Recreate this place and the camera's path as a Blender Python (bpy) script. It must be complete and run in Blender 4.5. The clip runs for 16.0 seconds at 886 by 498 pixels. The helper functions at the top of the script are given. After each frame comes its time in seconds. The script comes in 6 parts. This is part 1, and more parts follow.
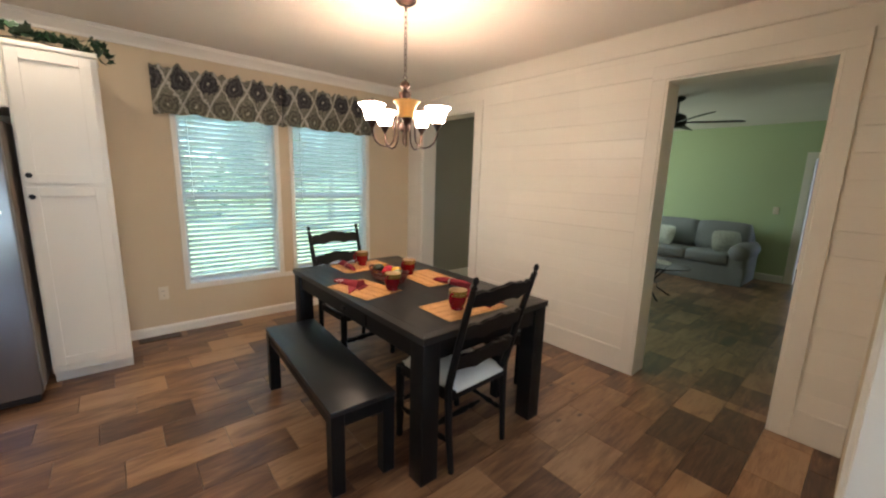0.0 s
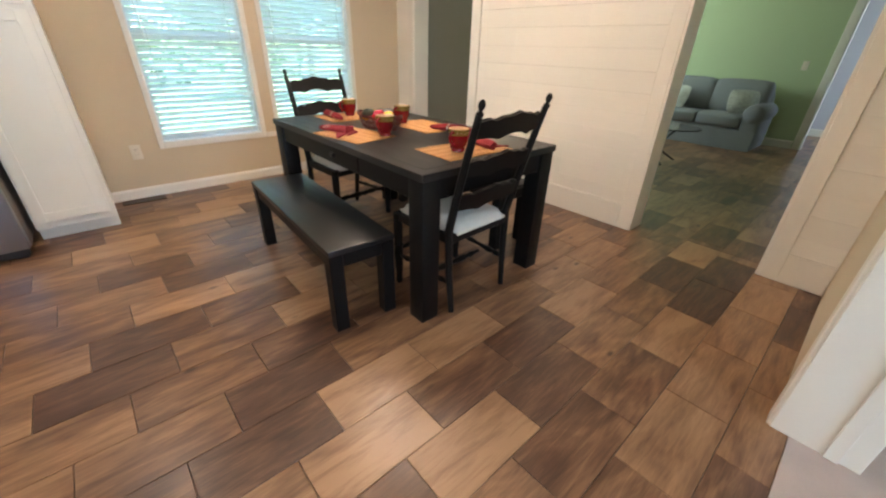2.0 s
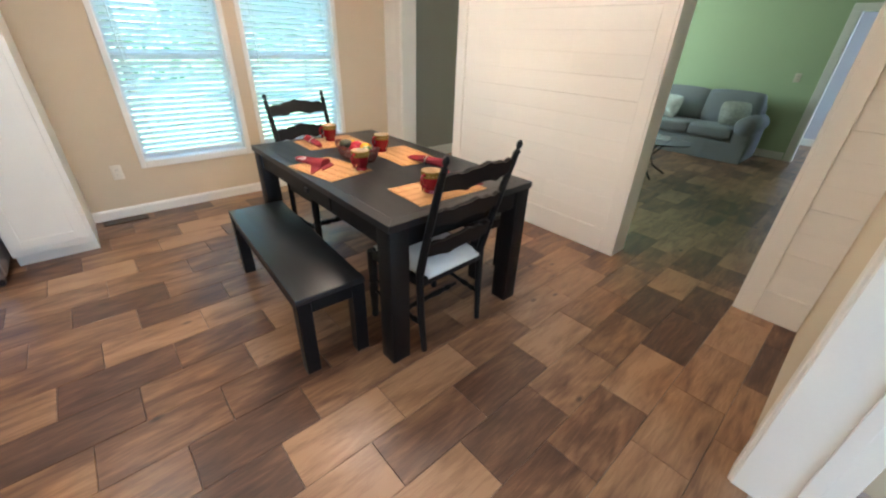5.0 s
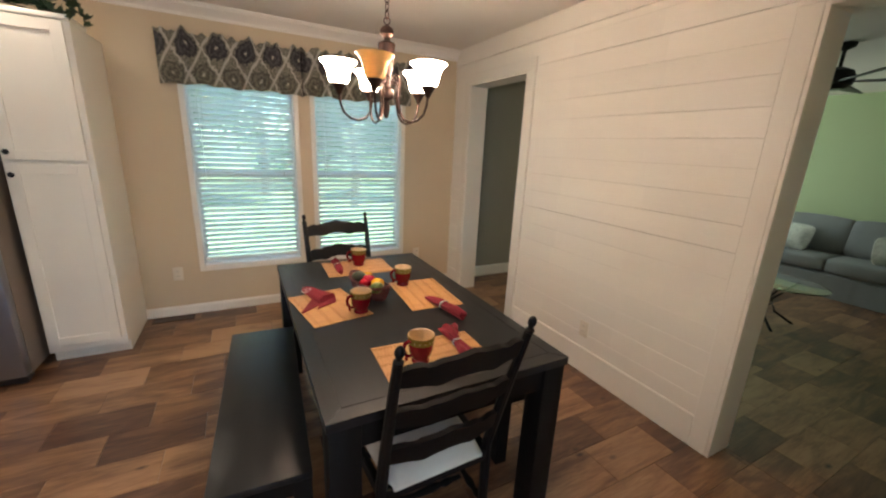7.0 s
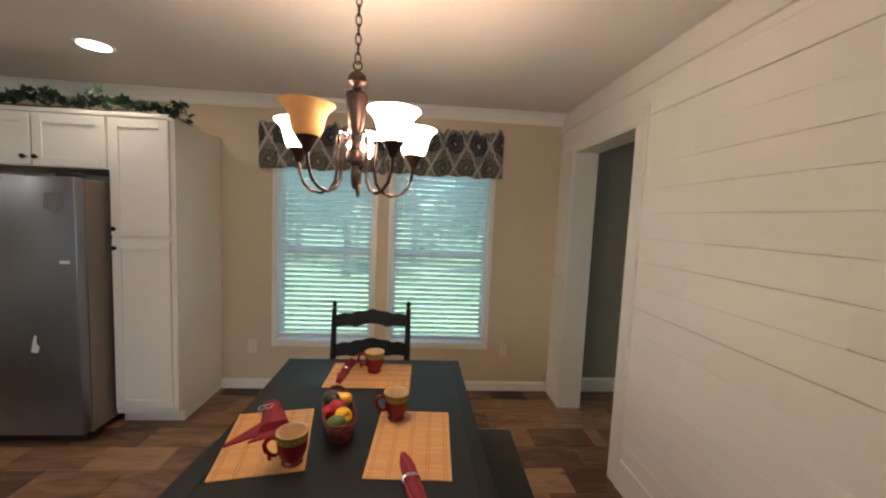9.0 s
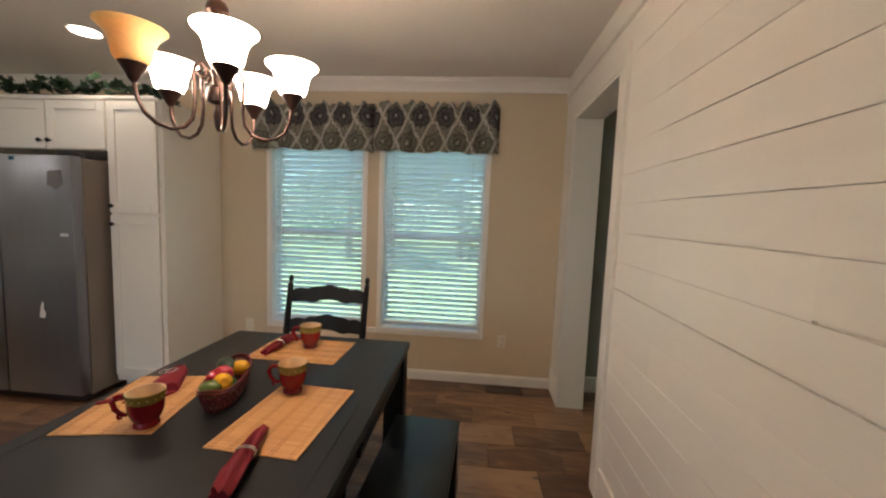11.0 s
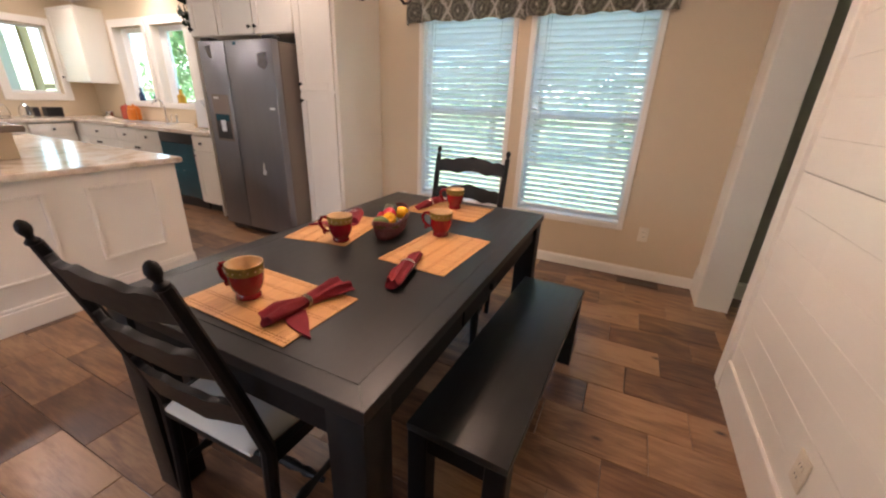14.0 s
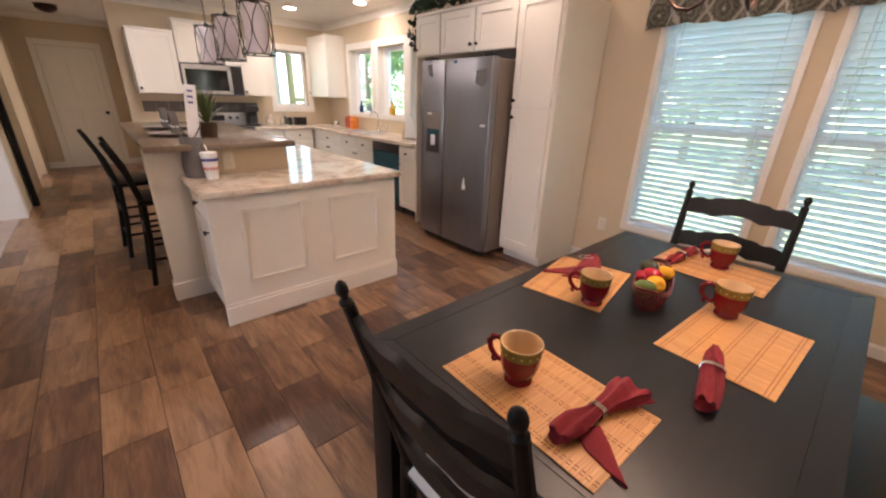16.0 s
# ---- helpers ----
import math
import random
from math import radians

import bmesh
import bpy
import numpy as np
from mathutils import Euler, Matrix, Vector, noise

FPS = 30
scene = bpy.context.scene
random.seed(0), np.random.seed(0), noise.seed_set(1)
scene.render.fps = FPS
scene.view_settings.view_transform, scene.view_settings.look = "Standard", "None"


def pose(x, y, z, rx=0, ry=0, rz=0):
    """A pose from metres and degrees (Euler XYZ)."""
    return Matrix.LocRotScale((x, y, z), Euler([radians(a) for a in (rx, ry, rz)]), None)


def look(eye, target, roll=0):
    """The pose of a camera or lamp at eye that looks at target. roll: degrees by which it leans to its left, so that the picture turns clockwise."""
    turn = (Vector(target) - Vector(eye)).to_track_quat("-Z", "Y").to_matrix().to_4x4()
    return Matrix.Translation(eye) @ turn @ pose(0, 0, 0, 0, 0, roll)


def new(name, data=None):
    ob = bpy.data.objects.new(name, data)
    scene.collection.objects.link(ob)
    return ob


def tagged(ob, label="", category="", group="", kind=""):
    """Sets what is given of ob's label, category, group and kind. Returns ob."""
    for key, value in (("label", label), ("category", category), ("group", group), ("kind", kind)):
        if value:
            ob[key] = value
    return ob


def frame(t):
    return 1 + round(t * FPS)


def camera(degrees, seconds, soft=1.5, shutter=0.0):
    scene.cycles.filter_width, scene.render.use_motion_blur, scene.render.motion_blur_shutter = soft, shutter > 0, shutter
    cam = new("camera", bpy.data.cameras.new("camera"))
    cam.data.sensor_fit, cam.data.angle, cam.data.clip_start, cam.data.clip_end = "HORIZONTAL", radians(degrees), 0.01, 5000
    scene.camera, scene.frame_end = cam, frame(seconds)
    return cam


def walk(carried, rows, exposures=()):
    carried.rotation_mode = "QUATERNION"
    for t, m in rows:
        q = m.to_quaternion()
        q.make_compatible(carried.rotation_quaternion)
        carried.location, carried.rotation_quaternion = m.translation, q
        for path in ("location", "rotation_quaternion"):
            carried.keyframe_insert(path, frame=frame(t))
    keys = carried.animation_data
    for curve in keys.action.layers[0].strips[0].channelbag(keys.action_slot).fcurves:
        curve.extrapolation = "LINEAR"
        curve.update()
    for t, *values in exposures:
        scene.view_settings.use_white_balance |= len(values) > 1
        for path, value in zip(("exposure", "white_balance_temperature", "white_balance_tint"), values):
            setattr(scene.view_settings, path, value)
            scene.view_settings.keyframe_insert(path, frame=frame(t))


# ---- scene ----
cam = camera(99.0, 16.0, soft=2.2)
PATH = [
    (0, (1.029, 0.801, 1.439), (2.319, 2.287, 1.081), 1.7),
    (0.5, (1.037, 0.819, 1.382), (2.332, 2.298, 1.014), 1.7),
    (1, (1.04, 0.858, 1.313), (2.323, 2.293, 0.771), 1.7),
    (1.5, (1.046, 0.875, 1.248), (2.286, 2.241, 0.477), 1.8),
    (2, (1.067, 0.881, 1.203), (2.262, 2.181, 0.264), 1.8),
    (2.5, (1.058, 0.891, 1.193), (2.221, 2.138, 0.148), 1.9),
    (3, (1.06, 0.882, 1.2), (2.222, 2.113, 0.134), 2.0),
    (5.5, (1.347, 0.885, 1.451), (2.563, 2.219, 0.589), 2.5),
    (6, (1.499, 0.949, 1.484), (2.724, 2.386, 0.825), 2.6),
    (6.5, (1.68, 1.007, 1.516), (2.809, 2.563, 0.965), 2.7),
    (7, (1.838, 1.075, 1.527), (2.747, 2.781, 1.013), 2.7),
    (7.5, (2.054, 1.228, 1.566), (2.766, 3.05, 1.15), 2.6),
    (8, (2.295, 1.31, 1.559), (2.855, 3.207, 1.267), 2.6),
    (8.5, (2.498, 1.391, 1.564), (2.823, 3.352, 1.337), 2.5),
    (9, (2.656, 1.527, 1.567), (2.805, 3.515, 1.4), 2.5),
    (11.5, (3.353, 1.713, 1.366), (3.09, 3.687, 1.179), 2.2),
    (12, (3.415, 1.678, 1.323), (3.041, 3.609, 0.962), 2.0),
    (12.5, (3.422, 1.643, 1.301), (2.971, 3.523, 0.788), 2.1),
    (13, (3.404, 1.631, 1.278), (2.884, 3.459, 0.656), 2.2),
    (13.5, (3.369, 1.613, 1.282), (2.753, 3.382, 0.58), 2.2),
    (14, (3.284, 1.579, 1.306), (2.492, 3.265, 0.578), 2.3),
    (14.5, (3.144, 1.537, 1.336), (2.095, 3.076, 0.607), 2.4),
    (15, (3.022, 1.507, 1.375), (1.762, 2.876, 0.641), 2.0),
    (15.5, (2.946, 1.508, 1.388), (1.571, 2.759, 0.65), 1.6),
    (16, (2.8, 1.58, 1.384), (1.408, 2.813, 0.65), 1.9),
]
walk(cam, [(t, look(eye, target, roll)) for t, eye, target, roll in PATH], [
    (0.0, 2.86, 6750, 11), (0.5, 2.91, 6750, 11), (1.5, 3.22, 6700, 9), (3.0, 3.62, 5900, 10), (5.5, 3.4, 5900, 8), (6.0, 3.15, 6200, 8), (6.5, 3.02, 6450, 9), (7.0, 2.78, 6750, 12),
    (8.0, 2.44, 6700, 12), (9.0, 2.33, 6600, 11), (11.5, 2.46, 6750, 14), (12.5, 2.63, 7250, 25), (13.0, 2.6, 7250, 25), (14.0, 2.97, 6950, 25),
    (14.5, 2.99, 6850, 24), (16.0, 2.97, 7050, 27)])

# ---- world, sun, lights ----
world = bpy.data.worlds.new("world")
scene.world = world
world.use_nodes = True
wn = world.node_tree.nodes
sky = wn.new("ShaderNodeTexSky")
sky.sky_type, sky.sun_disc = "NISHITA", False
sky.sun_elevation, sky.sun_rotation = radians(52), radians(200)
world.node_tree.links.new(sky.outputs[0], wn["Background"].inputs[0])
wn["Background"].inputs[1].default_value = 0.15
sun = new("sun", bpy.data.lights.new("sun", "SUN"))
sun.data.energy, sun.data.angle, sun.data.color = 4.5, radians(0.5), (1.0, 0.95, 0.87)
sun.matrix_world = look((0, 0, 20), (0 + 2.1, 5.8 - 0.0, 12.2))


def lamp(name, m, size, watts, color, size_y=None):
    d = bpy.data.lights.new(name, "AREA")
    d.shape = "RECTANGLE" if size_y else "DISK"
    d.size, d.energy, d.color = size, watts, color
    if size_y:
        d.size_y = size_y
    ob = new(name, d)
    ob.matrix_world = m
    return ob


WARM = (1.0, 0.74, 0.5)
CEIL = 2.5
# (0.72, 2.02) is an added, unseen lamp that brightens island end and floor
DOWNLIGHTS = [(0.70, 4.03), (0.72, 2.02), (-2.18, 4.44), (-3.24, 3.94), (-1.35, 2.3), (-2.75, 2.3)]
for dx, dy in DOWNLIGHTS:
    lamp("downlight_lamp", look((dx, dy, CEIL - 0.02), (dx, dy, 0)), 0.15, 1.5 if dx < 0 else 0.5 if dy > 3 else 1.5, (1.0, 0.96, 0.90) if dx < 0 else (1.0, 0.86, 0.72))
# area lamps for the daylight inferred from windows that lie out of sight
lamp("living_window_light", look((7.2, 4.88, 1.5), (7.5, 1.2, 1.75)), 1.5, 4.7, (0.86, 1.0, 0.90), 1.15)
lamp("carpet_room_window_light", look((1.2, -2.43, 1.5), (1.25, 1.0, 1.4)), 1.5, 6.5, (0.56, 0.70, 1.0), 1.15)
# added lamps with no source seen: den, side room and far room
lamp("den_fill_lamp", look((-2.3, -2.43, 1.5), (-2.3, 1.0, 1.4)), 1.5, 4.8, (0.86, 0.92, 1.0), 1.15)
lamp("added_room_fill_lamp", look((-5.9, -2.43, 1.5), (-5.9, 1.4, 1.2)), 1.3, 10, (0.86, 0.92, 1.0), 1.15)
lamp("far_room_fill_lamp", look((9.86, -1.23, 1.5), (9.86, 2.0, 1.4)), 1.0, 6, (0.62, 0.74, 1.0), 1.15)


# ---- materials ----
def nodes_of(name):
    m = bpy.data.materials.new(name)
    m.use_nodes = True
    nt = m.node_tree
    return m, nt, nt.nodes, nt.links, nt.nodes["Principled BSDF"]


def ramp(n, stops):
    r = n.new("ShaderNodeValToRGB")
    el = r.color_ramp.elements
    while len(el) < len(stops):
        el.new(0.5)
    for e, (p, c) in zip(el, stops):
        e.position, e.color = p, (*c, 1)
    return r


def shade_of(c, f):
    return tuple(min(1.0, max(0.0, v * f)) for v in c)


def surface(name, base, rough=0.5, metal=0.0, var=0.08, scale=6.0, bump=0.05, fine=180.0, stretch=(1, 1, 1), spread=0.0, coat=0.0):
    """A surface with broad mottling, fine grain, uneven gloss and slight relief."""
    m, nt, n, l, b = nodes_of(name)
    geo = n.new("ShaderNodeTexCoord")
    mp = n.new("ShaderNodeMapping")
    mp.inputs["Scale"].default_value = stretch
    l.new(geo.outputs["Object"], mp.inputs["Vector"])
    big = n.new("ShaderNodeTexNoise")
    big.inputs["Scale"].default_value, big.inputs["Detail"].default_value = scale, 5
    small = n.new("ShaderNodeTexNoise")
    small.inputs["Scale"].default_value, small.inputs["Detail"].default_value = fine, 3
    for t in (big, small):
        l.new(mp.outputs[0], t.inputs["Vector"])
    mix = n.new("ShaderNodeMix")
    mix.inputs[0].default_value = 0.35
    l.new(big.outputs[0], mix.inputs[2])
    l.new(small.outputs[0], mix.inputs[3])
    r = ramp(n, [(0.25, shade_of(base, 1 - var)), (0.75, shade_of(base, 1 + var))])
    l.new(mix.outputs[0], r.inputs[0])
    out = r.outputs[0]
    if spread:
        info = n.new("ShaderNodeObjectInfo")
        hsv = n.new("ShaderNodeHueSaturation")
        mr = n.new("ShaderNodeMapRange")
        mr.inputs[3].default_value, mr.inputs[4].default_value = 1 - spread, 1 + spread
        l.new(info.outputs["Random"], mr.inputs[0])
        l.new(mr.outputs[0], hsv.inputs["Value"])
        l.new(out, hsv.inputs["Color"])
        out = hsv.outputs[0]
    l.new(out, b.inputs["Base Color"])
    rr = n.new("ShaderNodeMapRange")
    rr.inputs[3].default_value, rr.inputs[4].default_value = max(0.02, rough - 0.07), min(1, rough + 0.07)
    l.new(big.outputs[0], rr.inputs[0])
    l.new(rr.outputs[0], b.inputs["Roughness"])
    b.inputs["Metallic"].default_value = metal
    b.inputs["Coat Weight"].default_value = coat
    if bump:
        bp = n.new("ShaderNodeBump")
        bp.inputs["Strength"].default_value, bp.inputs["Distance"].default_value = bump, 0.01
        l.new(mix.outputs[0], bp.inputs["Height"])
        l.new(bp.outputs[0], b.inputs["Normal"])
    return m


def wood_floor(name, islands):
    """Printed wood planks: tone by plank, long soft streaks, knots, dark seams."""
    m, nt, n, l, b = nodes_of(name)
    geo = n.new("ShaderNodeNewGeometry")
    rnd = geo.outputs["Random Per Island"] if islands else n.new("ShaderNodeObjectInfo").outputs["Random"]
    off = n.new("ShaderNodeVectorMath")
    off.operation = "MULTIPLY_ADD"
    comb = n.new("ShaderNodeCombineXYZ")
    for i in range(3):
        l.new(rnd, comb.inputs[i])
    l.new(comb.outputs[0], off.inputs[0])
    off.inputs[1].default_value = (7.3, 13.7, 5.1)
    l.new(geo.outputs["Position"], off.inputs[2])

    def noise_at(scale3, sc, det=5, dist=0.6):
        mp = n.new("ShaderNodeMapping")
        mp.inputs["Scale"].default_value = scale3
        l.new(off.outputs[0], mp.inputs["Vector"])
        t = n.new("ShaderNodeTexNoise")
        t.inputs["Scale"].default_value, t.inputs["Detail"].default_value, t.inputs["Distortion"].default_value = sc, det, dist
        l.new(mp.outputs[0], t.inputs["Vector"])
        return t.outputs[0]
    broad = noise_at((1.3, 5.0, 1), 1.6, 3, 1.2)
    grain = noise_at((2.6, 22.0, 1), 2.6, 8, 0.9)
    pores = noise_at((8.0, 170.0, 1), 2.0, 2, 0.1)
    v = n.new("ShaderNodeTexVoronoi")
    v.inputs["Scale"].default_value = 2.6
    mp = n.new("ShaderNodeMapping")
    mp.inputs["Scale"].default_value = (1.0, 2.0, 1)
    l.new(off.outputs[0], mp.inputs["Vector"])
    l.new(mp.outputs[0], v.inputs["Vector"])
    knot = n.new("ShaderNodeMapRange")
    knot.inputs[1].default_value, knot.inputs[2].default_value = 0.02, 0.09
    l.new(v.outputs["Distance"], knot.inputs[0])
    tone = n.new("ShaderNodeMath")
    tone.operation = "MULTIPLY_ADD"
    tone.inputs[1].default_value = 0.50
    l.new(rnd, tone.inputs[0])
    bm1 = n.new("ShaderNodeMath")
    bm1.operation = "MULTIPLY_ADD"
    bm1.inputs[1].default_value, bm1.inputs[2].default_value = 0.90, -0.315
    l.new(broad, bm1.inputs[0])
    l.new(bm1.outputs[0], tone.inputs[2])
    t2 = n.new("ShaderNodeMath")
    t2.operation = "MULTIPLY_ADD"
    t2.inputs[1].default_value = 0.52
    l.new(grain, t2.inputs[0])
    l.new(tone.outputs[0], t2.inputs[2])
    t3 = n.new("ShaderNodeMath")
    t3.operation = "MULTIPLY_ADD"
    t3.inputs[1].default_value = 0.15
    l.new(pores, t3.inputs[0])
    l.new(t2.outputs[0], t3.inputs[2])
    r = ramp(n, [(0.22, (0.034, 0.0155, 0.0095)), (0.42, (0.082, 0.037, 0.021)), (0.60, (0.145, 0.070, 0.037)), (0.82, (0.270, 0.145, 0.074)), (1.0, (0.365, 0.210, 0.112))])
    l.new(t3.outputs[0], r.inputs[0])
    mixk = n.new("ShaderNodeMix")
    mixk.data_type = "RGBA"
    mixk.inputs[6].default_value = (0.035, 0.019, 0.012, 1)
    l.new(knot.outputs[0], mixk.inputs[0])
    l.new(r.outputs[0], mixk.inputs[7])
    l.new(mixk.outputs[2], b.inputs["Base Color"])
    rr = n.new("ShaderNodeMapRange")
    rr.inputs[3].default_value, rr.inputs[4].default_value = 0.28, 0.46
    b.inputs["Coat Weight"].default_value, b.inputs["Coat Roughness"].default_value = 0.35, 0.26
    l.new(grain, rr.inputs[0])
    l.new(rr.outputs[0], b.inputs["Roughness"])
    bp = n.new("ShaderNodeBump")
    bp.inputs["Strength"].default_value, bp.inputs["Distance"].default_value = 0.10, 0.004
    l.new(t3.outputs[0], bp.inputs["Height"])
    l.new(bp.outputs[0], b.inputs["Normal"])
    return m


def emitter(name, color, strength):
    m, nt, n, l, b = nodes_of(name)
    b.inputs["Base Color"].default_value = (*color, 1)
    b.inputs["Emission Color"].default_value = (*color, 1)
    b.inputs["Emission Strength"].default_value = strength
    b.inputs["Roughness"].default_value = 0.35
    return m


def glass(name, tint=(1, 1, 1), rough=0.0):
    m, nt, n, l, b = nodes_of(name)
    b.inputs["Base Color"].default_value = (*tint, 1)
    b.inputs["Transmission Weight"].default_value = 1
    b.inputs["Roughness"].default_value = rough
    b.inputs["IOR"].default_value = 1.45
    return m


def translucent(name, color, share, rough=0.6):
    m, nt, n, l, b = nodes_of(name)
    nz = n.new("ShaderNodeTexNoise")
    nz.inputs["Scale"].default_value = 9
    r = ramp(n, [(0.3, shade_of(color, 0.92)), (0.7, color)])
    l.new(nz.outputs[0], r.inputs[0])
    l.new(r.outputs[0], b.inputs["Base Color"])
    b.inputs["Roughness"].default_value = rough
    t = n.new("ShaderNodeBsdfTranslucent")
    l.new(r.outputs[0], t.inputs[0])
    mx = n.new("ShaderNodeMixShader")
    mx.inputs[0].default_value = share
    l.new(b.outputs[0], mx.inputs[1])
    l.new(t.outputs[0], mx.inputs[2])
    l.new(mx.outputs[0], n["Material Output"].inputs[0])
    return m


def math_node(n, l, op, a, b=None, c=None):
    k = n.new("ShaderNodeMath")
    k.operation = op
    for i, v in enumerate((a, b, c)):
        if v is None:
            continue
        if isinstance(v, (int, float)):
            k.inputs[i].default_value = v
        else:
            l.new(v, k.inputs[i])
    return k.outputs[0]


def damask(name):
    """Printed cloth: pale lattice on olive grey, with a round medallion in every cell."""
    m, nt, n, l, b = nodes_of(name)
    tc = n.new("ShaderNodeTexCoord")
    sp = n.new("ShaderNodeSeparateXYZ")
    l.new(tc.outputs["UV"], sp.inputs[0])
    wob = n.new("ShaderNodeTexNoise")
    wob.inputs["Scale"].default_value, wob.inputs["Detail"].default_value = 26, 3
    l.new(tc.outputs["UV"], wob.inputs["Vector"])
    wv = math_node(n, l, "MULTIPLY_ADD", wob.outputs[0], 0.17, -0.085)
    u = math_node(n, l, "MULTIPLY_ADD", sp.outputs[0], 4.0, wv)
    v = math_node(n, l, "MULTIPLY_ADD", sp.outputs[1], 2.56, math_node(n, l, "SUBTRACT", wv, 0.19))
    a = math_node(n, l, "PINGPONG", math_node(n, l, "ADD", u, v), 0.5)
    c = math_node(n, l, "PINGPONG", math_node(n, l, "SUBTRACT", u, v), 0.5)

    def step(value, lo, hi, at_lo, at_hi):
        k = n.new("ShaderNodeMapRange")
        k.inputs[1].default_value, k.inputs[2].default_value, k.inputs[3].default_value, k.inputs[4].default_value = lo, hi, at_lo, at_hi
        l.new(value, k.inputs[0])
        return k.outputs[0]

    def blend(share, first, second):
        k = n.new("ShaderNodeMix")
        k.data_type = "RGBA"
        for slot, value in ((0, share), (6, first), (7, second)):
            if isinstance(value, tuple):
                k.inputs[slot].default_value = (*value, 1)
            else:
                l.new(value, k.inputs[slot])
        return k.outputs[2]
    line = step(math_node(n, l, "MINIMUM", a, c), 0.030, 0.058, 1, 0)
    uu, vv = math_node(n, l, "PINGPONG", u, 0.5), math_node(n, l, "PINGPONG", v, 0.5)

    def reach(du, dv):
        dv = math_node(n, l, "MULTIPLY", dv, 1.75)
        return math_node(n, l, "SQRT", math_node(n, l, "ADD", math_node(n, l, "MULTIPLY", du, du), math_node(n, l, "MULTIPLY", dv, dv)))
    d = math_node(n, l, "MINIMUM", reach(math_node(n, l, "SUBTRACT", 0.5, uu), vv), reach(uu, math_node(n, l, "SUBTRACT", 0.5, vv)))
    fleck = n.new("ShaderNodeTexNoise")
    fleck.inputs["Scale"].default_value, fleck.inputs["Detail"].default_value = 60, 4
    l.new(tc.outputs["UV"], fleck.inputs["Vector"])
    # the upper row of medallions is charcoal, the lower one olive grey
    upper = step(math_node(n, l, "MULTIPLY_ADD", wob.outputs[0], 0.06, sp.outputs[1]), 0.185, 0.215, 0, 1)
    olive = ramp(n, [(0.35, (0.060, 0.058, 0.042)), (0.65, (0.155, 0.148, 0.112))])
    coal = ramp(n, [(0.35, (0.020, 0.019, 0.021)), (0.70, (0.085, 0.078, 0.078))])
    ground = ramp(n, [(0.35, (0.095, 0.088, 0.066)), (0.65, (0.235, 0.222, 0.175))])
    petals = math_node(n, l, "MULTIPLY_ADD", math_node(n, l, "SINE", math_node(n, l, "MULTIPLY", d, 34.0)), 0.12, fleck.outputs[0])
    for k in (olive, coal):
        l.new(petals, k.inputs[0])
    l.new(fleck.outputs[0], ground.inputs[0])
    disc = blend(upper, olive.outputs[0], coal.outputs[0])
    disc = blend(step(d, 0.035, 0.055, 1, 0), disc, (0.36, 0.34, 0.28))
    cloth = blend(step(math_node(n, l, "MULTIPLY_ADD", fleck.outputs[0], 0.12, d), 0.40, 0.45, 1, 0), ground.outputs[0], disc)
    cloth = blend(line, cloth, (0.41, 0.385, 0.33))
    l.new(cloth, b.inputs["Base Color"])
    b.inputs["Roughness"].default_value = 0.9
    return m


def stone_top(name):
    """Polished beige stone with brown veins and clouds."""
    m, nt, n, l, b = nodes_of(name)
    tc = n.new("ShaderNodeTexCoord")
    a = n.new("ShaderNodeTexNoise")
    a.inputs["Scale"].default_value, a.inputs["Detail"].default_value, a.inputs["Distortion"].default_value = 2.2, 8, 2.2
    l.new(tc.outputs["Object"], a.inputs["Vector"])
    v = n.new("ShaderNodeTexNoise")
    v.inputs["Scale"].default_value, v.inputs["Detail"].default_value = 34, 6
    l.new(tc.outputs["Object"], v.inputs["Vector"])
    s = math_node(n, l, "MULTIPLY_ADD", v.outputs[0], 0.35, math_node(n, l, "MULTIPLY", a.outputs[0], 0.75))
    r = ramp(n, [(0.34, (0.22, 0.15, 0.11)), (0.46, (0.52, 0.42, 0.33)), (0.55, (0.68, 0.58, 0.47)), (0.70, (0.77, 0.70, 0.60))])
    l.new(s, r.inputs[0])
    l.new(r.outputs[0], b.inputs["Base Color"])
    b.inputs["Roughness"].default_value = 0.14
    return m


def reed_mat(name):
    """Bamboo strips with darker stitched bands."""
    m, nt, n, l, b = nodes_of(name)
    tc = n.new("ShaderNodeTexCoord")
    sp = n.new("ShaderNodeSeparateXYZ")
    l.new(tc.outputs["Object"], sp.inputs[0])
    st = math_node(n, l, "SINE", math_node(n, l, "MULTIPLY", sp.outputs[0], 900.0))
    mp = n.new("ShaderNodeMapping")
    mp.inputs["Scale"].default_value = (140, 3, 1)
    l.new(tc.outputs["Object"], mp.inputs["Vector"])
    nz = n.new("ShaderNodeTexNoise")
    nz.inputs["Scale"].default_value, nz.inputs["Detail"].default_value = 2, 4
    l.new(mp.outputs[0], nz.inputs["Vector"])
    r = ramp(n, [(0.3, (0.43, 0.205, 0.068)), (0.7, (0.63, 0.345, 0.135))])
    l.new(nz.outputs[0], r.inputs[0])
    l.new(r.outputs[0], b.inputs["Base Color"])
    bp = n.new("ShaderNodeBump")
    bp.inputs["Strength"].default_value, bp.inputs["Distance"].default_value = 0.22, 0.002
    l.new(math_node(n, l, "MULTIPLY_ADD", st, 0.5, nz.outputs[0]), bp.inputs["Height"])
    l.new(bp.outputs[0], b.inputs["Normal"])
    b.inputs["Roughness"].default_value = 0.42
    return m


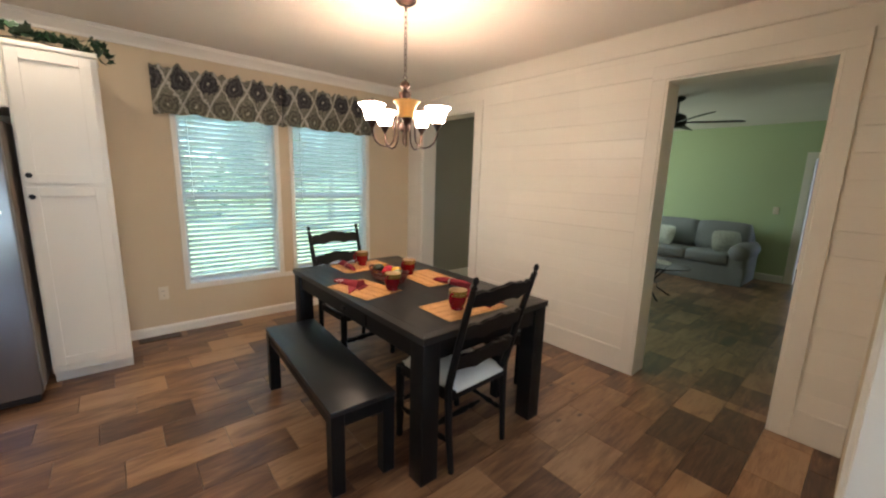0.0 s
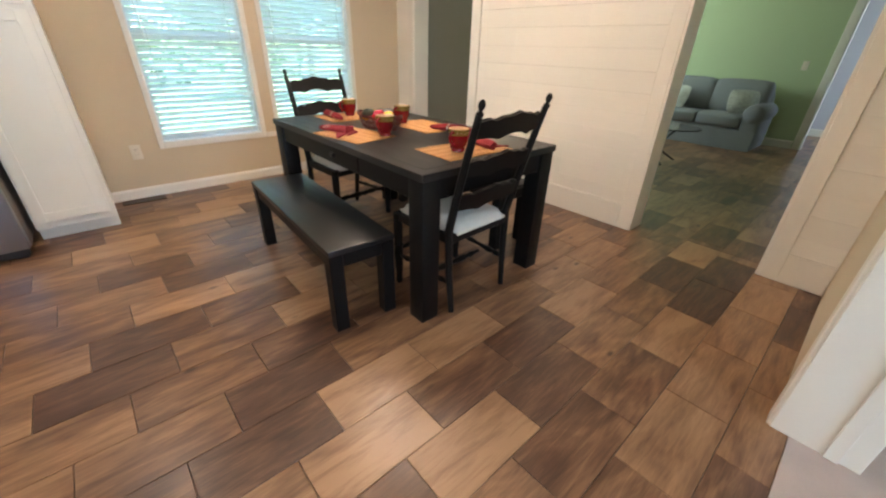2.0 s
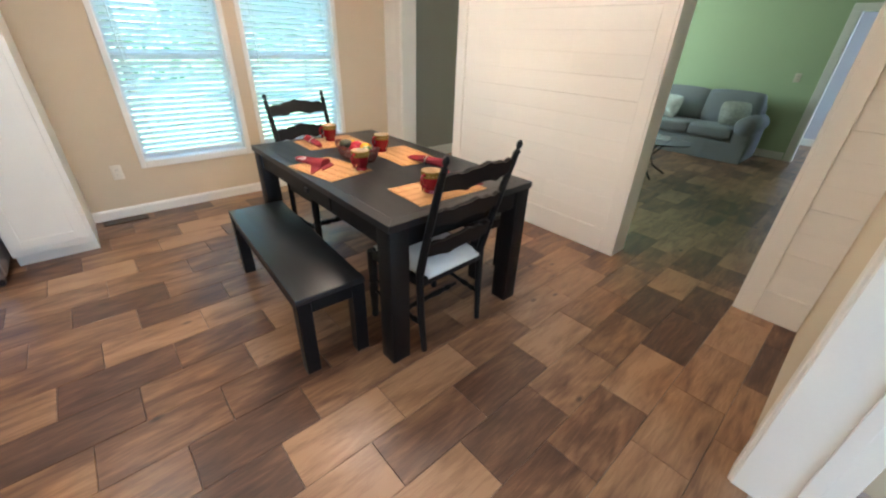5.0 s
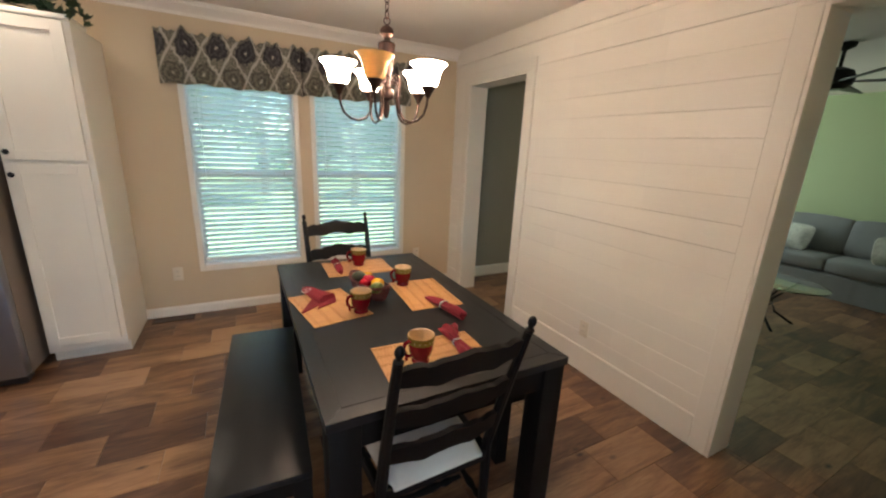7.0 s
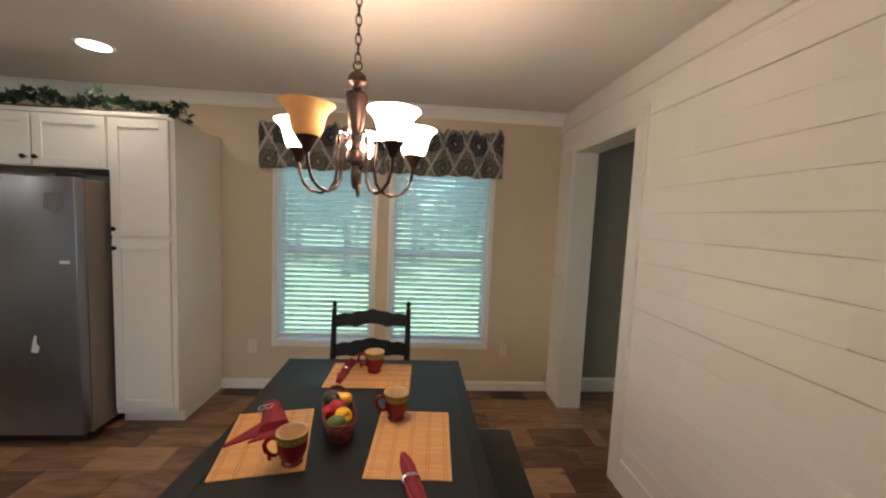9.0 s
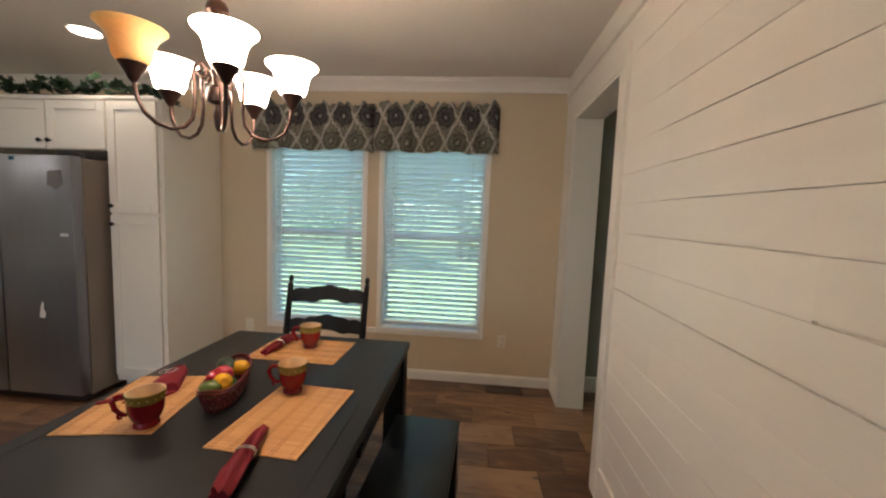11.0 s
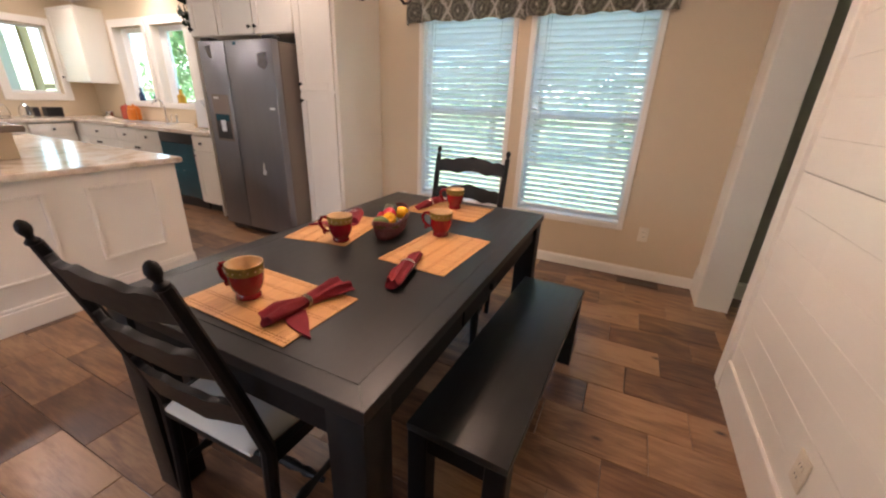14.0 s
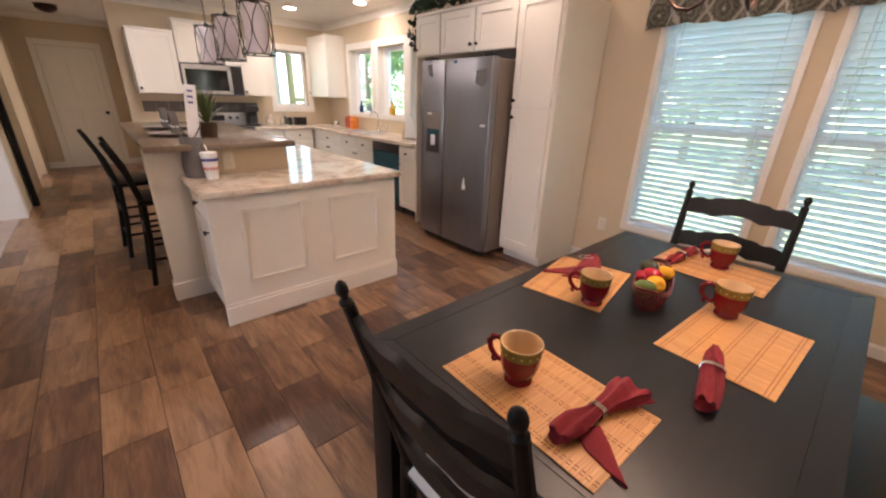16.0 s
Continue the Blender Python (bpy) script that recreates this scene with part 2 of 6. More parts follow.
M = {}
M["wall_beige"] = surface("beige wall paint", (0.60, 0.485, 0.335), 0.75, var=0.04, scale=1.5, bump=0.06, fine=260)
M["wall_green"] = surface("greenish living room paint", (0.42, 0.50, 0.30), 0.8, var=0.04, scale=1.5, bump=0.05)
M["wall_grey"] = surface("taupe grey wall paint", (0.33, 0.31, 0.26), 0.8, var=0.04, scale=1.5, bump=0.05)
M["wall_lilac"] = surface("pale lilac wall paint", (0.55, 0.53, 0.58), 0.8, var=0.04, scale=1.5, bump=0.05)
M["ceiling"] = surface("white ceiling paint", (0.76, 0.72, 0.665), 0.9, var=0.03, scale=2, bump=0.12, fine=320)
M["trim"] = surface("white trim paint", (0.78, 0.74, 0.67), 0.38, var=0.03, scale=3, bump=0.02, fine=90)
M["shiplap"] = surface("white shiplap paint", (0.80, 0.76, 0.69), 0.32, var=0.035, scale=2.2, bump=0.05, fine=60, stretch=(1, 0.25, 3), spread=0.02)
M["cabinet"] = surface("white cabinet paint", (0.78, 0.74, 0.66), 0.35, var=0.03, scale=3, bump=0.02, fine=110)
M["plank"] = wood_floor("brown wood plank", False)
M["plank_far"] = wood_floor("brown wood planks joined", True)
M["seam"] = surface("dark floor seam", (0.03, 0.018, 0.012), 0.8)
M["carpet"] = surface("pinkish beige carpet", (0.46, 0.38, 0.34), 0.95, var=0.16, scale=5, bump=0.6, fine=420)
M["black_wood"] = surface("worn black-stained wood", (0.0055, 0.0052, 0.005), 0.46, var=0.35, scale=5, bump=0.05, fine=60, stretch=(8, 1, 8))
M["black_wood"].node_tree.nodes["Principled BSDF"].inputs["Specular IOR Level"].default_value = 0.20
M["table_top"] = surface("black-stained table top", (0.0135, 0.0142, 0.0145), 0.34, var=0.3, scale=4, bump=0.04, fine=50, stretch=(9, 1, 9))
M["table_top"].node_tree.nodes["Principled BSDF"].inputs["Specular IOR Level"].default_value = 0.36
M["bare_edge"] = surface("rubbed brown edge wood", (0.10, 0.055, 0.035), 0.5, var=0.3, scale=30)
M["cushion"] = surface("off-white seat cloth", (0.62, 0.60, 0.55), 0.95, var=0.06, scale=8, bump=0.35, fine=500)
M["vinyl"] = surface("white window vinyl", (0.80, 0.82, 0.82), 0.35, var=0.02, bump=0.0)
M["slat"] = translucent("white blind slat", (0.93, 0.95, 0.95), 0.74, 0.45)
M["cord"] = surface("blind cord", (0.45, 0.44, 0.40), 0.8)
M["pane"] = glass("window glass")
# the daylight's cyan cast is put into this glass colour
M["pane_tint"] = glass("cyan-tinted window glass", (0.69, 0.97, 0.955))
M["damask"] = damask("damask print cloth")
M["bronze"] = surface("oil-rubbed bronze", (0.050, 0.027, 0.021), 0.36, metal=0.75, var=0.35, scale=14, bump=0.05)
M["black_metal"] = surface("black iron", (0.02, 0.02, 0.021), 0.45, metal=0.6, var=0.2, scale=20)
M["lit_shade"] = emitter("lit alabaster glass shade", (1.0, 0.79, 0.62), 8.8)
M["lit_lining"] = emitter("lit shade inside", (1.0, 0.78, 0.62), 7.6)
M["amber_shade"] = translucent("unlit amber glass shade", (0.93, 0.70, 0.36), 0.6, 0.3)
M["downlight"] = emitter("lit downlight lens", (1.0, 0.90, 0.80), 3.5)
M["steel"] = surface("filmed stainless steel", (0.25, 0.255, 0.28), 0.33, metal=0.9, var=0.07, scale=2.5, bump=0.015, fine=120, stretch=(6, 6, 0.7))
M["steel_side"] = surface("grey fridge side paint", (0.20, 0.165, 0.14), 0.5, var=0.06, scale=4, bump=0.08, fine=300)
M["scrap"] = surface("clear crumpled film on steel", (0.31, 0.32, 0.35), 0.24, metal=0.8, var=0.15, scale=30, bump=0.2, fine=60)
M["chrome"] = surface("chrome", (0.75, 0.75, 0.75), 0.12, metal=1.0, var=0.05)
M["dark"] = surface("dark plastic", (0.015, 0.015, 0.016), 0.35, var=0.15)
M["black_glass"] = surface("black glass", (0.004, 0.004, 0.004), 0.10, var=0.1, bump=0)
M["light_steel"] = surface("light brushed steel", (0.52, 0.50, 0.47), 0.34, metal=0.55, var=0.06, scale=3, bump=0.01, stretch=(1, 1, 8))
M["film"] = surface("teal protective film", (0.008, 0.060, 0.085), 0.25, var=0.2, scale=6, bump=0.1, fine=20)
M["granite"] = stone_top("beige veined stone")
M["bar_wood"] = surface("brown-grey bar top", (0.17, 0.125, 0.09), 0.22, var=0.22, scale=5, bump=0.04, fine=70, stretch=(1, 9, 1))
M["tile"] = surface("dark brown backsplash tile", (0.12, 0.095, 0.082), 0.3, var=0.25, scale=9)
M["red_glaze"] = surface("red glazed stoneware", (0.18, 0.006, 0.010), 0.2, var=0.2, scale=18, bump=0.02, fine=60)
M["cream_glaze"] = surface("cream glaze", (0.62, 0.44, 0.26), 0.25, var=0.08, scale=12)
M["olive_glaze"] = surface("olive glaze band", (0.20, 0.135, 0.03), 0.25, var=0.3, scale=60)
M["napkin"] = surface("burgundy cotton napkin", (0.20, 0.010, 0.020), 0.85, var=0.15, scale=14, bump=0.3, fine=600)
M["reed"] = reed_mat("woven bamboo mat")
M["stitch"] = surface("brown mat stitching", (0.27, 0.115, 0.035), 0.8, var=0.2, scale=90)
M["basket"] = surface("dark red woven cane", (0.105, 0.014, 0.014), 0.35, var=0.3, scale=40)
M["ring"] = surface("silver beads", (0.62, 0.58, 0.55), 0.2, metal=0.9, var=0.1)
M["fruit_red"] = surface("red pepper skin", (0.40, 0.015, 0.03), 0.18, var=0.12, scale=10)
M["fruit_yellow"] = surface("yellow pepper skin", (0.68, 0.34, 0.02), 0.22, var=0.1, scale=10)
M["fruit_green"] = surface("green lime skin", (0.07, 0.12, 0.015), 0.3, var=0.2, scale=12)
M["fruit_dark"] = surface("dark avocado skin", (0.022, 0.033, 0.014), 0.4, var=0.25, scale=40, bump=0.2)
M["sofa"] = surface("grey-blue sofa cloth", (0.20, 0.21, 0.215), 0.95, var=0.07, scale=7, bump=0.4, fine=450)
M["pillow"] = surface("pale patterned pillow cloth", (0.42, 0.43, 0.38), 0.95, var=0.3, scale=26, bump=0.3, fine=450)
M["leaf"] = surface("dark ivy leaf", (0.012, 0.034, 0.012), 0.45, var=0.4, scale=25, spread=0.3)
M["succulent"] = surface("yellow-green succulent leaf", (0.085, 0.125, 0.04), 0.5, var=0.35, scale=20)
M["paper"] = surface("white paper", (0.78, 0.78, 0.78), 0.8, var=0.03)
M["plate"] = surface("ivory wall plate", (0.70, 0.63, 0.52), 0.35, var=0.02)
M["vent"] = surface("bronze floor vent", (0.075, 0.045, 0.03), 0.5, metal=0.3, var=0.2)
M["orange"] = surface("orange canister glaze", (0.62, 0.17, 0.02), 0.3, var=0.1)
M["red_can"] = surface("red canister glaze", (0.36, 0.05, 0.02), 0.3, var=0.1)
M["blue_glass"] = surface("blue bottle glaze", (0.03, 0.06, 0.13), 0.12, var=0.1)
M["amber_jar"] = surface("amber honey jar", (0.60, 0.33, 0.04), 0.2, var=0.1)
M["bag"] = surface("grey cloth bag", (0.14, 0.13, 0.125), 0.9, var=0.15, scale=20, bump=0.4)
M["cup_blue"] = surface("blue cup print", (0.05, 0.07, 0.28), 0.5)
M["cup_red"] = surface("red cup print", (0.50, 0.05, 0.04), 0.5)
M["grass"] = surface("sunlit lawn", (0.19, 0.22, 0.12), 0.9, var=0.45, scale=0.9, bump=0.4, fine=14)
M["foliage"] = translucent("tree leaves", (0.13, 0.24, 0.10), 0.5, 0.5)
M["bark"] = surface("tree bark", (0.09, 0.07, 0.055), 0.9, var=0.3, scale=8, bump=0.6, fine=30)
M["siding"] = surface("white house siding", (0.72, 0.73, 0.73), 0.6, var=0.04)
M["post_wood"] = surface("raw timber post", (0.55, 0.38, 0.20), 0.7, var=0.2, scale=4, stretch=(6, 6, 0.6))


# ---- mesh helpers ----
def box(bm, x0, y0, z0, x1, y1, z1, bev=0.0, seg=1):
    r = bmesh.ops.create_cube(bm, size=1, matrix=Matrix.LocRotScale(((x0 + x1) / 2, (y0 + y1) / 2, (z0 + z1) / 2), None, (x1 - x0, y1 - y0, z1 - z0)))
    if bev:
        es = {e for v in r["verts"] for e in v.link_edges}
        bmesh.ops.bevel(bm, geom=list(es), offset=bev, segments=seg, affect="EDGES", profile=0.5)
    return bm


def boxed(*args, **kw):
    return box(bmesh.new(), *args, **kw)


def lathe(profile, seg=24, bm=None, cap=False):
    """Turn a profile of (radius, height) round z."""
    bm = bm or bmesh.new()
    rings = []
    for r, z in profile:
        if r < 1e-5:
            rings.append([bm.verts.new((0, 0, z))])
        else:
            rings.append([bm.verts.new((r * math.cos(2 * math.pi * i / seg), r * math.sin(2 * math.pi * i / seg), z)) for i in range(seg)])
    for a, b in zip(rings, rings[1:]):
        for i in range(seg):
            j = (i + 1) % seg
            if len(a) == 1 and len(b) == 1:
                continue
            if len(a) == 1:
                bm.faces.new((a[0], b[j], b[i]))
            elif len(b) == 1:
                bm.faces.new((a[i], a[j], b[0]))
            else:
                bm.faces.new((a[i], a[j], b[j], b[i]))
    if cap:
        for ring in (rings[0], rings[-1]):
            if len(ring) > 2:
                bm.faces.new(ring)
    return bm


def tube(points, radius, seg=8, bm=None, closed=False):
    """A round tube along points; radius may be a list."""
    bm = bm or bmesh.new()
    pts = [Vector(p) for p in points]
    k = len(pts)
    rad = radius if isinstance(radius, (list, tuple)) else [radius] * k
    rings, up = [], Vector((0.13, 0.27, 0.95))
    for i, p in enumerate(pts):
        a = pts[(i - 1) % k] if closed or i else p
        b = pts[(i + 1) % k] if closed or i < k - 1 else p
        d = (b - a).normalized()
        s = d.cross(up)
        s = s.normalized() if s.length > 0.05 else d.cross(Vector((1, 0, 0))).normalized()
        u = s.cross(d)
        rings.append([bm.verts.new(p + rad[i] * (math.cos(2 * math.pi * j / seg) * s + math.sin(2 * math.pi * j / seg) * u)) for j in range(seg)])
    for i in range(k if closed else k - 1):
        a, b = rings[i], rings[(i + 1) % k]
        for j in range(seg):
            q = (j + 1) % seg
            bm.faces.new((a[j], a[q], b[q], b[j]))
    if not closed:
        bm.faces.new(rings[0])
        bm.faces.new(rings[-1])
    return bm


def prism(outline, depth, axis="y", bm=None):
    """Extrude a closed outline of (a, b) by depth: axis y puts it in x, z; axis x in y, z; axis z in x, y."""
    bm = bm or bmesh.new()
    put = {"y": lambda a, b, d: (a, d, b), "x": lambda a, b, d: (d, a, b), "z": lambda a, b, d: (a, b, d)}[axis]
    lo = [bm.verts.new(put(a, b, -depth / 2)) for a, b in outline]
    hi = [bm.verts.new(put(a, b, depth / 2)) for a, b in outline]
    bm.faces.new(lo)
    bm.faces.new(hi)
    for i in range(len(lo)):
        j = (i + 1) % len(lo)
        bm.faces.new((lo[i], lo[j], hi[j], hi[i]))
    return bm


def moved(bm, m):
    bmesh.ops.transform(bm, matrix=m, verts=bm.verts)
    return bm


def mesh_of(name, bm, material, smooth=None):
    bmesh.ops.recalc_face_normals(bm, faces=bm.faces)
    me = bpy.data.meshes.new(name)
    bm.to_mesh(me)
    bm.free()
    me.materials.append(material)
    if smooth:
        me.polygons.foreach_set("use_smooth", [True] * len(me.polygons))
        me.set_sharp_from_angle(angle=radians(smooth))
    return me


def part(name, bm, material, parent, label="", smooth=35):
    ob = new(name, mesh_of(name, bm, material, smooth))
    ob.parent = parent
    return tagged(ob, label)


def thing(name, label, category, m=None, group="", kind=""):
    ob = new(name)
    ob.empty_display_size = 0.1
    if m is not None:
        ob.matrix_world = m
    return tagged(ob, label, category, group, kind)


def solid(name, bm, material, label="", category="", kind="structure", smooth=None):
    ob = new(name, mesh_of(name, bm, material, smooth))
    return tagged(ob, label, category, "", kind)


def piece(name, me, parent, loc=(0, 0, 0), rot=None):
    ob = new(name, me)
    ob.parent = parent
    ob.location = loc
    if rot:
        ob.rotation_euler = rot
    return ob


def wall_with_openings(name, material, axis, a0, a1, t0, t1, z0, z1, holes, label):
    """A thick wall along axis from a0 to a1, t0 to t1 thick, with holes (a, b, low, high) through it."""
    bm = bmesh.new()

    def put(p, q, lo, hi):
        if q - p > 1e-4 and hi - lo > 1e-4:
            if axis == "x":
                box(bm, p, t0, lo, q, t1, hi)
            else:
                box(bm, t0, p, lo, t1, q, hi)
    at = a0
    for p, q, lo, hi in sorted(holes):
        put(at, p, z0, z1)
        put(p, q, z0, lo)
        put(p, q, hi, z1)
        at = q
    put(at, a1, z0, z1)
    return solid(name, bm, material, label, "wall")

# ---- structure ----
WN, XE, YS = 4.85, 3.93, 0.745      # north wall, east wall and south wall faces
WIN = [(1.48, 2.285, 0.43, 2.03), (2.46, 3.305, 0.43, 2.03)]
KWIN = [(-3.30, -2.63, 1.14, 2.06), (-2.45, -1.79, 1.14, 2.06), (-1.63, -0.98, 1.14, 2.06)]
WWIN = (3.93, 4.47, 1.20, 2.05)
wall_with_openings("wall_north", M["wall_beige"], "x", -4.30, 4.01, WN, WN + 0.15, 0, CEIL, WIN + KWIN, "beige painted outer wall with windows")
wall_with_openings("wall_north_living", M["wall_grey"], "x", 4.01, 9.0, WN, WN + 0.15, 0, CEIL, [(6.4, 8.0, 0.9, 2.1)], "taupe grey living room wall")
OP1, OP2 = (1.050, 1.886), (3.672, 4.547)
HEAD = 2.15
wall_with_openings("wall_east", M["trim"], "y", 0.50, WN, XE, XE + 0.16, 0, CEIL, [(*OP1, 0, HEAD), (*OP2, 0, HEAD)], "white boarded wall with two cased openings")
# opening from x -6.5 to -5.3 is added to let the side room lamp in
wall_with_openings("wall_south", M["wall_beige"], "x", -7.2, XE, 0.51, YS, 0, CEIL, [(0.35, 2.63, 0, HEAD), (-3.32, -1.2, 0, HEAD), (-6.5, -5.3, 0, HEAD)], "cream yellow inner wall with wide openings")
wall_with_openings("wall_west", M["wall_beige"], "y", 1.95, WN, -4.30, -4.15, 0, CEIL, [WWIN], "beige kitchen wall with a window")
wall_with_openings("wall_hall_north", M["wall_beige"], "x", -7.2, -4.30, 2.10, 2.2, 0, CEIL, [], "beige hallway wall")
wall_with_openings("wall_hall_end", M["wall_beige"], "y", YS, 2.10, -7.2, -7.08, 0, CEIL, [], "beige wall at the end of the hallway")
wall_with_openings("wall_living_east", M["wall_green"], "y", -0.75, WN, 8.86, 8.98, 0, CEIL, [(0.71, 1.57, 0, 1.91)], "green living room wall with a doorway")
wall_with_openings("wall_living_south", M["wall_green"], "x", XE + 0.16, 8.98, -0.87, -0.75, 0, CEIL, [], "green living room wall")
wall_with_openings("wall_living_west", M["wall_green"], "y", -0.75, 0.50, XE, XE + 0.16, 0, CEIL, [], "green living room wall beside the opening")
solid("wall_far_room", boxed(10.56, -1.2, 0, 10.68, 2.6, CEIL), M["wall_lilac"], "pale lilac wall of a far room", "wall")
wall_with_openings("wall_far_room_south", M["wall_lilac"], "x", 8.98, 10.68, -1.32, -1.2, 0, CEIL, [(9.34, 10.38, 0.9, 2.1)], "pale lilac wall of a far room")
solid("wall_far_room_north", boxed(8.98, 2.6, 0, 10.68, 2.72, CEIL), M["wall_lilac"], "pale lilac wall of a far room", "wall")
wall_with_openings("wall_carpet_south", M["wall_beige"], "x", -4.3, 4.09, -2.52, -2.40, 0, CEIL, [(-3.1, -1.5, 0.9, 2.1), (0.4, 2.0, 0.9, 2.1)], "beige wall of a carpeted room")
solid("wall_carpet_west", boxed(-4.42, -2.52, 0, -4.30, 0.51, CEIL), M["wall_beige"], "beige wall of a carpeted room", "wall")
solid("wall_carpet_east", boxed(2.95, -2.40, 0, 3.07, 0.51, CEIL), M["wall_beige"], "beige wall of a carpeted room", "wall")
# unseen side room, added so that its lamp can light the hallway
wall_with_openings("wall_added_room_south", M["wall_beige"], "x", -7.2, -4.42, -2.52, -2.40, 0, CEIL, [(-6.6, -5.2, 0.9, 2.1)], "beige wall of an unseen, added side room")
solid("wall_added_room_west", boxed(-7.2, -2.40, 0, -7.08, 0.51, CEIL), M["wall_beige"], "beige wall of an unseen, added side room", "wall")
solid("carpet_added_room", boxed(-7.08, -2.40, -0.05, -4.42, 0.69, 0.004), M["carpet"], "pinkish beige carpet in an unseen, added side room", "carpet")
solid("ceiling", boxed(-7.2, -2.52, CEIL, 4.09, 5.0, CEIL + 0.1), M["ceiling"], "white painted ceiling", "ceiling")
solid("ceiling_living", boxed(4.09, -1.32, CEIL - 0.06, 10.68, 5.0, CEIL + 0.1), M["ceiling"], "white living room ceiling", "ceiling")
# added out of view: its eave keeps the sun out of the southern windows
solid("roof", boxed(-7.3, -3.85, CEIL + 0.101, 10.8, 5.0, CEIL + 0.2), M["siding"], "unseen flat slab added with a deep southern eave to block sun", "roof")
solid("carpet", boxed(-4.3, -2.40, -0.05, 3.0, 0.69, 0.004), M["carpet"], "pinkish beige carpet in the next room", "carpet")
solid("floor_base", boxed(-7.2, -1.32, -0.12, 10.68, 5.0, -0.052), M["seam"], "dark floor underlay", "floor")

# crown, baseboards and casings
def crown_run(name, p, q):
    """Crown moulding along a wall from p to q, room on its right hand side."""
    p, q = Vector((*p, 0)), Vector((*q, 0))
    d = (q - p).normalized()
    s = Vector((d.y, -d.x, 0))
    prof = [(0, -0.095), (0.012, -0.095), (0.014, -0.075), (0.03, -0.05), (0.058, -0.028), (0.062, -0.012), (0.075, -0.010), (0.075, 0), (0, 0)]
    bm = bmesh.new()
    ends = [[bm.verts.new(e + s * (a + 0.002) + Vector((0, 0, CEIL - 0.002 + z))) for a, z in prof] for e in (p, q)]
    for i in range(len(prof)):
        j = (i + 1) % len(prof)
        bm.faces.new((ends[0][i], ends[0][j], ends[1][j], ends[1][i]))
    for e in ends:
        bm.faces.new(e)
    return solid(name, bm, M["trim"], "white crown moulding under the ceiling", "crown moulding", smooth=20)


def base_run(name, p, q, h=0.085, t=0.014, label="white painted baseboard"):
    p, q = Vector((*p, 0)), Vector((*q, 0))
    d = (q - p).normalized()
    s = Vector((d.y, -d.x, 0))
    prof = [(0, 0), (t, 0), (t, h - 0.018), (t * 0.6, h - 0.006), (t * 0.35, h), (0, h)]
    bm = bmesh.new()
    ends = [[bm.verts.new(e + s * (a + 0.001) + Vector((0, 0, z + 0.001))) for a, z in prof] for e in (p, q)]
    for i in range(len(prof)):
        j = (i + 1) % len(prof)
        bm.faces.new((ends[0][i], ends[0][j], ends[1][j], ends[1][i]))
    for e in ends:
        bm.faces.new(e)
    return solid(name, bm, M["trim"], label, "baseboard")


crown_run("trim_crown_north", (-4.15, WN), (XE - 0.02, WN))
crown_run("trim_crown_west", (-4.15, 1.95), (-4.15, WN))
crown_run("trim_crown_hall", (-7.08, YS), (-7.08, 2.10))
base_run("baseboard_north", (1.00, WN), (XE - 0.02, WN))
base_run("baseboard_passage", (4.10, WN), (8.86, WN), 0.13)
base_run("baseboard_living", (8.86, WN), (8.86, 1.67), 0.11)
base_run("baseboard_hall_end_a", (-7.08, YS), (-7.08, 0.98), 0.11)
base_run("baseboard_hall_end_b", (-7.08, 1.90), (-7.08, 2.10), 0.11)
base_run("baseboard_far_room", (10.56, 2.6), (10.56, -1.2), 0.12)

# east wall: boards, frieze, baseboard, casings
def casing_y(name, x0, x1, a, b, head, w=0.088):
    """Casing and jambs of an opening in a wall along y, on the face x0."""
    th = thing(name, "white painted wooden casing round an open doorway", "door casing", kind="structure")
    for u, v in ((a - w, a), (b, b + w)):
        part("casing_board", boxed(x0, u, 0.001, x1, v, head, bev=0.003), M["trim"], th)
    part("casing_head", boxed(x0, a - w, head, x1, b + w, head + w, bev=0.003), M["trim"], th)
    for u, v in ((a, a + 0.018), (b - 0.018, b)):
        part("jamb", boxed(x0 + 0.003, u, 0.001, XE + 0.175, v, head - 0.001, bev=0.002), M["trim"], th)
    part("jamb_head", boxed(x0 + 0.003, a + 0.018, head - 0.018, XE + 0.175, b - 0.018, head - 0.001, bev=0.002), M["trim"], th)
    for u in (a - w - 0.010,) if a > 3 else ():
        part("backband", boxed(x0 - 0.006, u, 0.001, XE, u + 0.010, head + w, bev=0.002), M["trim"], th)
    return th


casing_y("door_casing_living", 3.906, XE, *OP1, HEAD)
casing_y("door_casing_passage", 3.906, XE, *OP2, HEAD)
solid("trim_frieze", boxed(3.908, YS, 2.358, XE, WN - 0.001, CEIL - 0.001, bev=0.003), M["trim"], "flat white frieze board under the ceiling", "trim")
solid("trim_frieze_cap", boxed(3.898, YS, 2.348, XE, WN - 0.003, 2.358, bev=0.002), M["trim"], "thin white moulding below the frieze", "trim")
for nm, u, v in (("baseboard_east_mid", 1.975, 3.573), ("baseboard_east_near", YS + 0.002, 0.961), ("baseboard_east_far", 4.636, WN - 0.016)):
    solid(nm, boxed(3.906, u, 0.001, XE, v, 0.186, bev=0.003), M["trim"], "tall flat white baseboard on the boarded wall", "baseboard")
shiplap = thing("shiplap", "white painted shiplap boards with thin dark gaps", "shiplap", kind="structure")
rng = random.Random(5)
ROW0, PITCH = 0.159, 0.1342
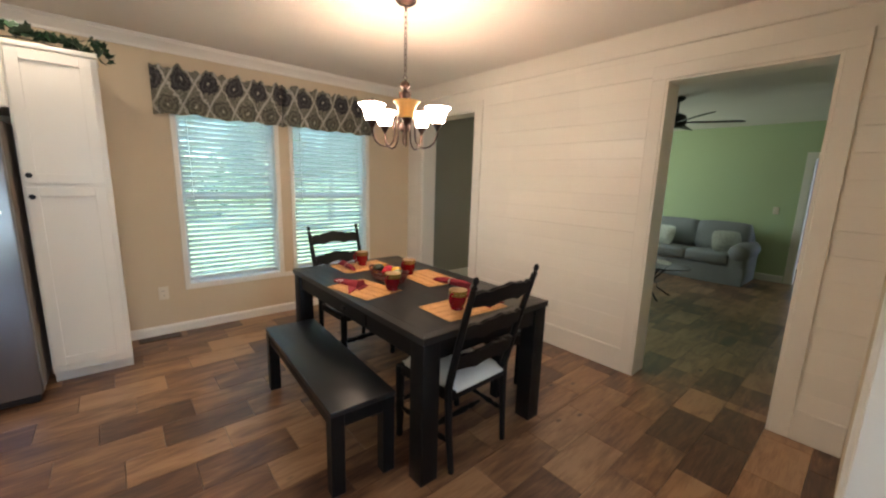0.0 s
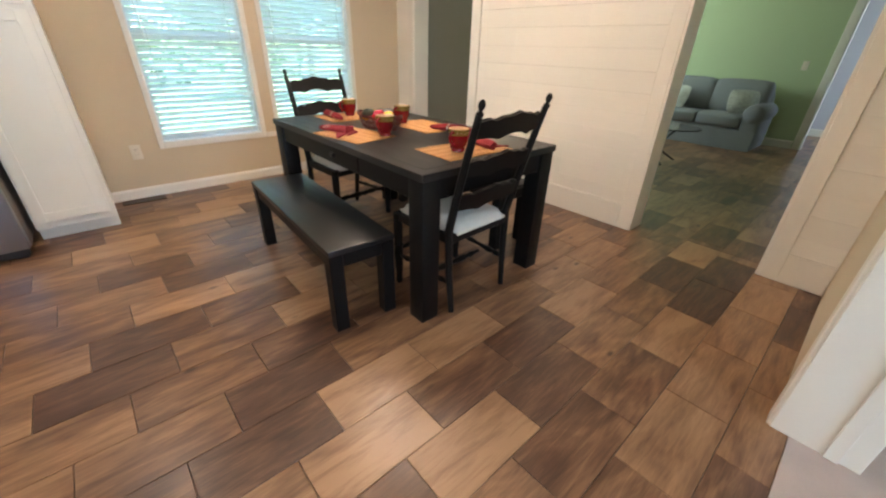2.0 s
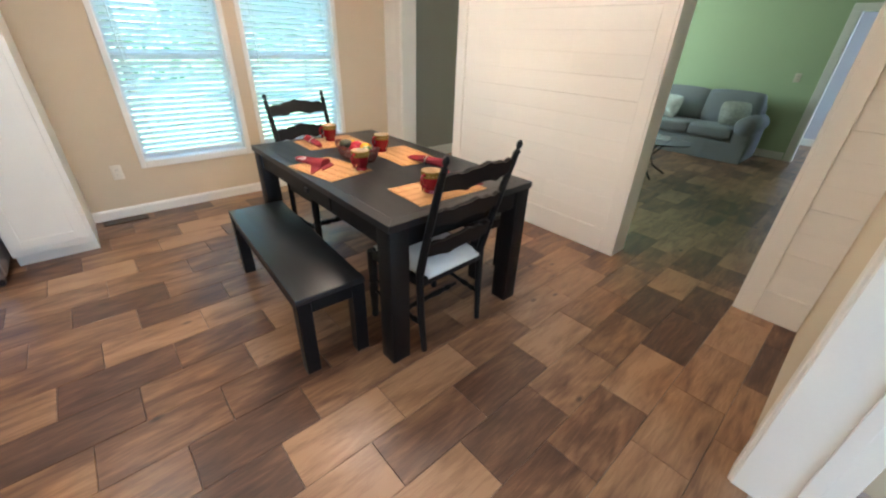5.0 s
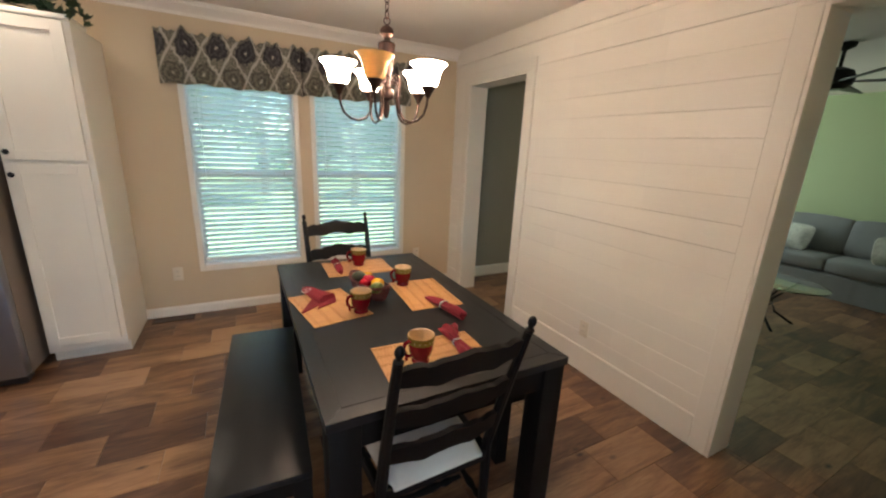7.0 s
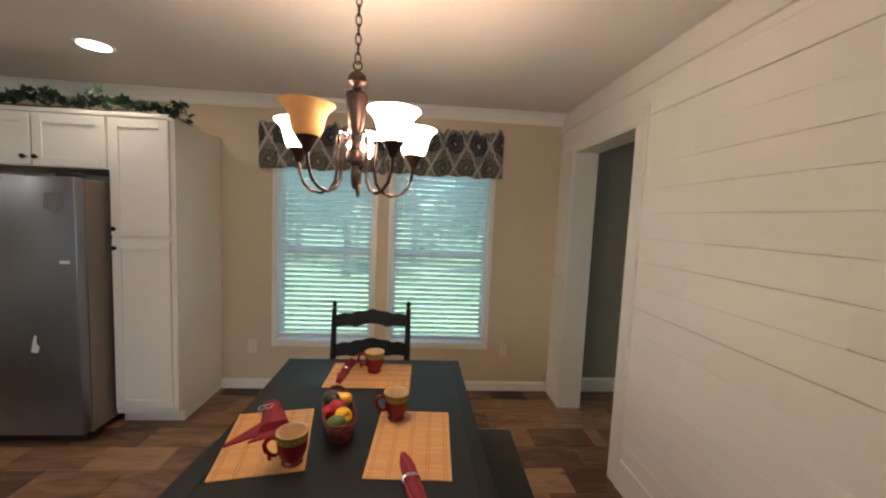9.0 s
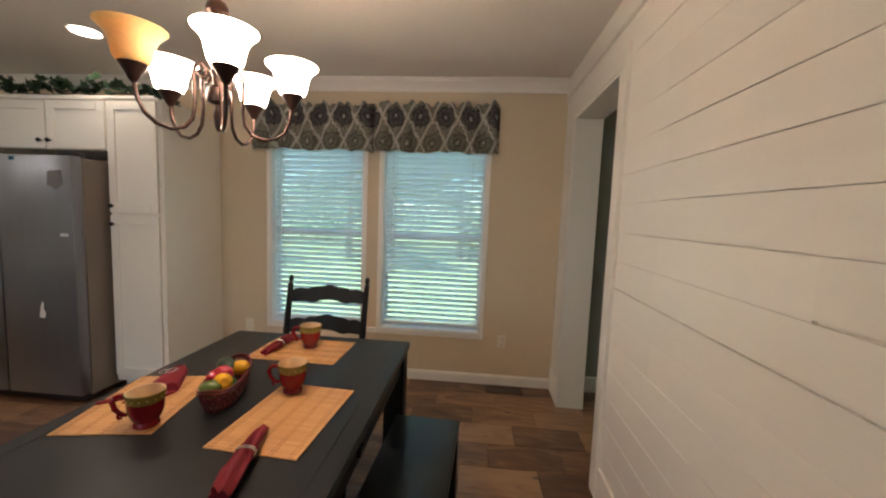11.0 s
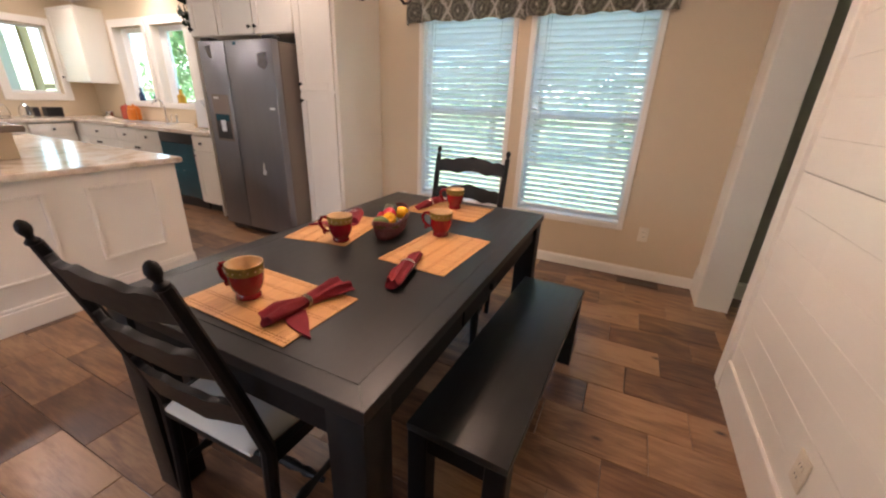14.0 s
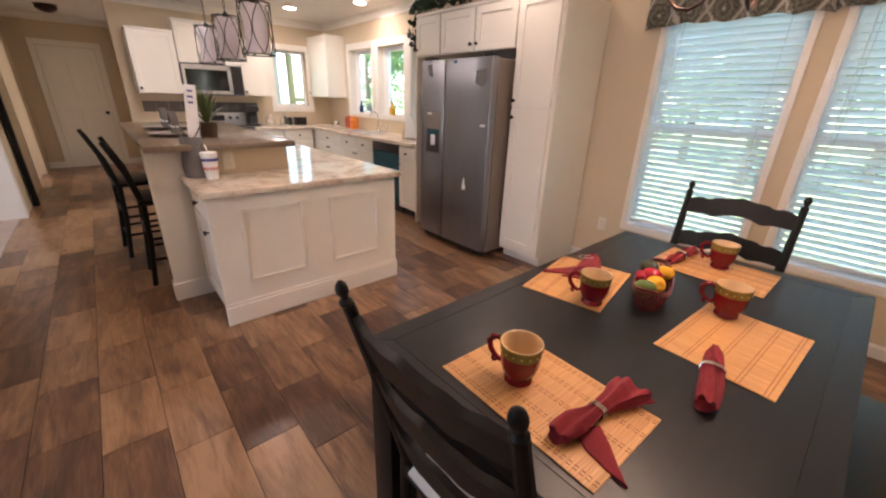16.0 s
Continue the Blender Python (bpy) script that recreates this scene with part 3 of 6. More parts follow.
# gap under each board of a row, by its three lengths from the living room opening onward
GAPS = {15: (45, 42, 45), 13: (8, 20, 4), 12: (20, 30, 5), 11: (30, 30, 24), 10: (22, 30, 12), 9: (14, 30, 8), 8: (62, 4, 4), 7: (50, 55, 60), 4: (10, 12, 8), 2: (8, 10, 10)}
for r in range(17):
    z0, z1 = ROW0 + r * PITCH, min(2.348, ROW0 + (r + 1) * PITCH)
    if z1 - z0 < 0.02:
        continue
    for u, v in ((YS, 0.962), (1.974, 3.584), (4.635, WN)):
        cuts = [u, v]
        if v - u > 1:
            cuts = [u, 2.54 + rng.uniform(-0.03, 0.03), 3.19 + rng.uniform(-0.03, 0.03), v]
        for k, (a, b) in enumerate(zip(cuts, cuts[1:])):
            gap = GAPS.get(r, (3, 3, 3))[k] * 1e-4 + 0.0002
            o = [(3.9185, z0 + gap + 0.001), (3.9195, z0 + gap), (XE - 0.0005, z0 + gap), (XE - 0.0005, z1), (3.9195, z1), (3.9185, z1 - 0.001)]
            me = mesh_of("board", moved(prism(o, b - a, "y"), pose(0, (a + b) / 2, 0)), M["shiplap"])
            piece("board", me, shiplap)

for u, v in ((0.962, 1.974), (3.584, 4.635)):
    for a, b in ((u, (u + v) / 2 - 0.11), ((u + v) / 2 - 0.11, v)):
        o = [(3.9185, 2.2405), (3.9195, 2.2395), (XE - 0.0005, 2.2395), (XE - 0.0005, 2.3475), (3.9185, 2.3475)]
        piece("board", mesh_of("board", moved(prism(o, b - a, "y"), pose(0, (a + b) / 2, 0)), M["shiplap"]), shiplap)

# casing at the opening to the carpeted room
sc = thing("door_casing_carpet", "white painted casing at the end of a wall", "door casing", kind="structure")
part("casing_board", boxed(2.618, YS, 0.001, 2.705, YS + 0.016, HEAD, bev=0.003), M["trim"], sc)
part("jamb", boxed(2.610, 0.505, 0.001, 2.63, YS + 0.004, HEAD, bev=0.003), M["trim"], sc)
part("stop", boxed(2.600, 0.56, 0.001, 2.610, 0.60, HEAD, bev=0.002), M["trim"], sc)
base_run("baseboard_south", (2.705, YS), (XE - 0.024, YS), 0.085)
sc2 = thing("door_casing_hall", "white painted casing beside the hallway", "door casing", kind="structure")
part("casing_board", boxed(-3.42, YS, 0.001, -3.32, YS + 0.016, HEAD, bev=0.003), M["trim"], sc2)
part("jamb", boxed(-3.335, 0.50, 0.001, -3.318, YS + 0.010, HEAD, bev=0.003), M["trim"], sc2)
dk = thing("open_door", "dark brown door edge standing against the hallway wall", "door", pose(-3.93, YS + 0.022, 0.01))
part("leaf", boxed(-0.04, 0, 0, 0.04, 0.05, 2.02, bev=0.004), M["black_wood"], dk)
part("hinge_trim", boxed(-0.11, -0.018, 0, -0.045, 0.012, 2.08, bev=0.003), M["trim"], dk, "white trim strip")

# hallway door
hd = thing("door_1", "closed white panelled door with a dark knob", "door", pose(-7.075, 1.44, 0.0))
part("leaf", boxed(0.002, -0.375, 0.008, 0.03, 0.375, 2.03, bev=0.003), M["trim"], hd)
for y0, y1, z0, z1 in ((-0.29, -0.04, 1.15, 1.90), (0.04, 0.29, 1.15, 1.90), (-0.29, -0.04, 0.25, 1.0), (0.04, 0.29, 0.25, 1.0)):
    part("panel", boxed(0.028, y0, z0, 0.036, y1, z1, bev=0.004), M["trim"], hd)
for y0, y1 in ((-0.465, -0.38), (0.38, 0.465)):
    part("casing_board", boxed(0.002, y0, 0.002, 0.022, y1, 2.04, bev=0.003), M["trim"], hd)
part("casing_head", boxed(0.002, -0.465, 2.04, 0.022, 0.465, 2.125, bev=0.003), M["trim"], hd)
part("knob", moved(lathe([(0, 0), (0.012, 0), (0.012, 0.03), (0.028, 0.04), (0.03, 0.055), (0.02, 0.068), (0, 0.07)]), pose(0.03, 0.32, 0.96, 0, 90, 0)), M["black_metal"], hd, "dark round door knob")

# living room doorway casing
lc = thing("door_casing_far", "white casing round an open living room doorway", "door casing", kind="structure")
for u, v in ((0.62, 0.71), (1.57, 1.66)):
    part("casing_board", boxed(8.842, u, 0.001, 8.858, v, 1.91, bev=0.003), M["trim"], lc)
part("casing_head", boxed(8.842, 0.62, 1.91, 8.858, 1.66, 2.0, bev=0.003), M["trim"], lc)
part("jamb", boxed(8.85, 1.555, 0.001, 8.99, 1.575, 1.91), M["trim"], lc)


# ---- windows ----
def window_frame(th, a0, a1, z0, z1, depth0=0.085, sash=0.035, rail=True):
    """Vinyl sash in an opening of a wall along x; local y runs outward from the room face."""
    y0, y1 = depth0, depth0 + 0.045
    for p, q, lo, hi in ((a0, a0 + sash, z0, z1), (a1 - sash, a1, z0, z1)):
        part("window_frame", boxed(p, y0, lo, q, y1, hi, bev=0.003), M["vinyl"], th)
    for lo, hi in ((z0, z0 + sash), (z1 - sash, z1)):
        part("window_frame", boxed(a0 + sash, y0, lo, a1 - sash, y1, hi, bev=0.003), M["vinyl"], th)
    zs = [z0 + sash, z1 - sash]
    if rail:
        zm = (z0 + z1) / 2
        part("meeting_rail", boxed(a0 + sash, y0, zm - 0.02, a1 - sash, y1, zm + 0.02, bev=0.003), M["vinyl"], th)
        zs = [z0 + sash, zm - 0.02, zm + 0.02, z1 - sash]
    for lo, hi in zip(zs[::2], zs[1::2]):
        p = part("pane", boxed(a0 + sash, y0 + 0.02, lo, a1 - sash, y0 + 0.024, hi), M["pane_tint"], th, smooth=None)
        p.visible_shadow = False


def blind(a0, a1, z0, z1, seed):
    """Horizontal slats, tilted with the room edge raised, on ladder cords between head and bottom rails."""
    th = thing("window_blind", "lowered white horizontal blind with tilted slats", "blind", pose(0, WN + 0.045, 0), "blinds in the dining windows")
    part("head_rail", boxed(a0 + 0.006, -0.028, z1 - 0.05, a1 - 0.006, 0.028, z1 - 0.002, bev=0.003), M["vinyl"], th)
    low = z0 + 0.075
    part("bottom_rail", boxed(a0 + 0.010, -0.024, low - 0.03, a1 - 0.010, 0.024, low - 0.012, bev=0.004), M["vinyl"], th)
    w = a1 - a0 - 0.018
    bm = bmesh.new()
    k = 6
    top, bot = [], []
    for i in range(k + 1):
        y = -0.025 + 0.05 * i / k
        z = 0.0035 * (1 - (2 * i / k - 1) ** 2)
        for lst, dz in ((top, 0.0013), (bot, -0.0013)):
            lst.append([bm.verts.new((x, y, z + dz)) for x in (-w / 2, w / 2)])
    for i in range(k):
        bm.faces.new((top[i][0], top[i][1], top[i + 1][1], top[i + 1][0]))
        bm.faces.new((bot[i][0], bot[i + 1][0], bot[i + 1][1], bot[i][1]))
    for s in (0, k):
        bm.faces.new((top[s][0], bot[s][0], bot[s][1], top[s][1]))
    me = mesh_of("slat", bm, M["slat"], 60)
    rg = random.Random(seed)
    count = int((z1 - 0.07 - low) / 0.0435)
    for i in range(count + 1):
        piece("slat", me, th, ((a0 + a1) / 2, 0, low + 0.012 + i * 0.0435), (radians(-SLAT_TILT + rg.uniform(-2.5, 2.5)), radians(rg.uniform(-0.15, 0.15)), 0))
    for x in (a0 + 0.10, a1 - 0.10):
        for y in (-0.027, 0.027):
            part("ladder_cord", tube([(x, y, low - 0.01), (x, y, z1 - 0.04)], 0.0011, 5), M["cord"], th)
    part("tilt_wand", tube([(a0 + 0.075, -0.036, z1 - 0.06), (a0 + 0.078, -0.042, z1 - 0.86)], 0.0042, 6), M["vinyl"], th, "clear tilt wand")


SLAT_TILT = 46
for i, (a, b, lo, hi) in enumerate(WIN):
    th = thing("window_%d" % (i + 1), "tall white double-hung window behind a blind", "window", pose(0, WN, 0), kind="structure")
    window_frame(th, a, b, lo, hi)
    part("window_sill", boxed(a, -0.004, lo, b, 0.085, lo + 0.012, bev=0.003), M["vinyl"], th)
    for u, v, p, q in ((a - 0.038, a, lo - 0.045, hi + 0.04), (b, b + 0.038, lo - 0.045, hi + 0.04), (a, b, lo - 0.045, lo), (a, b, hi, hi + 0.04)):
        part("casing_board", boxed(u, -0.013, p, v, -0.001, q, bev=0.003), M["trim"], th)
    for u, v in ((a, a + 0.006), (b - 0.006, b)):
        part("reveal", boxed(u, -0.002, lo + 0.012, v, 0.085, hi), M["vinyl"], th)
    blind(a + 0.006, b - 0.006, lo, hi, 40 + i)
solid("trim_window_apron", boxed(2.325, WN - 0.012, 0.385, 2.42, WN - 0.001, 0.43, bev=0.002), M["trim"], "white casing strip between the two windows", "trim")

for i, (a, b, lo, hi) in enumerate(KWIN):
    th = thing("window_%d" % (i + 3), "white kitchen window set in a deep reveal", "window", pose(0, WN, 0), kind="structure")
    window_frame(th, a + 0.10, b - 0.10, lo, hi - 0.03, 0.095, 0.03, False)
    for u, v in ((a, a + 0.10), (b - 0.10, b)):
        part("reveal", boxed(u, 0.092, lo, v, 0.14, hi), M["vinyl"], th)
    part("reveal_head", boxed(a + 0.10, 0.092, hi - 0.03, b - 0.10, 0.14, hi), M["vinyl"], th)
    for u, v in ((a, a + 0.005), (b - 0.005, b)):
        part("jamb", boxed(u, -0.002, lo, v, 0.092, hi), M["trim"], th)
    part("window_sill", boxed(a, -0.002, lo, b, 0.092, lo + 0.008), M["trim"], th)
    for u, v, p, q in ((a - 0.085, a, lo - 0.06, hi + 0.09), (b, b + 0.075, lo - 0.06, hi + 0.09), (a, b, hi, hi + 0.09), (a, b, lo - 0.06, lo)):
        part("casing_board", boxed(u, -0.016, p, v, -0.001, q, bev=0.003), M["trim"], th)
# unseen windows built round the lamps; those of den, far and side room are added
for k, (m, a, b) in enumerate(((pose(0, WN, 0), 6.4, 8.0), (pose(0, -2.40, 0, 0, 0, 180), 1.5, 3.1), (pose(0, -2.40, 0, 0, 0, 180), -2.0, -0.4), (pose(0, -1.20, 0, 0, 0, 180), -10.38, -9.34), (pose(0, -2.40, 0, 0, 0, 180), 5.2, 6.6))):
    th = thing("window_%d" % (k + 7), "unseen plain white window assumed in a neighbouring room", "window", m, kind="structure")
    window_frame(th, a, b, 0.9, 2.1, 0.07, 0.035)
wm = pose(-4.15, 0, 0, 0, 0, 90)
th = thing("window_6", "white kitchen window looking on a porch", "window", wm, kind="structure")
a, b, lo, hi = WWIN
window_frame(th, a, b, lo, hi, 0.09, 0.035, False)
for u, v, p, q in ((a - 0.09, a, lo - 0.09, hi + 0.09), (b, b + 0.09, lo - 0.09, hi + 0.09), (a, b, hi, hi + 0.09), (a, b, lo - 0.09, lo)):
    part("casing_board", boxed(u, -0.016, p, v, -0.001, q, bev=0.003), M["trim"], th)


# ---- dining room ----
def ladder_chair(m, label):
    """Ladder-back chair: raked posts with finials, scalloped slats, padded seat, turned stretchers. Faces +y."""
    th = thing("dining_chair", label, "chair", m, "ladder-back chairs at the table")
    hw, mat = 0.205, M["black_wood"]
    for s in (-1, 1):
        pts = [(s * 0.19, 0.0, 0), (s * 0.197, 0.02, 0.22), (s * 0.20, 0.028, 0.45), (s * 0.203, -0.015, 0.62), (s * 0.206, -0.07, 0.82), (s * 0.209, -0.118, 0.985)]
        rad = [0.015, 0.018, 0.020, 0.0185, 0.0165, 0.0140]
        post = part("back_post", tube(pts, rad, 10), mat, th)
        part("finial", moved(lathe([(0.011, 0), (0.0145, 0.004), (0.0145, 0.010), (0.008, 0.017), (0.008, 0.022), (0.0125, 0.031), (0.0138, 0.041), (0.0110, 0.052), (0.005, 0.059), (0, 0.061)], 14), pose(s * 0.2095, -0.120, 0.982, 12, 0, 0)), mat, th)
        fl = [(0.016, 0), (0.021, 0.015), (0.017, 0.04), (0.021, 0.10), (0.024, 0.20), (0.021, 0.235), (0.026, 0.245), (0.021, 0.255), (0.024, 0.30), (0.024, 0.43)]
        part("leg", moved(lathe(fl, 14, cap=True), pose(s * 0.215, 0.40, 0)), mat, th)
        turn = [(0.009, 0), (0.011, 0.03), (0.016, 0.05), (0.010, 0.07), (0.017, 0.10), (0.012, 0.14), (0.010, 0.18), (0.012, 0.22), (0.017, 0.26), (0.010, 0.29), (0.016, 0.31), (0.011, 0.33), (0.009, 0.37)]
        part("stretcher", moved(lathe(turn, 10, cap=True), pose(s * 0.20, 0.017, 0.17, -88, 0, -s * 2.2)), mat, th)
    front = [(0.009, 0), (0.012, 0.04), (0.018, 0.07), (0.011, 0.09), (0.019, 0.13), (0.014, 0.19), (0.012, 0.205), (0.014, 0.22), (0.019, 0.28), (0.011, 0.32), (0.018, 0.34), (0.012, 0.37), (0.009, 0.41)]
    for zz, yy in ((0.22, 0.395), (0.13, 0.20)):
        part("stretcher", moved(lathe(front, 10, cap=True), pose(-0.205, yy, zz, 0, 90, 0)), mat, th)
    for zc, yc, rake in ((0.93, -0.100, 17), (0.765, -0.055, 15.5), (0.60, -0.012, 13)):
        n = 24
        up, dn = [], []
        for i in range(n + 1):
            u = -1 + 2 * i / n
            au = abs(u)
            hi = 0.020 + 0.030 * max(0, math.cos(u * math.pi * 0.5)) ** 0.7 - 0.010 * math.exp(-((au - 0.62) / 0.10) ** 2) + 0.004 * math.exp(-(u / 0.12) ** 2) - 0.006 * math.exp(-((au - 0.30) / 0.25) ** 2)
            lo = -0.030 + 0.016 * (1 - au) - 0.010 * math.exp(-((au - 0.45) / 0.14) ** 2)
            up.append((u * 0.197, hi))
            dn.append((u * 0.197, lo))
        bm = prism([(a, b * 1.32) for a, b in up + dn[::-1]], 0.018, "y")
        for v in bm.verts:
            v.co.y -= 0.030 * (1 - (v.co.x / 0.197) ** 2)
        part("back_slat", moved(bm, pose(0, yc, zc, rake, 0, 0)), mat, th, smooth=30)
    part("seat_rail", boxed(-0.195, 0.01, 0.385, 0.195, 0.035, 0.435, 0.004), mat, th)
    part("seat_rail", boxed(-0.215, 0.39, 0.385, 0.215, 0.415, 0.435, 0.004), mat, th)
    for s in (-1, 1):
        part("seat_rail", moved(boxed(-0.012, 0, -0.025, 0.012, 0.39, 0.025, 0.004), pose(s * 0.197, 0.02, 0.41, 0, 0, -s * 2.6)), mat, th)
    bm = bmesh.new()
    k = 12
    grid = []
    for j in range(k + 1):
        row = []
        for i in range(k + 1):
            u, v = -1 + 2 * i / k, -1 + 2 * j / k
            d = max(abs(u), abs(v))
            x = u * (0.187 + 0.014 * v) * (1 - 0.05 * v ** 6)
            y = 0.21 + v * 0.208
            z = 0.437 + 0.048 * (1 - d ** 4) ** 0.5 + 0.004 * noise.noise(Vector((x * 9, y * 9, 3)))
            row.append(bm.verts.new((x, y, z)))
        grid.append(row)
    low = [[bm.verts.new((v.co.x, v.co.y, 0.425)) for v in row] for row in grid]
    for j in range(k):
        for i in range(k):
            bm.faces.new((grid[j][i], grid[j][i + 1], grid[j + 1][i + 1], grid[j + 1][i]))
            bm.faces.new((low[j][i], low[j + 1][i], low[j + 1][i + 1], low[j][i + 1]))
    ring = [(0, i) for i in range(k)] + [(j, k) for j in range(k)] + [(k, i) for i in range(k, 0, -1)] + [(j, 0) for j in range(k, 0, -1)]
    for a, b in zip(ring, ring[1:] + ring[:1]):
        bm.faces.new((grid[a[0]][a[1]], grid[b[0]][b[1]], low[b[0]][b[1]], low[a[0]][a[1]]))
    part("seat", bm, M["cushion"], th, "off-white padded cloth seat", smooth=60)
    for ob in th.children:
        ob.data.transform(Matrix.Diagonal((1.055, 1, 1, 1)))
    return th


ladder_chair(pose(2.374, 2.014, 0, 0, 0, 1.5), "black ladder-back dining chair with pale seat, beside the table's near end")
ladder_chair(pose(2.421, 3.691, 0, 0, 0, 184.6), "black ladder-back dining chair with pale seat, before the windows")

TX0, TX1, TY0, TY1, TZ = 1.989, 2.927, 2.017, 3.617, 0.753
table = thing("dining_table", "black-stained wooden farmhouse dining table, lightly rubbed at its edges", "table", pose((TX0 + TX1) / 2, (TY0 + TY1) / 2, 0))
hx, hy = (TX1 - TX0) / 2, (TY1 - TY0) / 2
bd = 0.058
gap = 0.0004
part("tabletop_panel", boxed(-hx + bd, -hy + bd + gap, TZ - 0.03, hx - bd, hy - bd - gap, TZ, bev=0.0006), M["table_top"], table)
for s in (-1, 1):
    o = [(-hx, s * hy), (hx, s * hy), (hx - bd + gap, s * (hy - bd)), (-hx + bd - gap, s * (hy - bd))]
    bm = prism(o, 0.034, "z")
    bmesh.ops.bevel(bm, geom=list(bm.edges), offset=0.0014, segments=2, affect="EDGES")
    part("tabletop_border", moved(bm, pose(0, 0, TZ - 0.017)), M["table_top"], table)
    o = [(s * hx, -hy + gap), (s * hx, hy - gap), (s * (hx - bd), hy - bd - gap), (s * (hx - bd), -hy + bd + gap)]
    bm = prism(o, 0.034, "z")
    bmesh.ops.bevel(bm, geom=list(bm.edges), offset=0.0014, segments=2, affect="EDGES")
    part("tabletop_border", moved(bm, pose(0, 0, TZ - 0.017)), M["table_top"], table)
    part("apron", boxed(-hx + 0.10, s * (hy - 0.035) - 0.011, TZ - 0.135, hx - 0.10, s * (hy - 0.035) + 0.011, TZ - 0.034, bev=0.002), M["black_wood"], table)
    part("apron", boxed(s * (hx - 0.035) - 0.011, -hy + 0.10, TZ - 0.135, s * (hx - 0.035) + 0.011, hy - 0.10, TZ - 0.034, bev=0.002), M["black_wood"], table)
    for q in (-1, 1):
        bm = boxed(s * (hx - 0.0575) - 0.05, q * (hy - 0.0575) - 0.05, 0.0, s * (hx - 0.0575) + 0.05, q * (hy - 0.0575) + 0.05, TZ - 0.034, bev=0.004, seg=2)
        leg = part("leg", bm, M["black_wood"], table)
        part("worn_foot", boxed(s * (hx - 0.0575) - 0.0512, q * (hy - 0.0575) - 0.0512, 0.0005, s * (hx - 0.0575) + 0.0512, q * (hy - 0.0575) + 0.0512, 0.007, bev=0.002), M["bare_edge"], leg, "rubbed brown foot edge")


for s in (-1, 1):
    dr = part("drawer", boxed(s * (hx - 0.022) - 0.004, -0.26, TZ - 0.122, s * (hx - 0.022) + 0.004, 0.26, TZ - 0.046, bev=0.002), M["black_wood"], table)
    part("pull", boxed(s * (hx - 0.012) - 0.008, -0.022, TZ - 0.096, s * (hx - 0.012) + 0.008, 0.022, TZ - 0.070, bev=0.003), M["black_metal"], dr, "dark metal drawer pull")


def bench(x, y, width, length, turn, label):
    th = thing("bench", label, "bench", pose(x, y, 0, 0, 0, turn), "benches along the table")
    a, b, top = width / 2, length / 2, 0.431
    part("seat", boxed(-a, -b, top - 0.028, a, b, top, bev=0.003, seg=2), M["table_top"], th)
    for s in (-1, 1):
        part("apron", boxed(s * (a - 0.02) - 0.009, -b + 0.06, top - 0.095, s * (a - 0.02) + 0.009, b - 0.06, top - 0.028, bev=0.002), M["black_wood"], th)
        part("apron", boxed(-a + 0.06, s * (b - 0.02) - 0.009, top - 0.095, a - 0.06, s * (b - 0.02) + 0.009, top - 0.028, bev=0.002), M["black_wood"], th)
        for q in (-1, 1):
            leg = part("leg", boxed(s * (a - 0.034) - 0.032, q * (b - 0.034) - 0.032, 0, s * (a - 0.034) + 0.032, q * (b - 0.034) + 0.032, top - 0.028, bev=0.003), M["black_wood"], th)
            part("worn_foot", boxed(s * (a - 0.034) - 0.033, q * (b - 0.034) - 0.033, 0.0005, s * (a - 0.034) + 0.033, q * (b - 0.034) + 0.033, 0.006, bev=0.002), M["bare_edge"], leg, "rubbed brown foot edge")


bench(1.842, 2.792, 0.325, 1.158, -3.2, "black wooden bench on the fridge side of the table")
bench(3.028, 2.885, 0.312, 1.175, -2.4, "black wooden bench on the boarded wall side of the table")


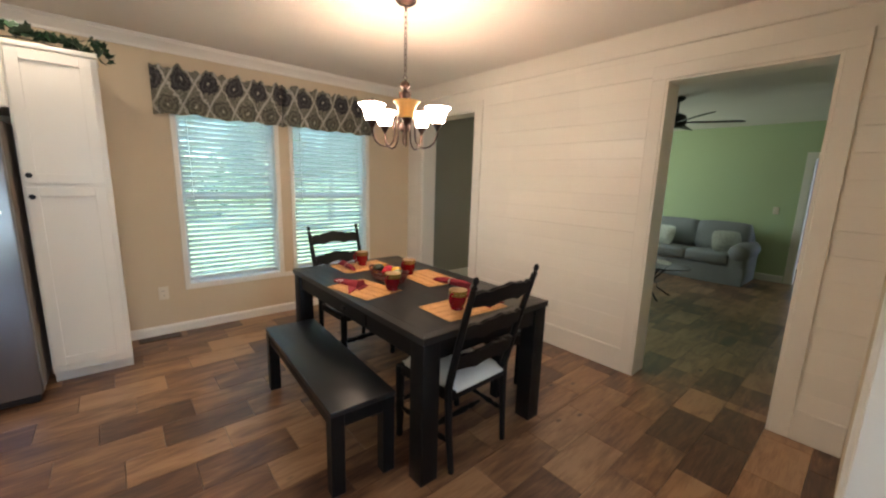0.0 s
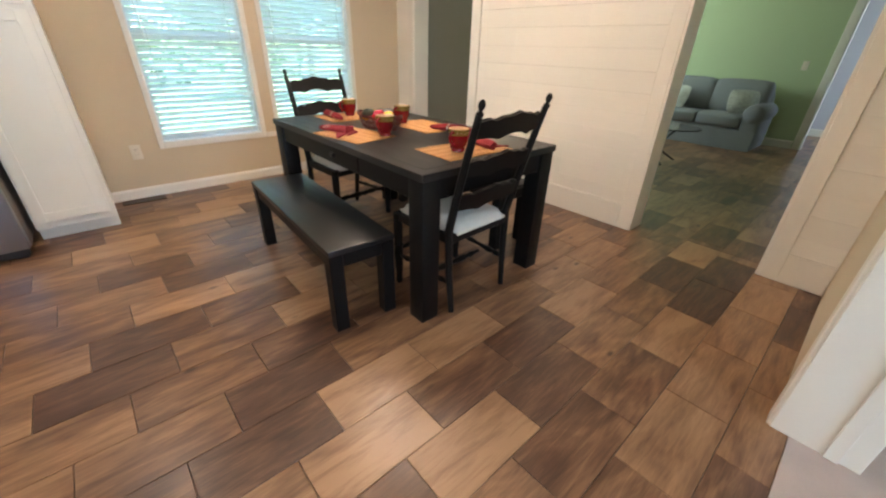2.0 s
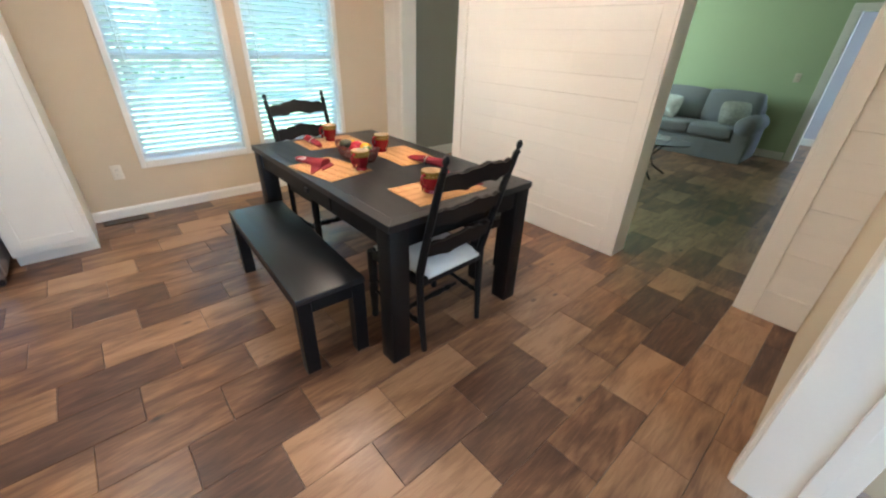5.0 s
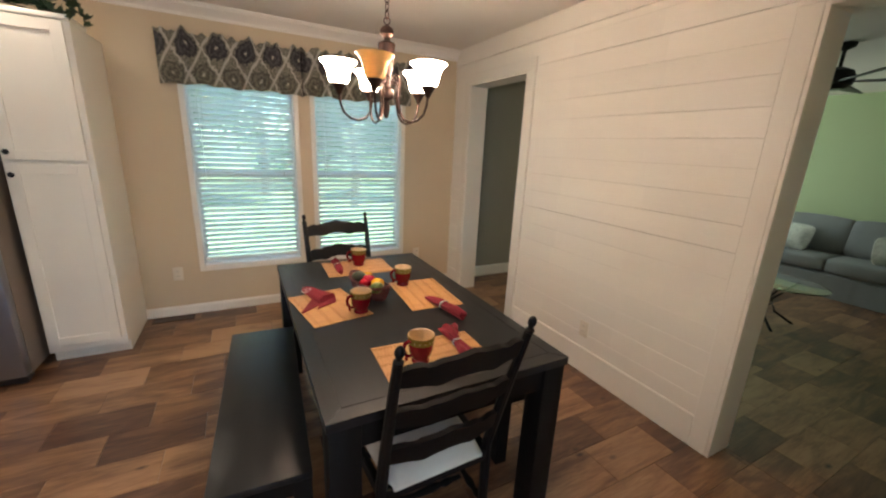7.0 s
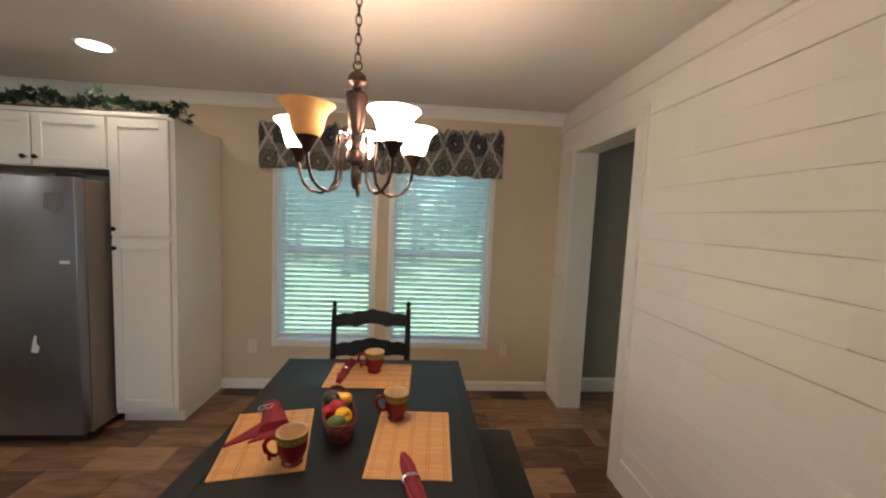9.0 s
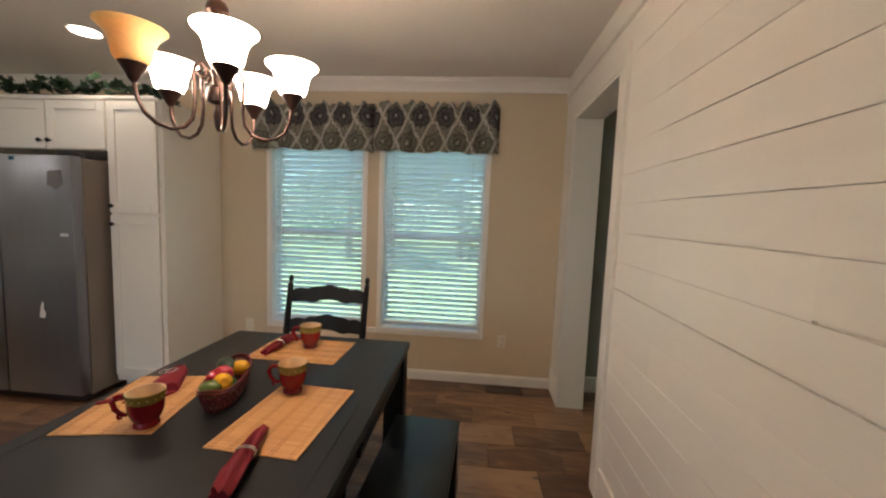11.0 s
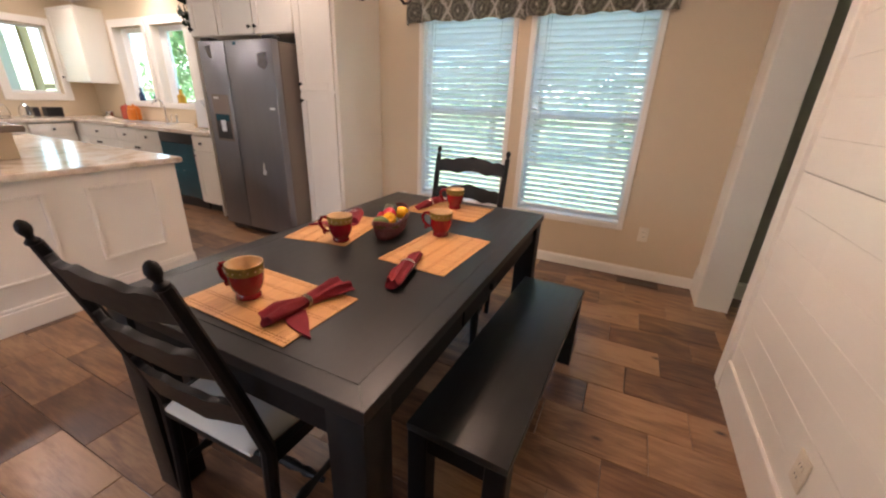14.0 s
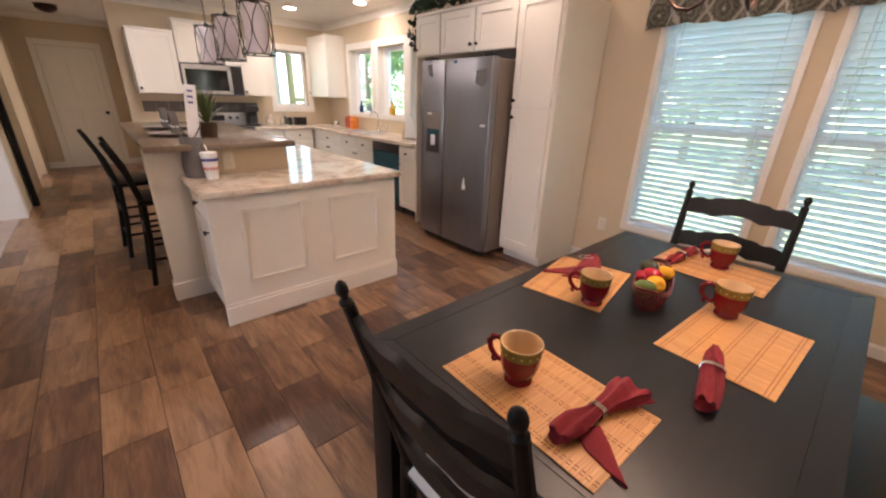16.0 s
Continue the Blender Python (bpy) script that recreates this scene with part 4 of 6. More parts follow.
def chandelier(x, y):
    th = thing("chandelier", "bronze five-arm chandelier, four glass shades lit, one amber shade unlit", "chandelier", pose(x, y, 0))
    body = [(0, 1.628), (0.007, 1.632), (0.012, 1.645), (0.016, 1.675), (0.012, 1.70), (0.012, 1.708), (0.030, 1.716), (0.034, 1.735), (0.030, 1.755), (0.018, 1.765), (0.016, 1.79), (0.020, 1.80), (0.021, 1.806), (0.017, 1.812), (0.024, 1.83), (0.032, 1.88), (0.037, 1.925), (0.039, 1.938), (0.036, 1.944), (0.022, 1.950), (0.014, 1.958), (0.016, 1.966), (0.030, 1.978), (0.031, 1.990), (0.026, 2.004), (0.012, 2.014), (0.006, 2.02), (0, 2.02)]
    part("column", moved(lathe(body, 28), pose(0, 0, 0.018)), M["bronze"], th)
    part("loop", tube([(0.014 * math.cos(a), 0, 2.050 + 0.014 * math.sin(a)) for a in np.linspace(0, 2 * math.pi, 15)[:-1]], 0.0028, 7, closed=True), M["bronze"], th)
    links = int((CEIL - 0.06 - 2.058) / 0.030)
    for i in range(links):
        z = 2.074 + i * 0.030
        pts = [(0.009 * math.cos(a), 0, 0.0195 * math.sin(a)) for a in np.linspace(0, 2 * math.pi, 13)[:-1]]
        part("chain_link", moved(tube(pts, 0.0024, 6, closed=True), pose(0, 0, z, 0, 0, 90 * (i % 2) + 20)), M["bronze"], th)
    part("canopy", lathe([(0.006, CEIL - 0.075), (0.008, CEIL - 0.05), (0.045, CEIL - 0.042), (0.062, CEIL - 0.025), (0.065, CEIL - 0.001), (0, CEIL - 0.001)], 28), M["bronze"], th)
    for k, ang in enumerate((22, 94, 166, 238, 310)):
        m = pose(0, 0, 0.012, 0, 0, ang)
        pts = [(0.03, 0, 1.79), (0.034, 0, 1.812), (0.048, 0, 1.822), (0.062, 0, 1.812), (0.068, 0, 1.79), (0.066, 0, 1.75), (0.066, 0, 1.70), (0.072, 0, 1.66), (0.092, 0, 1.632), (0.125, 0, 1.620), (0.160, 0, 1.628), (0.188, 0, 1.652), (0.203, 0, 1.690), (0.208, 0, 1.735)]
        arm = part("arm", moved(tube(pts, 0.0055, 8), m), M["bronze"], th)
        part("scroll", moved(tube([(0.05 + (0.016 - 0.0012 * i) * math.cos(i * 0.55 + 2.6), 0, 1.795 + (0.016 - 0.0012 * i) * math.sin(i * 0.55 + 2.6)) for i in range(11)], 0.004, 6), m), M["bronze"], arm)
        part("cup", moved(lathe([(0.006, 1.705), (0.012, 1.712), (0.016, 1.722), (0.020, 1.728), (0.034, 1.752), (0.033, 1.756), (0, 1.752)], 20), m @ pose(0.208, 0, 0.018)), M["bronze"], th)
        prof = [(0.026, 1.748), (0.036, 1.753), (0.043, 1.766), (0.047, 1.784), (0.051, 1.803), (0.058, 1.820), (0.071, 1.834), (0.079, 1.841)]
        inner = [(r - 0.004, z + 0.001) for r, z in prof]
        lit = k != 3
        sh = part("shade", moved(lathe(prof + [(0.0785, 1.843)], 32), m @ pose(0.208, 0, 0.018)), M["lit_shade"] if lit else M["amber_shade"], th, "glowing alabaster glass shade" if lit else "unlit amber glass shade", smooth=60)
        part("lining", moved(lathe([(0.0785, 1.843)] + inner[::-1], 32), m @ pose(0.208, 0, 0.018)), M["lit_lining"] if lit else M["amber_shade"], sh, smooth=60)
    return th


chandelier(2.447, 2.835)


def valance(x0, x1, z0, z1, seed):
    """A gathered valance on a rod: pleats that open downward, a ruffled header, returns to the wall."""
    th = thing("valance", "gathered grey damask valance above the window", "valance", pose(0, 0, 0), "valances over the windows")
    rg = random.Random(seed)
    ph = [rg.uniform(0, 6.28) for _ in range(8)]
    nx, nz = 150, 16
    bm = bmesh.new()
    uv = bm.loops.layers.uv.new("UVMap")
    w = x1 - x0

    def at(i, j, back):
        u, v = i / nx, j / nz
        x = x0 + w * u
        s = u * w
        top = z1 + 0.015 * math.sin(s * 31 + ph[0] + 0.8 * math.sin(s * 9)) + 0.011 * math.sin(s * 57 + ph[1]) + 0.007 * math.sin(s * 97 + ph[2])
        bot = z0 + 0.006 * math.sin(s * 14 + ph[3]) + 0.007 * math.sin(s * 37 + ph[4])
        z = bot + (top - bot) * v
        body = 1 - 0.5 * v
        fold = 0.020 * math.sin(s * 37 + ph[5] + 1.2 * math.sin(s * 6 + ph[7])) + 0.008 * math.sin(s * 71 + ph[6])
        rod = 0.012 * math.exp(-((v - 0.80) / 0.10) ** 2)
        ruffle = 0.010 * math.sin(s * 97 + ph[2]) * max(0, v - 0.86) / 0.14
        ends = min(1, min(u, 1 - u) * 40)
        y = WN - 0.012 - ends * (0.066 + fold * body + rod + ruffle) + (0.004 if back else 0)
        return (x, y, z)
    sheets = [[[bm.verts.new(at(i, j, k)) for i in range(nx + 1)] for j in range(nz + 1)] for k in (0, 1)]
    for k, sh in enumerate(sheets):
        for j in range(nz):
            for i in range(nx):
                q = [sh[j][i], sh[j][i + 1], sh[j + 1][i + 1], sh[j + 1][i]]
                ij = [(i, j), (i + 1, j), (i + 1, j + 1), (i, j + 1)]
                f = bm.faces.new(q if k == 0 else q[::-1])
                for lp, (a, b) in zip(f.loops, ij if k == 0 else ij[::-1]):
                    lp[uv].uv = (a / nx * w * 1.25, b / nz * (z1 - z0))
    for j in (0, nz):
        for i in range(nx):
            f = bm.faces.new((sheets[0][j][i], sheets[1][j][i], sheets[1][j][i + 1], sheets[0][j][i + 1]))
            for lp in f.loops:
                lp[uv].uv = (i / nx * w * 1.25, j / nz * (z1 - z0))
    part("cloth", bm, M["damask"], th, smooth=70)
    part("rod", tube([(x0 + 0.02, WN - 0.035, z1 - 0.05), (x1 - 0.02, WN - 0.035, z1 - 0.05)], 0.008, 8), M["vinyl"], th)


valance(1.335, 2.372, 1.915, 2.285, 3)
valance(2.365, 3.395, 1.915, 2.295, 9)


def floor_vent(x, y, a):
    th = thing("floor_vent", "bronze slotted floor vent by the wall", "floor vent", pose(x, y, 0.001, 0, 0, a), "floor vents")
    for x0, y0, x1, y1 in ((-0.15, -0.057, 0.15, -0.042), (-0.15, 0.042, 0.15, 0.057), (-0.15, -0.042, -0.132, 0.042), (0.132, -0.042, 0.15, 0.042)):
        part("frame", boxed(x0, y0, 0, x1, y1, 0.006, bev=0.0015), M["vent"], th)
    part("backing", boxed(-0.132, -0.042, 0.0, 0.132, 0.042, 0.001), M["dark"], th)
    me = mesh_of("louvre", boxed(-0.0035, -0.042, 0.001, 0.0035, 0.042, 0.005), M["vent"])
    for i in range(18):
        piece("louvre", me, th, (-0.126 + i * 0.0148, 0, 0))


floor_vent(1.22, 4.765, 0)
floor_vent(3.53, 4.745, 0)


def wall_plate(m, label="ivory outlet plate with two sockets"):
    th = thing("wall_outlet", label, "outlet", m, "wall outlets")
    part("plate", boxed(-0.036, -0.006, -0.058, 0.036, 0, 0.058, bev=0.0025, seg=2), M["plate"], th)
    for z in (-0.02, 0.02):
        part("socket", boxed(-0.017, -0.0085, z - 0.014, 0.017, -0.006, z + 0.014, bev=0.002), M["plate"], th)
        for s in (-1, 1):
            part("slot", boxed(s * 0.007 - 0.0012, -0.0089, z - 0.004, s * 0.007 + 0.0012, -0.0084, z + 0.006), M["dark"], th)


wall_plate(pose(1.278, WN - 0.001, 0.380))
wall_plate(pose(3.500, WN - 0.001, 0.377))
wall_plate(pose(3.917, 2.778, 0.328, 0, 0, -90))
wall_plate(pose(8.858, 1.90, 1.12, 0, 0, -90), "white light switch plate beside the doorway")

# ---- things on the table ----
def placemat(x, y, a, lx, ly):
    th = thing("placemat", "orange-tan woven bamboo placemat on the table", "placemat", pose(x, y, TZ, 0, 0, a), "placemats on the table")
    part("mat", boxed(-lx / 2, -ly / 2, 0.0005, lx / 2, ly / 2, 0.004, bev=0.001), M["reed"], th)
    for u in (-0.43, -0.22, 0.0, 0.22, 0.43):
        for d in (-0.0045, 0.0045):
            bm = bmesh.new()
            n = int(lx / 0.014)
            for i in range(n):
                x0 = -lx / 2 + 0.003 + i * lx / n
                box(bm, x0, u * ly + d - 0.0011, 0.004, x0 + 0.009, u * ly + d + 0.0011, 0.0047)
            part("stitching", bm, M["stitch"], th)
    return th


placemat(2.435, 2.232, -2, 0.42, 0.27)
placemat(2.164, 2.847, 100.4, 0.392, 0.28)
placemat(2.671, 2.839, 86.8, 0.411, 0.278)
placemat(2.455, 3.403, -1, 0.41, 0.29)


def mug(x, y, a):
    z = TZ + 0.0045
    th = thing("mug", "red glazed mug with cream inside and olive rim band", "mug", pose(x, y, z, 0, 0, a), "mugs on the placemats")
    out = [(0, 0), (0.030, 0), (0.034, 0.004), (0.033, 0.014), (0.031, 0.018), (0.039, 0.030), (0.0455, 0.050), (0.0475, 0.080)]
    part("body", lathe(out + [(0.042, 0.080), (0.038, 0.050), (0.030, 0.026), (0, 0.022)], 32), M["red_glaze"], th)
    part("rim_band", lathe([(0.0475, 0.080), (0.0488, 0.083), (0.0495, 0.098), (0.0515, 0.107), (0.0495, 0.109)], 32), M["olive_glaze"], th, "olive and gold rim band")
    part("lining", lathe([(0.0495, 0.109), (0.0465, 0.108), (0.0440, 0.095), (0.0410, 0.078), (0.0360, 0.050), (0.027, 0.031), (0, 0.028)], 32), M["cream_glaze"], th, "cream glazed inside")
    pts = [(-0.0478, 0, 0.093), (-0.058, 0, 0.100), (-0.074, 0, 0.096), (-0.082, 0, 0.080), (-0.077, 0, 0.060), (-0.064, 0, 0.044), (-0.050, 0, 0.038), (-0.040, 0, 0.044)]
    part("handle", tube(pts, [0.006, 0.007, 0.0075, 0.0075, 0.007, 0.0065, 0.006, 0.005], 10), M["red_glaze"], th, "curled red handle")
    part("handle_curl", tube([(-0.064, 0, 0.044), (-0.071, 0, 0.036), (-0.068, 0, 0.029), (-0.061, 0, 0.032)], 0.0045, 8), M["red_glaze"], th)
    me = mesh_of("dot", moved(lathe([(0, 0.0015), (0.0018, 0.001), (0.002, 0)], 6), pose(0.0493, 0, 0.092, 0, 90, 0)), M["cream_glaze"])
    for i in range(16):
        piece("dot", me, th, (0, 0, 0), (0, 0, i * math.pi / 8))


mug(2.372, 2.215, 16)
mug(2.287, 2.716, 25)
mug(2.606, 2.990, 15)
mug(2.471, 3.437, 12)


def napkin(x, y, a, shape, seed, label, ring_at=0.45, z=TZ + 0.004):
    """A rolled cloth along local x: shape rows are (along, half width, height); folds ripple its skin."""
    th = thing("napkin", label, "napkin", pose(x, y, z, 0, 0, a), "napkins on the table")
    rg = random.Random(seed)
    ph = [rg.uniform(0, 6.28) for _ in range(4)]
    bm = bmesh.new()
    seg, steps = 40, 44
    xs = [s[0] for s in shape]
    rings = []
    for i in range(steps + 1):
        t = xs[0] + (xs[-1] - xs[0]) * i / steps
        w, h = 0.76 * np.interp(t, xs, [s[1] for s in shape]), 0.9 * np.interp(t, xs, [s[2] for s in shape])
        off = np.interp(t, xs, [s[3] if len(s) > 3 else 0 for s in shape])
        ring = []
        for j in range(seg):
            b = 2 * math.pi * j / seg
            rip = 1 + 0.13 * math.sin(3 * b + ph[0] + t * 14) + 0.07 * math.sin(7 * b + ph[1] - t * 22) + 0.03 * math.sin(11 * b + t * 40)
            cy = math.cos(b) * w * rip
            cz = max(0.0, (math.sin(b) * 0.5 + 0.5)) * h * (1 + 0.18 * math.sin(5 * b + ph[2] + t * 30))
            ring.append(bm.verts.new((t + 0.006 * math.sin(b * 2 + ph[3]) * (1 if i in (0, steps) else 0.2), off + cy, cz + 0.0008)))
        rings.append(ring)
    for p, q in zip(rings, rings[1:]):
        for j in range(seg):
            k = (j + 1) % seg
            bm.faces.new((p[j], p[k], q[k], q[j]))
    for ring, sgn in ((rings[0], 1), (rings[-1], -1)):
        mid = sum((v.co for v in ring), Vector()) / seg + Vector((sgn * 0.018, 0, 0))
        c = bm.verts.new(mid)
        for j in range(seg):
            bm.faces.new((ring[j], ring[(j + 1) % seg], c))
    part("cloth", bm, M["napkin"], th, smooth=50)
    t = xs[0] + (xs[-1] - xs[0]) * ring_at
    w, h = 0.76 * np.interp(t, xs, [s[1] for s in shape]) + 0.004, 0.9 * np.interp(t, xs, [s[2] for s in shape])
    pts = [(t + 0.003 * math.sin(3 * b), math.cos(b) * w, h * 0.52 + math.sin(b) * h * 0.62) for b in np.linspace(0, 2 * math.pi, 25)[:-1]]
    part("napkin_ring", tube([(p[0] - 0.003, p[1], p[2]) for p in pts], 0.0028, 6, closed=True), M["ring"], th, "silver beaded napkin ring")
    part("napkin_ring", tube([(p[0] + 0.004, p[1], p[2]) for p in pts], 0.0028, 6, closed=True), M["ring"], th, "silver beaded napkin ring")
    return th


n1 = napkin(2.553, 2.252, 84, [(-0.125, 0.030, 0.040, 0.006), (-0.08, 0.036, 0.046, 0.004), (-0.03, 0.024, 0.038, 0), (0.0, 0.019, 0.034, 0), (0.04, 0.026, 0.040, -0.002), (0.09, 0.046, 0.050, -0.008), (0.13, 0.056, 0.044, -0.012)], 1, "burgundy napkin pinched by a ring, ends fanned", 0.5)
part("loose_corner", moved(prism([(0, -0.030), (0.045, -0.030), (0.090, -0.016), (0.128, 0.002), (0.090, 0.010), (0.045, 0.022), (0, 0.028)], 0.006, "z"), pose(-0.045, -0.012, 0.006, 0, 3, -113)), M["napkin"], n1)
napkin(2.674, 2.590, 101, [(-0.135, 0.028, 0.040), (-0.08, 0.034, 0.046), (-0.01, 0.029, 0.042), (0.04, 0.030, 0.044), (0.10, 0.026, 0.034), (0.155, 0.012, 0.020)], 2, "burgundy napkin rolled through a ring, half on a placemat", 0.5)
napkin(2.330, 3.408, 86, [(-0.12, 0.018, 0.026), (-0.06, 0.028, 0.038), (0, 0.024, 0.036), (0.06, 0.030, 0.040), (0.12, 0.034, 0.036)], 3, "burgundy napkin rolled through a ring on the far placemat", 0.5)


def fan_napkin(x, y):
    """A napkin folded to a tapering flap, its long corner and lower layer spread out beneath."""
    th = thing("napkin", "burgundy napkin folded like a fan with white stitching", "napkin", pose(x, y, TZ + 0.0045), "napkins on the table")
    bm = bmesh.new()
    rows, cols = 16, 14
    top, bot = [], []
    for j in range(rows + 1):
        t = j / rows
        round_off = 0.018 * (1 - min(1, t / 0.18)) ** 2
        left = Vector((-0.078 + 0.062 * t + round_off, 0.115 - 0.235 * t, 0))
        right = Vector((-0.018 + 0.095 * t - round_off, 0.115 - 0.170 * t, 0))
        up, lo = [], []
        for i in range(cols + 1):
            q = i / cols
            p = left.lerp(right, q)
            h = (0.012 + 0.018 * t) * (max(0.0, 1 - (2 * q - 1) ** 4)) ** 0.5 + 0.004 * math.sin(q * 9 + t * 5) * q * (1 - q) * 4
            up.append(bm.verts.new((p.x, p.y, 0.006 + h)))
            lo.append(bm.verts.new((p.x, p.y, 0.004)))
        top.append(up)
        bot.append(lo)
    for j in range(rows):
        for i in range(cols):
            bm.faces.new((top[j][i], top[j + 1][i], top[j + 1][i + 1], top[j][i + 1]))
            bm.faces.new((bot[j][i], bot[j][i + 1], bot[j + 1][i + 1], bot[j + 1][i]))
        for i in (0, cols):
            bm.faces.new((top[j][i], bot[j][i], bot[j + 1][i], top[j + 1][i]))
    for j in (0, rows):
        for i in range(cols):
            bm.faces.new((top[j][i], top[j][i + 1], bot[j][i + 1], bot[j][i]))
    part("cloth", bm, M["napkin"], th, smooth=45)
    part("folded_corner", moved(prism([(-0.105, -0.185), (-0.098, -0.192), (-0.045, -0.150), (0.005, -0.110), (-0.030, -0.030)], 0.006, "z"), pose(0, 0, 0.0035)), M["napkin"], th)
    part("folded_corner", moved(prism([(-0.030, -0.168), (0.070, -0.110), (0.078, -0.060), (0.0, -0.09)], 0.005, "z"), pose(0, 0, 0.003)), M["napkin"], th)
    for k in range(3):
        pts = [(-0.040 + 0.026 * (k - 1) * 0.8 + 0.015 * math.cos(a), 0.048 + 0.008 * (k - 1) + 0.020 * math.sin(a), 0.0242 - 0.003 * (k - 1) ** 2) for a in np.linspace(0, 6.283, 15)[:-1]]
        part("embroidery", tube(pts, 0.0009, 5, closed=True), M["paper"], th, "white embroidered loops")
    return th


fan_napkin(2.135, 2.985)



def basket(x, y, a):
    th = thing("fruit_basket", "dark red woven cane basket on the table", "basket", pose(x, y, TZ, 0, 0, a))
    lx, ly = 0.160, 0.058

    def ringpts(f, g, z, n=40, ph=0.0):
        out = []
        for i in range(n):
            b = 2 * math.pi * i / n
            rise = 0.018 * (math.cos(b) ** 4)
            out.append((math.copysign(abs(math.cos(b)) ** 0.8, math.cos(b)) * lx * f, math.copysign(abs(math.sin(b)) ** 0.8, math.sin(b)) * ly * g, z + rise * (z / 0.07) + 0.002 * math.sin(n / 2 * b + ph)))
        return out
    part("base", moved(lathe([(0, 0.001), (1, 0.001), (1, 0.006), (0, 0.006)], 32), Matrix.Diagonal((lx * 0.78, ly * 0.78, 1, 1))), M["basket"], th)
    for f, z in ((0.80, 0.010), (0.90, 0.040)):
        part("weave", tube(ringpts(f, f, z, 56, 0), 0.0030, 6, closed=True), M["basket"], th)
    part("rim", tube(ringpts(1.0, 1.0, 0.072, 48), 0.0042, 8, closed=True), M["basket"], th)
    part("rim", tube(ringpts(1.02, 1.03, 0.065, 48, math.pi), 0.0034, 8, closed=True), M["basket"], th)
    count = 30
    lo, mid, hi = ringpts(0.79, 0.79, 0.004, count), ringpts(0.92, 0.93, 0.036, count), ringpts(1.0, 1.0, 0.072, count)
    for k in range(count):
        for d in (-1, 1):
            part("stake", tube([lo[k], mid[(k + d) % count], hi[(k + 2 * d) % count]], 0.0019, 5), M["basket"], th)
    return th


basket(2.392, 2.932, 106)


def fruit(name, label, m, mat, prof):
    th = solid(name, lathe(prof, 20), mat, label, "fruit", kind="", smooth=60)
    th.matrix_world = Matrix.Translation((-0.010, 0.004, 0.0)) @ m
    return th


def egg(r, h, dimple=0.0):
    out = []
    for i in range(13):
        t = math.pi * i / 12
        out.append((0.88 * r * math.sin(t) * (1 + 0.12 * math.cos(t)), -0.88 * h * math.cos(t) - dimple * math.exp(-((t - math.pi) / 0.35) ** 2)))
    return out


BZ = TZ + 0.052
fruit("lime", "shiny green lime in the basket", pose(2.412, 2.830, BZ + 0.016, 20, 70, 30), M["fruit_green"], egg(0.034, 0.042))
fruit("yellow_pepper", "glossy yellow pepper in the basket", pose(2.430, 2.868, BZ + 0.026, 60, 50, 20), M["fruit_yellow"], egg(0.034, 0.042, 0.012))
fruit("red_pepper", "glossy red pepper in the basket", pose(2.398, 2.920, BZ + 0.030, 80, 20, 60), M["fruit_red"], egg(0.034, 0.042, 0.012))
fruit("red_pepper", "glossy red pepper in the basket", pose(2.368, 2.905, BZ + 0.020, 80, 60, 10), M["fruit_red"], egg(0.026, 0.036, 0.01))
fruit("yellow_pepper", "glossy yellow pepper in the basket", pose(2.408, 3.000, BZ + 0.022, 70, 30, 80), M["fruit_yellow"], egg(0.030, 0.042, 0.012))
fruit("avocado", "dark green avocado in the basket", pose(2.362, 2.985, BZ + 0.032, 80, 10, 50), M["fruit_dark"], egg(0.033, 0.046))
fruit("orange", "small orange at the bottom of the basket", pose(2.380, 3.045, BZ + 0.004), M["fruit_yellow"], egg(0.027, 0.027))
fruit("lime", "shiny green lime in the basket", pose(2.415, 2.930, BZ - 0.012), M["fruit_green"], egg(0.026, 0.030))


# ---- kitchen ----
def knob_at(parent, x, y, z):
    part("handle", moved(lathe([(0, 0), (0.006, 0), (0.0055, 0.012), (0.014, 0.018), (0.016, 0.024), (0.011, 0.031), (0, 0.032)], 14), pose(x, y, z, 90, 0, 0)), M["black_metal"], parent, "dark metal knob")


def shaker(parent, x0, z0, x1, z1, y, name="door", rail=0.058, knob=None):
    """A framed door with a sunk panel; its face lies at y, looking along -y."""
    bm = bmesh.new()
    for a, b, c, d in ((x0, z0, x0 + rail, z1), (x1 - rail, z0, x1, z1), (x0 + rail, z0, x1 - rail, z0 + rail), (x0 + rail, z1 - rail, x1 - rail, z1)):
        box(bm, a, y, b, c, y + 0.019, d, 0.0015)
    box(bm, x0 + rail - 0.002, y + 0.009, z0 + rail - 0.002, x1 - rail + 0.002, y + 0.016, z1 - rail + 0.002)
    d = part(name, bm, M["cabinet"], parent)
    if knob:
        knob_at(d, knob[0], y, knob[1])
    return d


def drawer(parent, x0, z0, x1, z1, y):
    d = part("drawer", boxed(x0, y, z0, x1, y + 0.019, z1, bev=0.004, seg=2), M["cabinet"], parent)
    knob_at(d, (x0 + x1) / 2, y, (z0 + z1) / 2)


